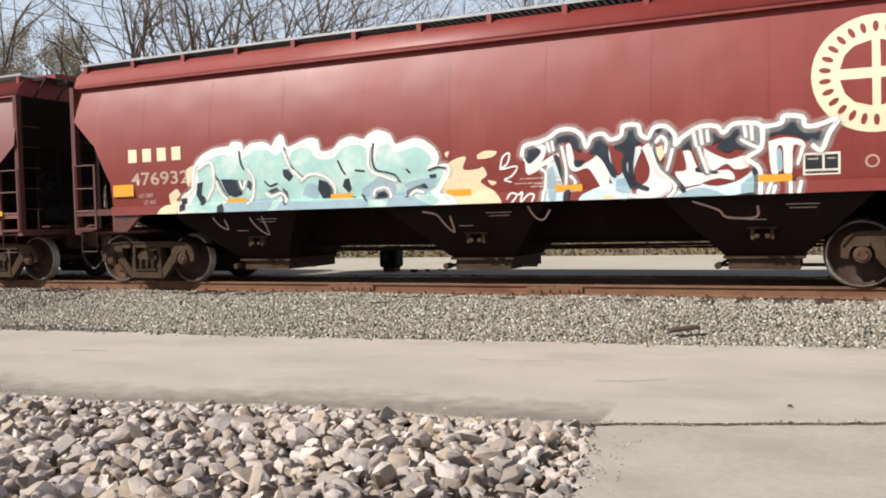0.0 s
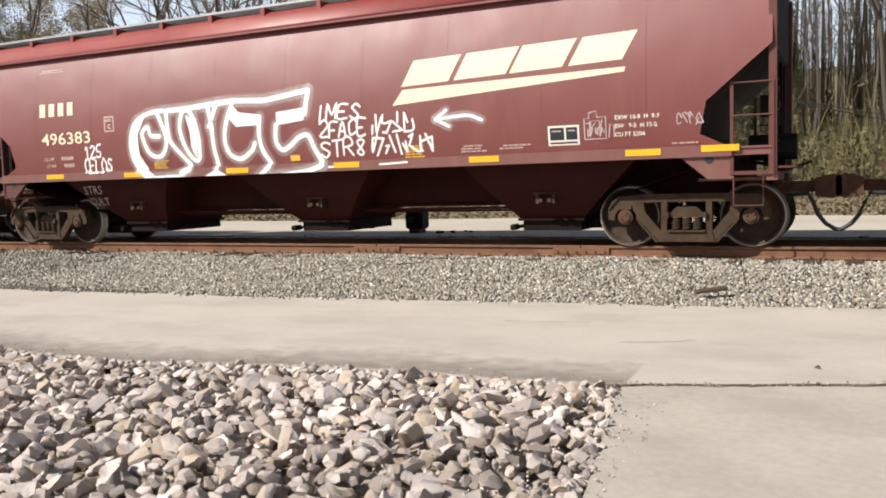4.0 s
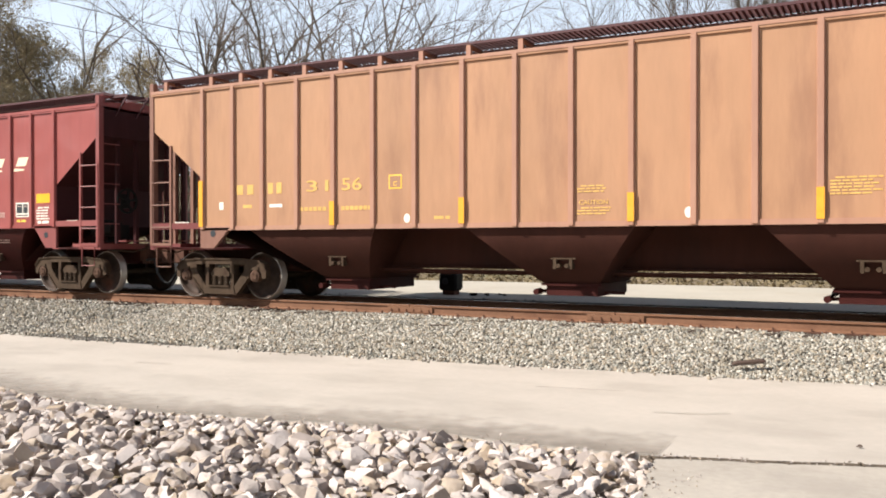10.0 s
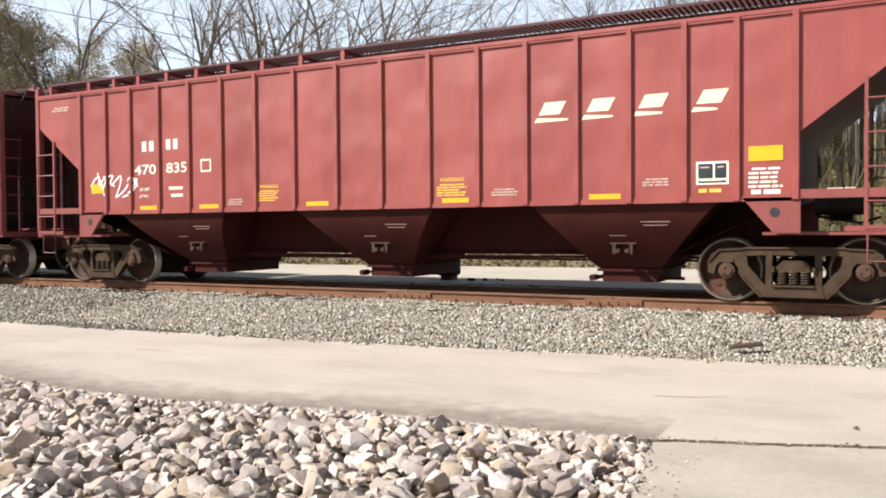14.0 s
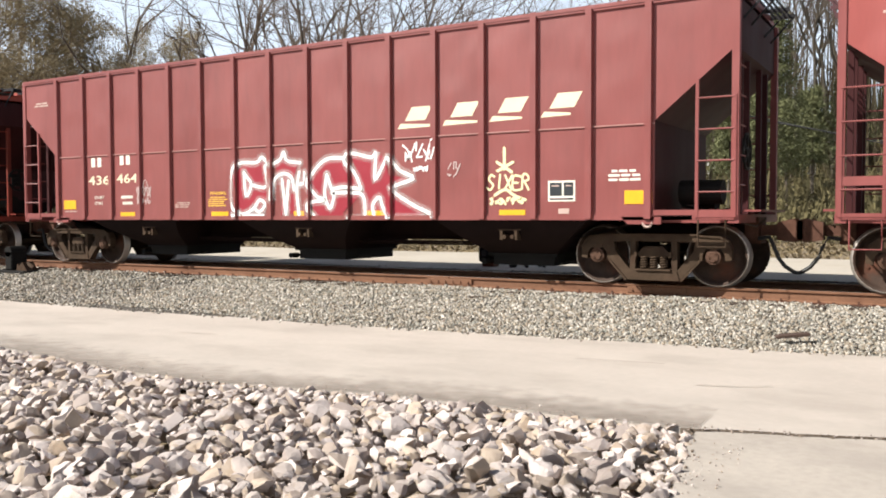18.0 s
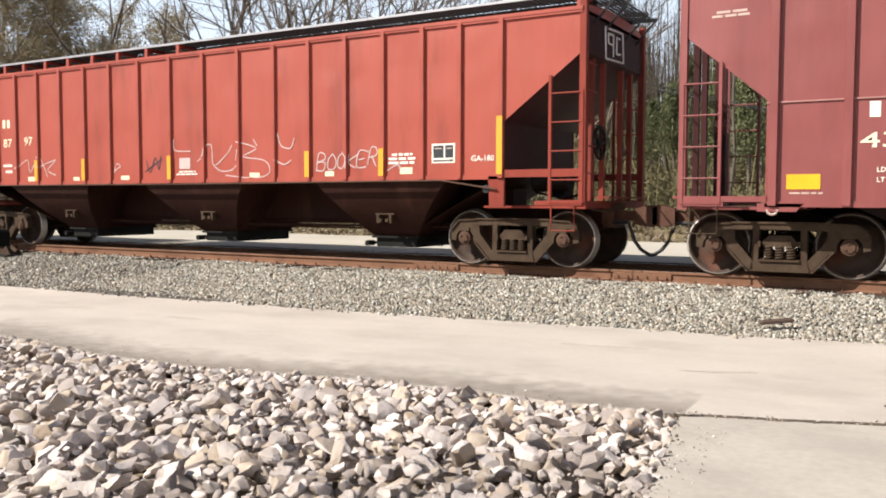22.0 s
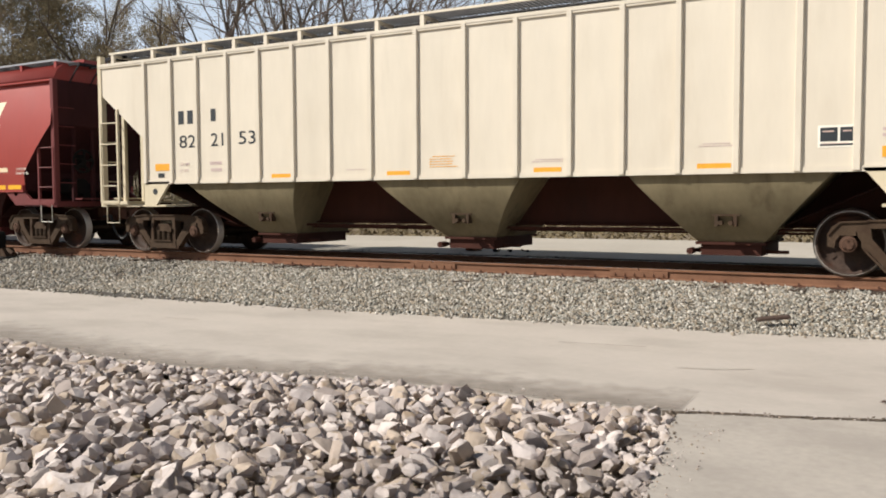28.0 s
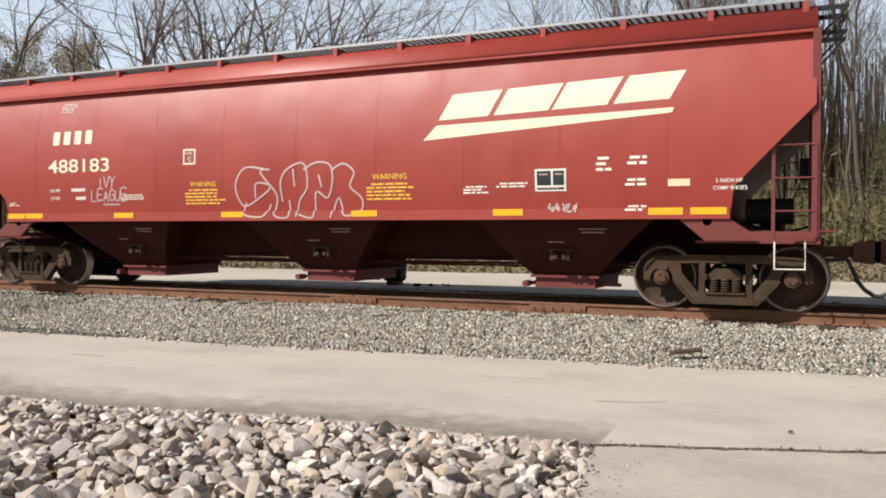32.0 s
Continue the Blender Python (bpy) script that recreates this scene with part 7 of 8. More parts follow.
on_side(C1, "graffiti_dark", rounded([[(4.57, 2.17), (4.78, 2.19), (4.89, 2.27), (5.06, 2.26), (5.13, 2.14), (5.3, 2.1), (5.42, 2.16), (5.34, 1.96), (5.27, 1.88), (5.19, 1.93), (5.09, 1.99), (4.96, 2.06), (4.75, 2.09), (4.61, 2.04)],
    [(1.97, 1.88), (2.14, 1.87), (2.08, 1.79), (2, 1.79)],
    [(3.7, 1.7), (3.99, 1.63), (3.93, 1.6), (3.7, 1.64)],
    [(4.2, 1.3), (4.46, 1.33), (4.48, 1.24), (4.2, 1.24)]]), "spray_dark", 0.009, True)
spray(C1, "graffiti_line", [[(3.4, 1.97), (3.34, 2.16), (3.24, 2.25), (3.14, 2.13), (3.12, 1.98), (3.19, 1.78), (3.3, 1.63), (3.46, 1.49), (3.53, 1.39)],
    [(2.74, 1.92), (2.71, 1.72), (2.81, 1.47)],
    [(1.71, 1.95), (1.77, 1.76), (1.84, 1.51)],
    [(2.84, 2.02), (2.8, 1.72), (2.85, 1.51), (3.03, 1.43)],
    [(4.46, 1.64), (4.49, 1.48), (4.48, 1.29)],
    [(3.71, 1.94), (3.79, 1.75), (3.84, 1.62)],
    [(1.88, 1.47), (1.85, 1.3)]], "spray_dark", 0.07, 0.011)
spray(C1, "graffiti_outline", [[(1.19, 2), (1.24, 2.14), (1.46, 2.18), (1.61, 2.23), (1.77, 2.33), (1.98, 2.33), (2.12, 2.22), (2.17, 2.06), (2.26, 2.21), (2.42, 2.24), (2.53, 2.15), (2.68, 2.2), (2.72, 2.33), (2.92, 2.33), (2.96, 2.2), (3.06, 2.14), (3.14, 2.27), (3.3, 2.29), (3.43, 2.16), (3.43, 2.02), (3.54, 2.13), (3.77, 2.25), (3.99, 2.24), (4.07, 2.15), (4.21, 2.26), (4.5, 2.25)],
    [(4.5, 2.25), (4.59, 2.2), (4.8, 2.23), (4.84, 2.32), (5.06, 2.29), (5.09, 2.18), (5.23, 2.17), (5.48, 2.24), (5.38, 2.07), (5.29, 1.85), (5.19, 1.91)],
    [(4.57, 2.2), (4.55, 1.92), (4.37, 1.79), (4.53, 1.63), (4.53, 1.24)]], "spray_white", 0.06, 0.0125)
spray(C1, "graffiti_line", [[(3.17, 2.08), (3.24, 2.15), (3.31, 2.07), (3.29, 1.93)],
    [(3.39, 1.96), (3.35, 1.81), (3.31, 1.69)],
    [(3.74, 1.97), (3.81, 1.75), (3.85, 1.63)],
    [(4.3, 2.04), (4.43, 1.96), (4.53, 1.92)],
    [(3.68, 2.18), (3.71, 2)],
    [(3.77, 2.2), (3.79, 2.02)],
    [(3.86, 2.19), (3.87, 2.05)],
    [(4.34, 2.21), (4.36, 2.08)],
    [(4.43, 2.21), (4.44, 2.04)],
    [(1.59, 2.15), (1.62, 2.04)],
    [(1.66, 2.17), (1.68, 2.05)],
    [(1.92, 1.66), (1.99, 1.57), (1.94, 1.49), (2.01, 1.51)],
    [(1.81, 2.08), (1.86, 1.76), (1.84, 1.51)],
    [(3.09, 2), (3.19, 1.7), (3.42, 1.45), (3.3, 1.28)],
    [(2.79, 1.35), (3.06, 1.3), (3.26, 1.38)],
    [(1.48, 1.78), (1.55, 1.69), (1.49, 1.32)],
    [(5.06, 1.89), (5, 1.69)],
    [(4.72, 1.4), (4.69, 1.29)],
    [(4.91, 1.45), (4.91, 1.3)],
    [(5.04, 1.45), (5.01, 1.31)],
    [(4.67, 1.44), (4.62, 1.31)]], "spray_white", 0.044, 0.0145)
spray(C1, "graffiti_outline", [[(0.83, 1.81), (0.88, 1.99), (0.99, 2.04), (0.95, 1.89), (0.85, 1.81), (1.1, 1.84), (1.01, 1.7), (0.89, 1.65), (0.99, 1.61)],
    [(0.93, 1.36), (1, 1.44), (1.09, 1.41), (1, 1.29), (0.95, 1.27)],
    [(1.12, 1.41), (1.18, 1.45), (1.15, 1.3), (1.27, 1.41), (1.36, 1.4), (1.31, 1.28)]], "spray_white", 0.028, 0.006)
fine_lines(C1, 1.05, 1.85, 1.66, 2, "dim_white", 0.02, 0.05)
reflectors(C1, [(-4.3, 1.43), (-2.17, 1.44), (-0.07, 1.43), (1.68, 1.43), (4.51, 1.46)], "orange", 0.10, 0.42)
data_panel(C1, 5.06, 5.51, 1.53, 1.82)
disc = on_side(C1, "round_emblem", [oval(5.93, 2.80, 0.76, 0.76, 40)], "cream_mark", 0.004, label="round cream emblem with a quartered centre")
for _k in range(4):
    _a0 = math.pi / 2 * _k
    on_side(C1, "emblem_quarter", [[(5.93 + _ox * (1 if _k in (0, 3) else -1), 2.80 + _oz * (1 if _k < 2 else -1)) for _ox, _oz in ((0.05, 0.07), (0.42, 0.07), (0.36, 0.25), (0.25, 0.36), (0.05, 0.42))]], "brown", 0.008, parent=disc)
for _k in range(26):
    _a = 2 * math.pi * (_k + 0.5) / 26
    on_side(C1, "emblem_mark", [oval(5.93 + 0.60 * math.cos(_a), 2.80 + 0.60 * math.sin(_a), 0.075, 0.035, 8, _a)], "brown", 0.008, parent=disc)
on_side(C1, "small_roundel", [oval(5.88, 1.68, 0.085, 0.085, 16)], "dim_white", 0.004)
on_side(C1, "small_roundel", [oval(5.88, 1.68, 0.06, 0.06, 16)], "brown", 0.007)
fine_lines(C1, 1.30, 1.9, 1.58, 2, "dim_white")
on_bay(C1, "overspray", "dim_white", [[(-4.93, 1.2), (-4.81, 1.06), (-4.64, 0.99), (-4.68, 1.16)], [(-4.11, 1.18), (-3.98, 1.0), (-3.77, 0.88), (-3.85, 1.2)], [(-0.66, 1.2), (-0.43, 1.15), (-0.31, 1.0), (-0.16, 0.86), (-0.19, 1.11)], [(1.14, 1.23), (1.24, 1.07), (1.37, 1.03), (1.48, 1.17)], [(3.61, 1.23), (3.94, 1.11), (4.06, 1.0), (4.44, 0.99), (4.47, 1.14)]], 0.03)
bars(C2, -6.07, -5.02, 2.60, 2.86, 4, "cream_mark", 0.4)
numerals(C2, "496383", -6.05, -4.68, 2.03, 2.27, "cream_mark")
words(C2, "LD LMT", -6.05, 1.72, 0.09, "dim_white")
words(C2, "LT WT", -6.0, 1.58, 0.09, "dim_white")
bars(C2, -5.55, -5.2, 1.72, 1.79, 5, "dim_white")
bars(C2, -5.5, -5.2, 1.58, 1.65, 5, "dim_white")
on_side(C2, "square_mark", [rect(-4.28, -4.02, 2.22, 2.52)], "dim_white")
on_side(C2, "square_mark", [rect(-4.25, -4.05, 2.25, 2.49)], "brown_dark", 0.007)
words(C2, "C", -4.18, 2.28, 0.12, "white")
words(C2, "PLATE", -4.24, 2.42, 0.055, "white")
fine_lines(C2, -6.15, -5.35, 3.55, 2, "dim_white")
on_side(C2, "emblem_block", emblem(2.30, 6.0, 2.60, 0.13, 0.40), "cream_mark", label="large cream slanted emblem block")
on_side(C2, "emblem_stripe", [[(2.13, 2.31), (2.32, 2.55), (5.92, 2.62), (5.9, 2.55)]], "cream_mark")
spray(C2, "graffiti_outline", [[(-2.62, 2.54), (-3.11, 2.51), (-3.46, 2.35), (-3.61, 2.04), (-3.61, 1.7), (-3.44, 1.43), (-3.17, 1.28)],
    [(-2.9, 2.49), (-2.78, 2.24), (-2.72, 1.98), (-2.79, 1.79), (-2.94, 1.69), (-3.16, 1.76), (-3.28, 2), (-3.3, 2.16), (-3.15, 2.26), (-3.1, 2.1), (-2.88, 2.07)],
    [(-2.68, 2.52), (-2.66, 2.13), (-2.58, 1.91), (-2.28, 1.6), (-2.2, 1.5), (-2.4, 1.38)],
    [(-2.3, 2.49), (-2.37, 2.22), (-2.3, 1.9), (-2.13, 1.63), (-1.98, 1.62), (-1.94, 1.94), (-2.01, 2.3), (-2.16, 2.51), (-2.3, 2.49)],
    [(-1.7, 2.56), (-1.62, 2.23), (-1.61, 1.82), (-1.56, 1.51), (-1.58, 1.39)]], "spray_white", 0.085, 0.006, "white outline graffiti letters", True)
spray(C2, "graffiti_outline", [[(-1.13, 2.56), (-1.27, 2.26), (-1.34, 1.96), (-1.27, 1.69), (-1.03, 1.58), (-0.77, 1.71), (-0.68, 1.84)],
    [(-0.53, 2.29), (-0.57, 1.97), (-0.52, 1.7), (-0.38, 1.47), (-0.48, 1.36), (-0.64, 1.24)],
    [(-0.19, 2.13), (-0.22, 1.86), (-0.1, 1.7), (0.09, 1.77), (0.27, 1.9), (0.46, 1.92), (0.56, 1.71), (0.72, 1.41)],
    [(0.72, 1.41), (0.43, 1.32), (-0.12, 1.26), (-0.64, 1.23)],
    [(-1.48, 2.61), (-1.58, 2.38), (-1.68, 2.18)]], "spray_white", 0.085, 0.006, "white outline graffiti letters", True)
spray(C2, "graffiti_outline", [[(-2.66, 2.53), (-2.21, 2.54), (-1.65, 2.58), (-1.13, 2.61), (-0.41, 2.57), (0.48, 2.68)],
    [(0.5, 2.68), (0.42, 2.29)],
    [(-3.17, 1.28), (-2.46, 1.3), (-2.22, 1.43)]], "spray_white", 0.09, 0.006, "", False)
on_side(C2, "graffiti_outline", [[(-1.14, 2.54), (-0.99, 2.4), (-0.52, 2.33), (-0.51, 2.15), (-1.06, 2.15), (-1.2, 2.29)],
    [(-0.18, 2.35), (0.44, 2.4), (0.39, 2.18), (-0.17, 2.13)],
    [(-1.95, 1.26), (-1.57, 1.41), (-1.27, 1.26)],
    [(-3.65, 2.07), (-3.46, 2.33), (-3.22, 2.45), (-3.42, 2.12), (-3.42, 1.74), (-3.24, 1.47), (-3.06, 1.33), (-3.31, 1.3), (-3.55, 1.5)],
    [(-2.22, 2.42), (-2.06, 2.36), (-1.96, 1.94), (-2.03, 1.63), (-2.13, 1.82), (-2.13, 2.1)]], "spray_white", 0.0095, True, "")
spray(C2, "tag", [*scrawl("IMES", 0.62, 2.16, 0.23, 0.24, 0.15, 1), *scrawl("2FACE", 0.70, 1.87, 0.185, 0.24, 0.1, 2), *scrawl("STR8", 0.68, 1.55, 0.23, 0.25, 0.1, 3)], "spray_white", 0.038, 0.006, "white scrawled tags")
spray(C2, "tag", [*scribble(1.72, 2.50, 1.90, 0.28, 4, 7), *scribble(1.70, 2.82, 1.57, 0.26, 5, 8)], "spray_white", 0.038, 0.0065)
spray(C2, "tag", [*scrawl("125", -4.88, 1.74, 0.155, 0.24, 0.1, 4), *scrawl("CELOS", -4.94, 1.46, 0.155, 0.24, 0.1, 5)], "spray_white", 0.038, 0.006)
on_bay(C2, "tag", "spray_grey", text="STRS", x=-5.42, z=1.02, size=0.24)
on_bay(C2, "tag", "spray_grey", text="CULT", x=-5.36, z=0.79, size=0.22)
spray(C2, "tag", [[(0.85, 1.37), (1.05, 1.38)], [(1.85, 1.38), (2.35, 1.40)]], "spray_white", 0.03, 0.006)
spray(C2, "arrow", [[(2.89, 2.05), (3.17, 2.07), (3.46, 2.08), (3.68, 2)],
    [(2.89, 2.05), (3.08, 2.18)],
    [(2.89, 2.05), (3.12, 1.93)]], "spray_white", 0.05, 0.006, "", True)
data_panel(C2, 4.74, 5.22, 1.55, 1.84)
words(C2, "EXW 10-8  H  9-3", 5.75, 1.88, 0.085, "white")
words(C2, "EW   9-5  H 15-2", 5.75, 1.76, 0.085, "white")
words(C2, "CU FT 5204", 5.75, 1.64, 0.085, "white")
spray(C2, "sketch", [[(5.30, 1.62), (5.30, 1.92), (5.37, 1.92), (5.37, 2.0), (5.48, 2.02), (5.49, 1.93), (5.62, 1.93), (5.62, 1.62), (5.30, 1.62)], [(5.38, 1.66), (5.38, 1.88), (5.53, 1.88), (5.53, 1.66)], [(5.66, 1.64), (5.68, 1.82), (5.74, 1.80), (5.74, 1.64)], *scribble(5.32, 5.60, 1.68, 0.18, 4, 51)], "spray_grey", 0.018, 0.006, "", False)
spray(C2, "tag", [scribble(6.62, 7.0, 1.78, 0.13, 5, 12)], "spray_grey", 0.015, 0.006)
fine_lines(C2, 3.3, 3.75, 1.62, 3, "dim_white")
fine_lines(C2, 3.95, 4.5, 1.60, 2, "dim_white")
fine_lines(C2, 6.5, 7.0, 1.52, 1, "dim_white")
fine_lines(C2, -3.1, -2.7, 1.62, 4, "yellow_mark")
fine_lines(C2, 2.3, 2.7, 1.66, 5, "yellow_mark")
reflectors(C2, [(-6.0, 1.35), (-3.85, 1.33), (-1.35, 1.33), (0.95, 1.35), (3.45, 1.35), (5.90, 1.35), (6.95, 1.37)], "yellow", 0.09, 0.50)
on_side(C2, "paper_tag", [rect(0.05, 0.25, 1.50, 1.60)], "yellow_mark", 0.01)
bars(C3, -6.12, -5.62, 1.99, 2.17, 2, "faded_yellow", 0.4)
bars(C3, -5.38, -4.98, 1.99, 2.19, 2, "faded_yellow", 0.4)
numerals(C3, "31", -4.50, -4.02, 2.0, 2.2, "faded_yellow")
numerals(C3, "56", -3.74, -3.32, 2.0, 2.22, "faded_yellow")
on_side(C3, "square_mark", [rect(-2.78, -2.52, 2.0, 2.24)], "yellow_mark")
on_side(C3, "square_mark", [rect(-2.755, -2.545, 2.025, 2.215)], "tan", 0.007)
words(C3, "C", -2.69, 2.05, 0.11, "yellow_mark")
data_panel(C3, 4.78, 5.38, 1.61, 1.97)
fine_lines(C3, 0.55, 1.1, 1.95, 3, "faded_yellow")
words(C3, "CAUTION", 0.58, 1.66, 0.10, "faded_yellow")
fine_lines(C3, 0.55, 1.15, 1.62, 3, "faded_yellow")
fine_lines(C3, -6.0, -5.7, 1.80, 1, "faded_yellow", 0.06)
fine_lines(C3, -5.38, -5.0, 1.80, 1, "white", 0.06)
bars(C3, -4.65, -4.05, 1.66, 1.73, 6, "faded_yellow")
bars(C3, -3.75, -3.1, 1.66, 1.73, 7, "faded_yellow")
fine_lines(C3, 4.02, 4.65, 1.95, 6, "faded_yellow")
fine_lines(C3, -1.95, -1.5, 1.53, 1, "faded_yellow", 0.05)
on_side(C3, "paper_tag", [rect(-6.55, -6.45, 1.72, 1.86), oval(-2.42, 1.50, 0.06, 0.08, 8), oval(2.2, 1.52, 0.06, 0.08, 8), rect(5.72, 5.88, 1.62, 1.75), rect(6.5, 6.75, 1.40, 1.46)], "white", 0.006)
on_side(C3, "bare_patch", [rect(6.66, 6.90, 1.42, 4.0), rect(5.68, 6.18, 1.42, 1.60), rect(6.28, 6.66, 1.42, 1.62)], "tan_red", 0.004, label="patch where old red paint shows")
on_side(C3, "bare_patch", [rect(7.03, 7.17, 2.5, 4.0)], "tan_red", 0.005)
reflectors(C3, [(-7.03, 1.40), (6.91, 1.40)], "orange", 0.88, 0.10, True)
reflectors(C3, [(-3.97, 1.40), (-1.43, 1.40), (1.33, 1.40), (3.86, 1.40)], "orange", 0.42, 0.10, True)
fine_lines(C3, 7.35, 7.75, 1.50, 2, "white")
fine_lines(C3, -7.75, -7.3, 1.50, 2, "white")
bars(C4, -5.18, -4.78, 2.66, 2.86, 2, "white", 0.4)
bars(C4, -4.52, -4.14, 2.67, 2.87, 2, "white", 0.4)
numerals(C4, "470", -5.40, -4.80, 2.20, 2.40, "white")
numerals(C4, "835", -4.52, -3.98, 2.21, 2.41, "white")
words(C4, "LD LMT", -5.26, 1.88, 0.085, "white")
words(C4, "LT WT", -5.26, 1.74, 0.085, "white")
bars(C4, -4.46, -4.08, 1.88, 1.94, 6, "white")
bars(C4, -4.40, -4.08, 1.74, 1.80, 5, "white")
for _k, _x in enumerate((3.30, 4.06, 4.84, 5.66)):
    on_side(C4, "emblem", [rect(_x, _x + 0.34, 2.80, 2.99, 0.55), [(_x - 0.07, 2.69), (_x + 0.46 - 0.06 * _k, 2.70), (_x + 0.48 - 0.06 * _k, 2.73), (_x - 0.03, 2.76)]], "cream_mark")
data_panel(C4, 5.66, 6.10, 1.67, 1.99)
reflectors(C4, [(6.36, 1.97)], "yellow", 0.20, 0.44)
fine_lines(C4, 6.36, 6.82, 1.88, 5, "white", 0.03, 0.03)
fine_lines(C4, 6.34, 6.9, 1.58, 1, "white", 0.06)
fine_lines(C4, 5.65, 6.1, 1.61, 1, "yellow_mark", 0.05)
words(C4, "WARNING", -2.18, 1.84, 0.09, "yellow_mark")
fine_lines(C4, -2.22, -1.72, 1.80, 5, "yellow_mark")
words(C4, "WARNING", 1.58, 1.84, 0.09, "yellow_mark")
fine_lines(C4, 1.52, 2.1, 1.80, 5, "yellow_mark")
fine_lines(C4, -2.95, -2.55, 1.66, 3, "dim_white")
fine_lines(C4, 2.5, 3.0, 1.70, 3, "dim_white")
fine_lines(C4, 4.9, 5.35, 1.78, 3, "dim_white")
on_side(C4, "square_mark", [rect(-3.62, -3.36, 2.20, 2.44)], "white")
on_side(C4, "square_mark", [rect(-3.59, -3.39, 2.23, 2.41)], "red", 0.007)
fine_lines(C4, -7.85, -7.2, 3.72, 2, "dim_white", 0.035)
reflectors(C4, [(-5.25, 1.485), (-3.66, 1.485), (-1.12, 1.485), (1.62, 1.485), (4.1, 1.485)], "yellow", 0.09, 0.48)
reflectors(C4, [(-6.66, 1.86)], "yellow", 0.19, 0.48)
spray(C4, "tag", [[(-6.67, 2.02), (-6.55, 2.15), (-6.42, 2.19), (-6.46, 1.99), (-6.26, 2.18), (-6.18, 2.1), (-6.26, 1.94)],
    [(-6.22, 2.18), (-6.02, 2.21), (-6.1, 2.06), (-5.98, 2)],
    [(-6.02, 2.05), (-5.79, 2.2), (-5.83, 1.97), (-5.94, 1.77), (-5.67, 1.92), (-5.48, 2.15), (-5.33, 2.03), (-5.52, 1.84), (-5.74, 1.77)],
    [(-6.47, 2.27), (-6.34, 2.01), (-6.22, 1.82)],
    [(-5.45, 2.11), (-5.31, 1.98)],
    [(-5.33, 2.12), (-5.44, 1.96)]], "spray_white", 0.035, 0.006, "white scrawled tag", True)
fine_lines(C4, 7.3, 7.75, 1.58, 1, "white", 0.05)
bars(C5, -5.70, -5.28, 2.16, 2.36, 2, "white", 0.4)
bars(C5, -4.75, -4.35, 2.18, 2.38, 2, "white", 0.4)
numerals(C5, "436", -5.80, -5.10, 1.77, 1.97, "cream_mark")
numerals(C5, "464", -4.86, -4.20, 1.79, 1.99, "cream_mark")
words(C5, "LD LMT", -5.6, 1.46, 0.09, "white")
words(C5, "LT WT", -5.6, 1.33, 0.09, "white")
bars(C5, -4.72, -4.35, 1.46, 1.52, 6, "white")
bars(C5, -4.68, -4.35, 1.33, 1.39, 5, "white")
for _k, _x in enumerate((2.52, 3.42, 4.30, 5.20)):
    _z = 2.56 + 0.012 * _k
    on_side(C5, "emblem", [rect(_x + 0.09, _x + 0.50, _z + 0.13, _z + 0.36, 0.6), [(_x - 0.06, _z), (_x + 0.68 - 0.08 * _k, _z + 0.015), (_x + 0.68 - 0.08 * _k, _z + 0.05), (_x, _z + 0.09)]], "cream_mark")
on_side(C5, "graffiti_fill", [[(-0.52, 2.16), (-1.08, 2.13), (-1.39, 1.87), (-1.3, 1.5), (-1.37, 1.15), (-0.66, 1.11), (-0.5, 1.39), (-0.58, 1.77)],
    [(-0.36, 2.06), (-0.11, 2.17), (0.22, 2.02), (0.12, 1.75), (0.31, 1.15), (-0.2, 1.09), (-0.14, 1.67)],
    [(1.21, 2.14), (0.84, 2.12), (0.51, 1.85), (0.49, 1.47), (0.63, 1.06), (1.23, 1.05), (1.66, 1.45), (1.66, 1.8)],
    [(1.44, 2.2), (2.07, 2.14), (2.25, 2.07), (2.3, 1.78), (2.69, 1.7), (2.36, 1.55), (2.6, 1.35), (3.03, 1.06), (2.34, 1.05), (1.72, 1.06), (1.66, 1.71)]], "spray_red", 0.005, True, "")
spray(C5, "graffiti_outline", [[(-0.5, 2.05), (-0.66, 2.2), (-0.8, 2.1), (-1.28, 2.09), (-1.43, 1.79), (-1.44, 1.36), (-1.32, 1.17), (-1.14, 1.11), (-0.88, 1.23), (-0.73, 1.38), (-0.59, 1.3), (-0.73, 1.16), (-0.88, 1.23)],
    [(-0.59, 2.02), (-0.55, 1.64), (-0.93, 1.67)],
    [(-1.13, 1.92), (-1.08, 1.46), (-0.94, 1.68), (-1.06, 1.84), (-1.13, 1.92)],
    [(-0.38, 2.06), (-0.2, 2.14), (-0.11, 2.27), (-0.03, 2.11), (0.28, 2.06)],
    [(-0.41, 1.39), (-0.35, 1.75), (-0.15, 1.87), (0.07, 1.8), (0.13, 1.57)],
    [(-0.16, 1.76), (-0.07, 1.11)],
    [(0, 1.73), (-0.07, 1.11)],
    [(0.26, 1.89), (0.2, 1.57), (0.25, 1.09)],
    [(0.26, 1.66), (0.39, 1.7), (0.43, 1.87)]], "spray_white", 0.06, 0.008, "white outline graffiti letters filled with red", True)
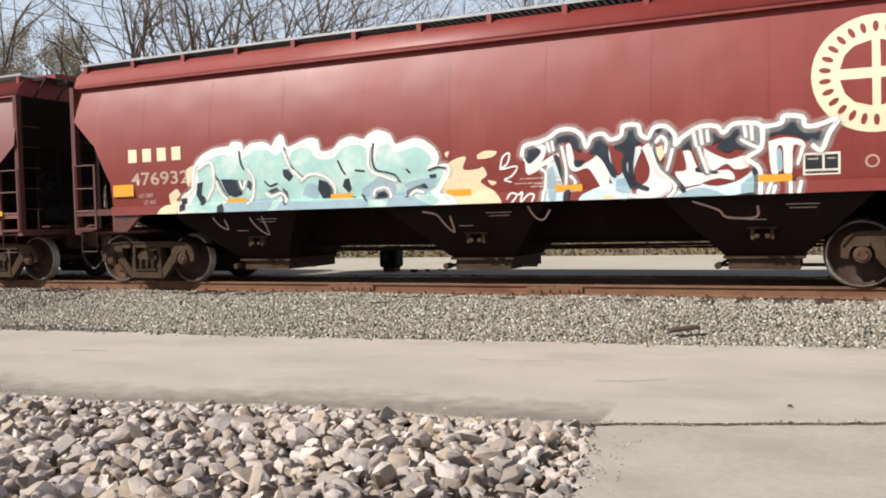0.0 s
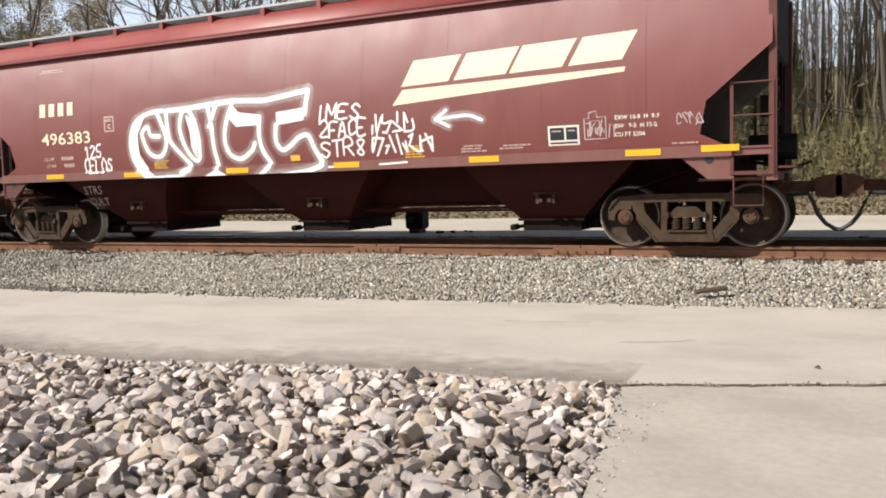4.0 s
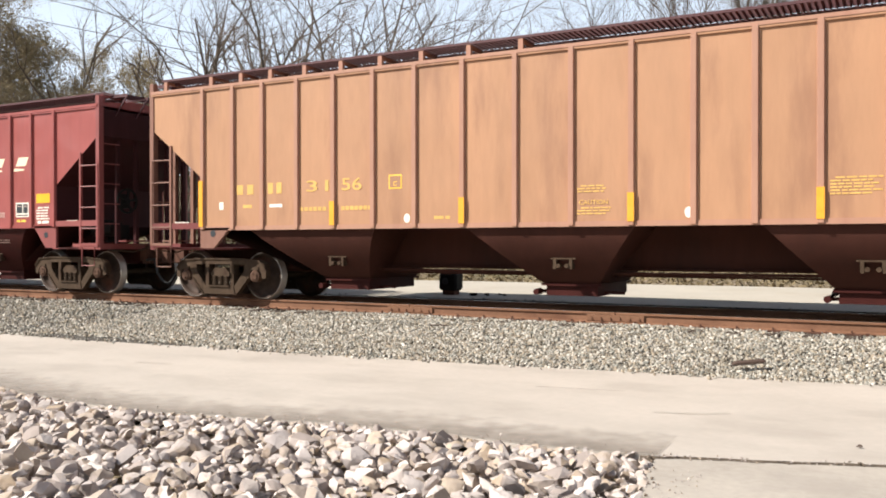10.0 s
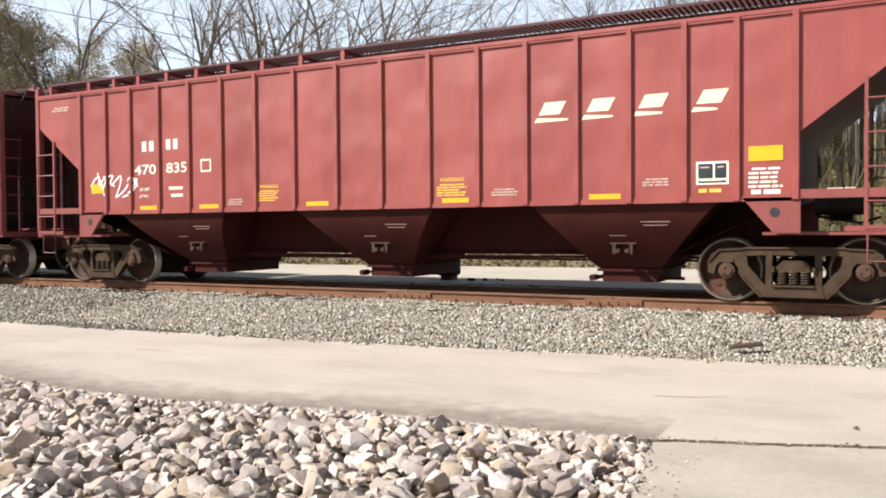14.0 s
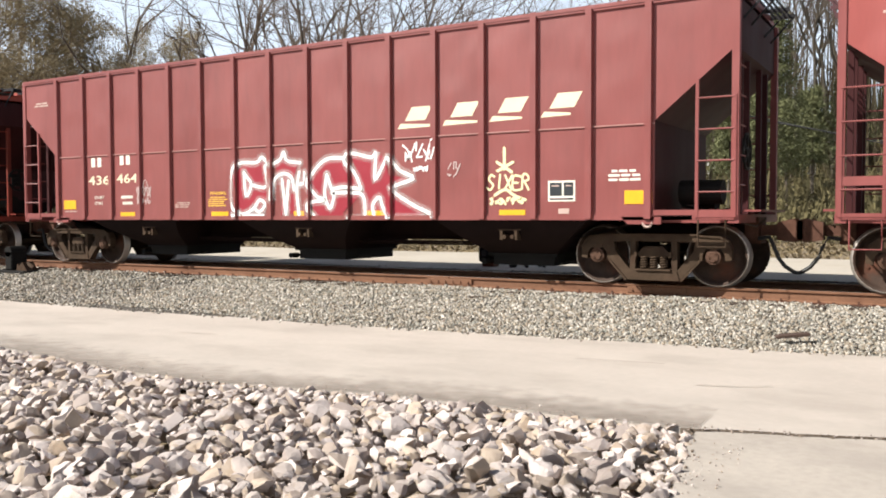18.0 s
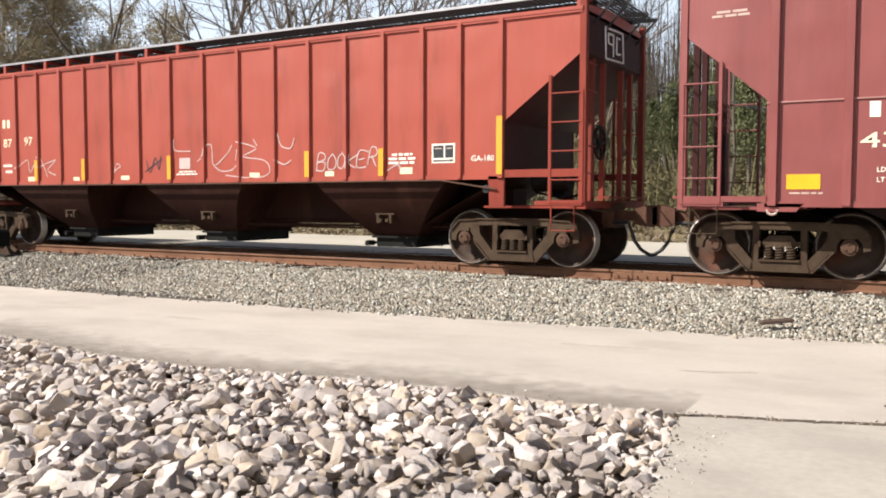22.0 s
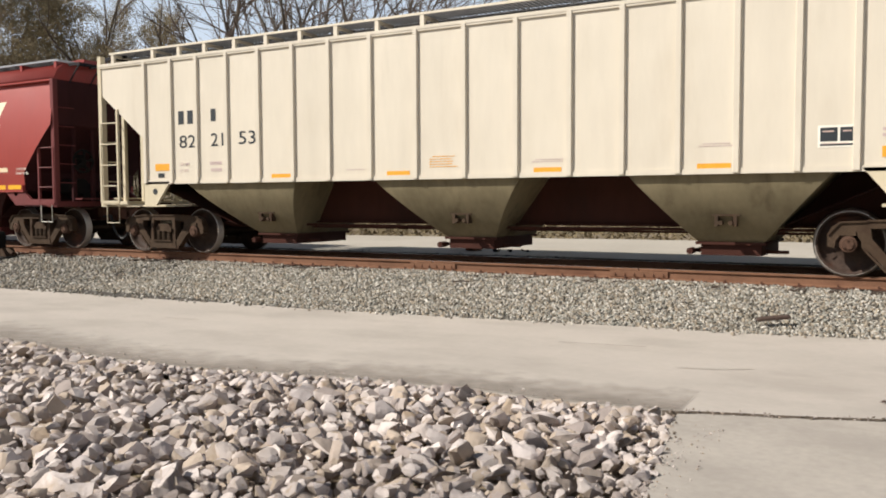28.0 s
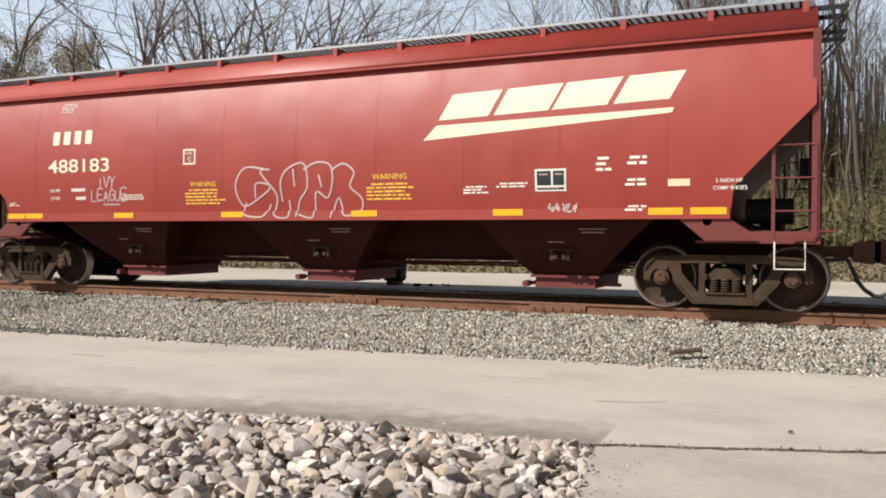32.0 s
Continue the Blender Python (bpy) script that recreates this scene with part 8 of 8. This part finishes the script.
spray(C5, "graffiti_outline", [[(1.28, 2.11), (0.89, 2.1), (0.59, 1.87), (0.49, 1.65), (0.68, 1.43), (0.89, 1.36), (0.55, 1.33), (0.49, 1.2), (0.63, 1.05)],
    [(0.91, 1.82), (0.86, 1.46), (0.98, 1.21), (1.07, 1.46), (0.99, 1.62), (0.91, 1.82)],
    [(1.03, 1.56), (1.32, 1.59), (1.66, 1.55)],
    [(1.03, 1.49), (1.42, 1.49), (1.72, 1.43), (1.76, 1.08)],
    [(1.34, 2.05), (1.56, 1.8), (1.67, 1.57)],
    [(1.34, 2.05), (1.44, 2.19), (1.9, 2.1), (2, 2.18), (1.98, 1.7), (2.21, 2.05), (2.3, 2.06)],
    [(2.3, 2.06), (2.51, 1.85), (2.78, 1.71), (2.34, 1.55), (2.69, 1.3), (3.12, 1.11)]], "spray_white", 0.06, 0.008, "white outline graffiti letters filled with red", True)
spray(C5, "graffiti_outline", [[(1.96, 1.06), (1.93, 1.27), (2.07, 1.4), (2.13, 1.25), (2.25, 1.04)]], "spray_white", 0.06, 0.008, "white outline graffiti letters filled with red", True)
spray(C5, "graffiti_outline", [[(1.42, 1.03), (1.89, 1.03)],
    [(2.34, 1.04), (3.14, 1.05)],
    [(-1.44, 1.09), (-0.64, 1.09)]], "spray_white", 0.05, 0.008, "", False)
spray(C5, "tag", [scribble(2.55, 3.25, 2.05, 0.26, 5, 21), scribble(2.78, 3.1, 1.84, 0.06, 4, 22)], "spray_white", 0.03, 0.006)
spray(C5, "tag", [scribble(-4.2, -3.75, 1.5, 0.18, 6, 23), scribble(-4.15, -3.8, 1.35, 0.1, 6, 24), [(-4.1, 1.5), (-3.95, 1.85), (-3.8, 1.5)], scribble(3.45, 3.7, 1.75, 0.2, 3, 25)], "spray_grey", 0.02, 0.006)
spray(C5, "tag", [[(4.51, 2.15), (4.51, 1.82)],
    [(4.38, 1.93), (4.64, 1.77)],
    [(4.39, 1.79), (4.66, 1.92)],
    [(4.34, 1.4), (4.53, 1.49), (4.69, 1.39), (4.88, 1.32)]], "spray_yellow", 0.05, 0.006, "pale yellow scrawled tag", True)
spray(C5, "tag", [*scrawl("SIXER", 4.20, 1.50, 0.155, 0.22, 0.08, 8), *scribble(4.25, 4.85, 1.26, 0.09, 6, 42)], "spray_yellow", 0.035, 0.006)
data_panel(C5, 5.27, 5.72, 1.29, 1.61)
reflectors(C5, [(-6.68, 1.24), (6.5, 1.24)], "yellow", 0.20, 0.42)
reflectors(C5, [(-4.75, 1.065), (-2.02, 1.065), (0.12, 1.065), (1.75, 1.065), (4.42, 1.065)], "yellow", 0.10, 0.46)
words(C5, "WARNING", -2.05, 1.50, 0.09, "yellow_mark")
fine_lines(C5, -2.1, -1.55, 1.46, 5, "yellow_mark")
fine_lines(C5, -3.05, -2.6, 1.36, 3, "dim_white")
fine_lines(C5, -7.7, -7.1, 3.70, 2, "dim_white", 0.035)
fine_lines(C5, 6.25, 6.75, 1.75, 3, "white", 0.035, 0.03)
fine_lines(C5, -6.7, -6.1, 1.2, 1, "dim_white")
fine_lines(C5, 5.42, 5.65, 1.18, 1, "dim_white", 0.08)
bars(C6, -6.72, -6.38, 2.73, 2.91, 2, "cream_mark", 0.4)
bars(C6, -6.02, -5.68, 2.74, 2.93, 2, "cream_mark", 0.4)
numerals(C6, "42", -6.68, -6.38, 2.29, 2.47, "cream_mark")
numerals(C6, "87", -6.0, -5.68, 2.30, 2.49, "cream_mark")
numerals(C6, "97", -5.22, -4.92, 2.32, 2.51, "cream_mark")
words(C6, "LD LMT", -6.7, 1.84, 0.085, "white")
words(C6, "LT WT", -6.7, 1.70, 0.085, "white")
bars(C6, -6.02, -5.68, 1.84, 1.90, 6, "white")
bars(C6, -5.95, -5.68, 1.70, 1.76, 5, "white")
_b = bmesh.new()
for _l in ([(0.62, 3.36), (1.06, 3.40), (1.03, 3.88), (0.60, 3.85), (0.62, 3.36)], [(0.80, 3.43), (0.80, 3.78), (0.67, 3.77), (0.68, 3.62), (0.80, 3.62)], [(0.97, 3.77), (0.88, 3.77), (0.88, 3.50), (0.98, 3.52)]):
    for _p, _q in zip(_l, _l[1:]):
        tube(_b, [(8.325, 2 * _p[0] - 1.75, _p[1]), (8.325, 2 * _q[0] - 1.75, _q[1])], 0.018, 4)
part("tag", _b, M["spray_white"], C6["body"], "white block-letter tag on the car's end")
data_panel(C6, 5.68, 6.12, 1.70, 2.02)
words(C6, "GA-180", 6.42, 1.72, 0.13, "white")
fine_lines(C6, 4.82, 5.45, 1.88, 3, "white", 0.04, 0.03)
reflectors(C6, [(-7.0, 1.50), (6.90, 1.50)], "orange", 0.92, 0.10, True)
reflectors(C6, [(-4.79, 1.50), (-3.16, 1.50), (-0.52, 1.50), (3.02, 1.50), (4.64, 1.50)], "orange", 0.47, 0.10, True)
on_side(C6, "paper_tag", [rect(-5.1, -4.86, 1.50, 1.60), rect(-3.5, -3.3, 1.50, 1.58), rect(-1.95, -1.7, 1.50, 1.59), rect(1.65, 1.9, 1.50, 1.6), rect(3.45, 3.65, 1.51, 1.60), rect(5.05, 5.3, 1.53, 1.64)], "spray_cream", 0.006)
on_side(C6, "patch", [rect(-0.22, 0.08, 1.70, 1.92)], "spray_grey", 0.006)
fine_lines(C6, -0.3, 0.4, 1.66, 2, "white", 0.03)
spray(C6, "tag", [[(-0.37, 2.3), (-0.34, 2.08), (0.1, 2.05)],
    [(0.28, 1.85), (0.46, 1.96), (0.52, 2.15), (0.67, 2.13), (0.72, 1.76), (1.04, 1.94), (1.21, 2.13)],
    [(0.72, 1.76), (0.93, 1.64), (1.27, 1.7), (1.38, 2.03)],
    [(1.32, 2.2), (1.82, 2.06), (1.49, 1.91), (2.04, 1.82), (2.14, 1.59), (1.77, 1.5), (1.04, 1.56)],
    [(1.76, 2.22), (1.84, 2.11)],
    [(2.35, 2.32), (2.43, 2.09), (2.66, 2.04), (2.74, 2.21)],
    [(2.3, 1.82), (2.51, 1.74), (2.66, 1.81)]], "spray_grey", 0.021, 0.006, "thin white scrawls", True)
spray(C6, "tag", [*scrawl("BOOKER", 3.26, 1.60, 0.225, 0.27, 0.2, 6, 0.016),
    [(-5.59, 1.75), (-5.13, 1.99), (-5.02, 1.7), (-4.71, 2.04), (-4.4, 1.61)],
    [(-4.72, 1.81), (-4.1, 1.97), (-4.39, 1.75), (-4.11, 1.63)],
    [(-2.16, 1.66), (-2.1, 1.84), (-1.97, 1.79), (-2.13, 1.71)],
    [(4.79, 1.59), (5, 1.69), (5.07, 1.59)]], "spray_grey", 0.021, 0.006, "thin white scrawls", True)
spray(C6, "tag", [[(-8.17, 3.57), (-7.98, 3.28), (-7.72, 3.48), (-8.03, 3.56)],
    [(-7.78, 3.42), (-7.66, 3.1), (-7.46, 3.34)],
    [(-7.54, 3.18), (-7.32, 2.96), (-7.17, 3.14)],
    [(-7.51, 3.03), (-7.4, 2.85), (-7.17, 2.9)],
    [(-7.36, 2.84), (-7.15, 2.59), (-7, 2.52)],
    [(-7.31, 3.29), (-7.04, 3.07), (-7.14, 2.77)]], "spray_white", 0.035, 0.006, "", True)
spray(C6, "tag", [[(-1.18, 1.9), (-1.07, 1.64), (-0.91, 1.95), (-0.81, 1.69), (-0.76, 1.97)],
    [(-1.21, 1.67), (-0.72, 1.91)]], "spray_dark", 0.02, 0.006, "", True)
bars(C7, -6.02, -5.52, 2.60, 2.86, 2, "panel_black", 0.4)
bars(C7, -5.14, -4.92, 2.62, 2.86, 1, "panel_black", 0.4)
numerals(C7, "82", -6.0, -5.55, 2.13, 2.38, "panel_black", 0.002)
numerals(C7, "21", -5.14, -4.82, 2.14, 2.39, "panel_black", 0.002)
numerals(C7, "53", -4.42, -4.0, 2.15, 2.40, "panel_black", 0.002)
words(C7, "LD LMT", -6.0, 1.78, 0.08, "spray_grey")
words(C7, "LT WT", -6.0, 1.65, 0.08, "spray_grey")
bars(C7, -5.18, -4.86, 1.78, 1.84, 6, "spray_grey")
bars(C7, -5.15, -4.86, 1.65, 1.71, 5, "spray_grey")
data_panel(C7, 5.74, 6.2, 1.74, 2.03)
reflectors(C7, [(-6.70, 1.69), (6.5, 1.60)], "orange", 0.14, 0.42)
reflectors(C7, [(-3.62, 1.48), (-1.05, 1.48), (1.68, 1.48), (4.18, 1.48)], "orange", 0.09, 0.46)
fine_lines(C7, -0.2, 0.35, 1.80, 5, "orange", 0.012, 0.03)
fine_lines(C7, 1.65, 2.2, 1.70, 2, "spray_grey", 0.012)
fine_lines(C7, 4.2, 4.75, 1.85, 2, "spray_grey", 0.012)
fine_lines(C7, -1.95, -1.45, 1.62, 1, "spray_grey", 0.012)
fine_lines(C7, 6.5, 6.9, 2.05, 3, "spray_grey", 0.035, 0.04)
on_side(C7, "paper_tag", [rect(-6.62, -6.44, 1.55, 1.64)], "panel_black", 0.006)
bars(C8, -5.72, -4.58, 2.80, 3.06, 4, "cream_mark", 0.4)
numerals(C8, "488183", -5.83, -4.22, 2.25, 2.51, "cream_mark")
words(C8, "LD LMT", -5.8, 1.88, 0.085, "white")
words(C8, "LT WT", -5.8, 1.72, 0.085, "white")
bars(C8, -5.22, -4.85, 1.88, 1.94, 6, "white")
bars(C8, -5.12, -4.85, 1.72, 1.78, 5, "white")
on_side(C8, "square_mark", [rect(-2.42, -2.14, 2.32, 2.60)], "cream_mark")
on_side(C8, "square_mark", [rect(-2.39, -2.17, 2.35, 2.57)], "red", 0.007)
words(C8, "C", -2.32, 2.38, 0.12, "cream_mark")
words(C8, "PLATE", -2.37, 2.50, 0.055, "cream_mark")
fine_lines(C8, -5.6, -5.15, 3.62, 4, "dim_white", 0.03)
on_side(C8, "emblem_block", emblem(2.68, 6.36, 2.86, 0.13, 0.40), "cream_mark", label="large cream slanted emblem")
on_side(C8, "emblem_stripe", [[(2.42, 2.55), (2.64, 2.78), (6.30, 2.86), (6.27, 2.79)]], "cream_mark")
words(C8, "WARNING", -2.27, 1.92, 0.12, "yellow_mark")
fine_lines(C8, -2.4, -1.5, 1.87, 5, "yellow_mark", 0.03, 0.03)
words(C8, "WARNING", 1.5, 1.96, 0.13, "yellow_mark")
fine_lines(C8, 1.38, 2.3, 1.90, 5, "yellow_mark", 0.03, 0.03)
data_panel(C8, 4.27, 4.75, 1.72, 2.05)
fine_lines(C8, 5.2, 5.45, 2.2, 3, "white", 0.04, 0.04)
fine_lines(C8, 5.65, 6.0, 2.2, 2, "white", 0.04, 0.04)
fine_lines(C8, 5.62, 5.95, 1.88, 2, "white", 0.035, 0.03)
on_side(C8, "paper_tag", [rect(6.22, 6.52, 1.76, 1.86)], "spray_cream", 0.006)
words(C8, "2 INCH HF", 6.86, 1.80, 0.075, "white")
words(C8, "COMP SHOES", 6.82, 1.70, 0.075, "white")
fine_lines(C8, 3.1, 3.55, 1.82, 3, "white", 0.025)
fine_lines(C8, 3.65, 4.2, 1.86, 2, "white", 0.025)
fine_lines(C8, 5.62, 5.95, 1.50, 2, "white", 0.03)
fine_lines(C8, -7.0, -6.7, 1.68, 2, "white", 0.02)
fine_lines(C8, -3.95, -3.3, 1.80, 3, "white", 0.018)
reflectors(C8, [(-7.0, 1.36), (-6.5, 1.36), (-4.12, 1.36), (-1.58, 1.36), (1.10, 1.36), (3.60, 1.36), (5.95, 1.36), (6.53, 1.36)], "yellow", 0.10, 0.48)
spray(C8, "graffiti_outline", [[(-0.63, 2.19), (-1.05, 2.22), (-1.26, 1.91), (-1.11, 1.56), (-0.75, 1.7), (-0.51, 1.89), (-0.81, 1.95), (-0.84, 1.7)],
    [(-1.05, 1.61), (-1.09, 1.41), (-0.69, 1.37), (-0.53, 1.58)],
    [(-0.53, 2.18), (-0.72, 2.14), (-0.39, 1.74), (-0.45, 1.4), (-0.16, 1.36), (-0.14, 1.64)],
    [(-0.28, 1.64), (-0.3, 1.98), (-0.14, 2.19), (0.18, 2.26), (0.24, 1.88), (0.07, 1.64), (0.01, 1.38)],
    [(-0.04, 2.17), (-0.02, 1.88)],
    [(0.18, 2.16), (0.41, 2.27), (0.69, 2.23), (0.74, 1.96), (0.63, 1.68), (0.41, 1.78), (0.35, 1.36), (0.07, 1.4)],
    [(0.47, 2.06), (0.52, 1.87)]], "spray_grey", 0.03, 0.006, "thin grey bubble-letter graffiti", True)
spray(C8, "graffiti_outline", [[(0.74, 2.15), (0.96, 2.24), (1.16, 2.09), (1.07, 1.86), (1.28, 1.67), (1.26, 1.47), (0.96, 1.38), (0.85, 1.68), (0.69, 1.36)]], "spray_grey", 0.03, 0.006, "thin grey bubble-letter graffiti", True)
spray(C8, "tag", [*scrawl("IVY", -4.52, 1.96, 0.15, 0.18, 0.1, 31), *scrawl("LEAGUE", -4.70, 1.70, 0.15, 0.20, 0.1, 32), [(-4.4, 1.62), (-4.0, 1.62)], scribble(4.45, 4.95, 1.42, 0.1, 5, 33)], "spray_grey", 0.025, 0.006)
words(C8, "PULL", 6.43, 1.36, 0.09, "white")
_b = bmesh.new()
tube(_b, [(-6.6, -1.56, 1.37), (-6.45, -1.56, 1.41), (0, -1.56, 1.395), (5.9, -1.56, 1.41), (6.9, -1.55, 1.26)], 0.016, 6)
part("air_line", _b, M["rusty_cap"], C6["ob"], "thin orange-brown air line along the sill")
for _c in (C1, C4, C8):                      # faint service stencils on the bay slopes
    for _x in (-4.3, 0.1, 4.5):
        for _k, (_dx, _z, _w) in enumerate(((0.34, 1.16, 0.42), (0.38, 1.11, 0.34), (-0.16, 0.96, 0.24))):
            on_bay(_c, "stencil", "dim_white", [[(_x + _dx, _z), (_x + _dx + _w, _z)]], 0.012)


# ---- how the train rolls ----
def rolled(t):
    """Metres rolled at t seconds."""
    for (t0, s0), (t1, s1) in zip(ROLLED, ROLLED[1:]):
        if t <= t1:
            return s0 + (s1 - s0) * (t - t0) / (t1 - t0)
    return ROLLED[-1][1]


def motions():
    for car in CARS:
        walk(car["ob"], [(t, pose(car["centre"] + s, TRACK_Y, RAIL_Z)) for t, s in ROLLED])
    turns = [(k * 4 / 30, rolled(k * 4 / 30)) for k in range(241)]
    for i, (ws, x) in enumerate(WHEELSETS):
        walk(ws, [(t, pose(x, 0, WHEEL_R, 0, math.degrees(s / WHEEL_R) + 37 * i, 0)) for t, s in turns])


motions()
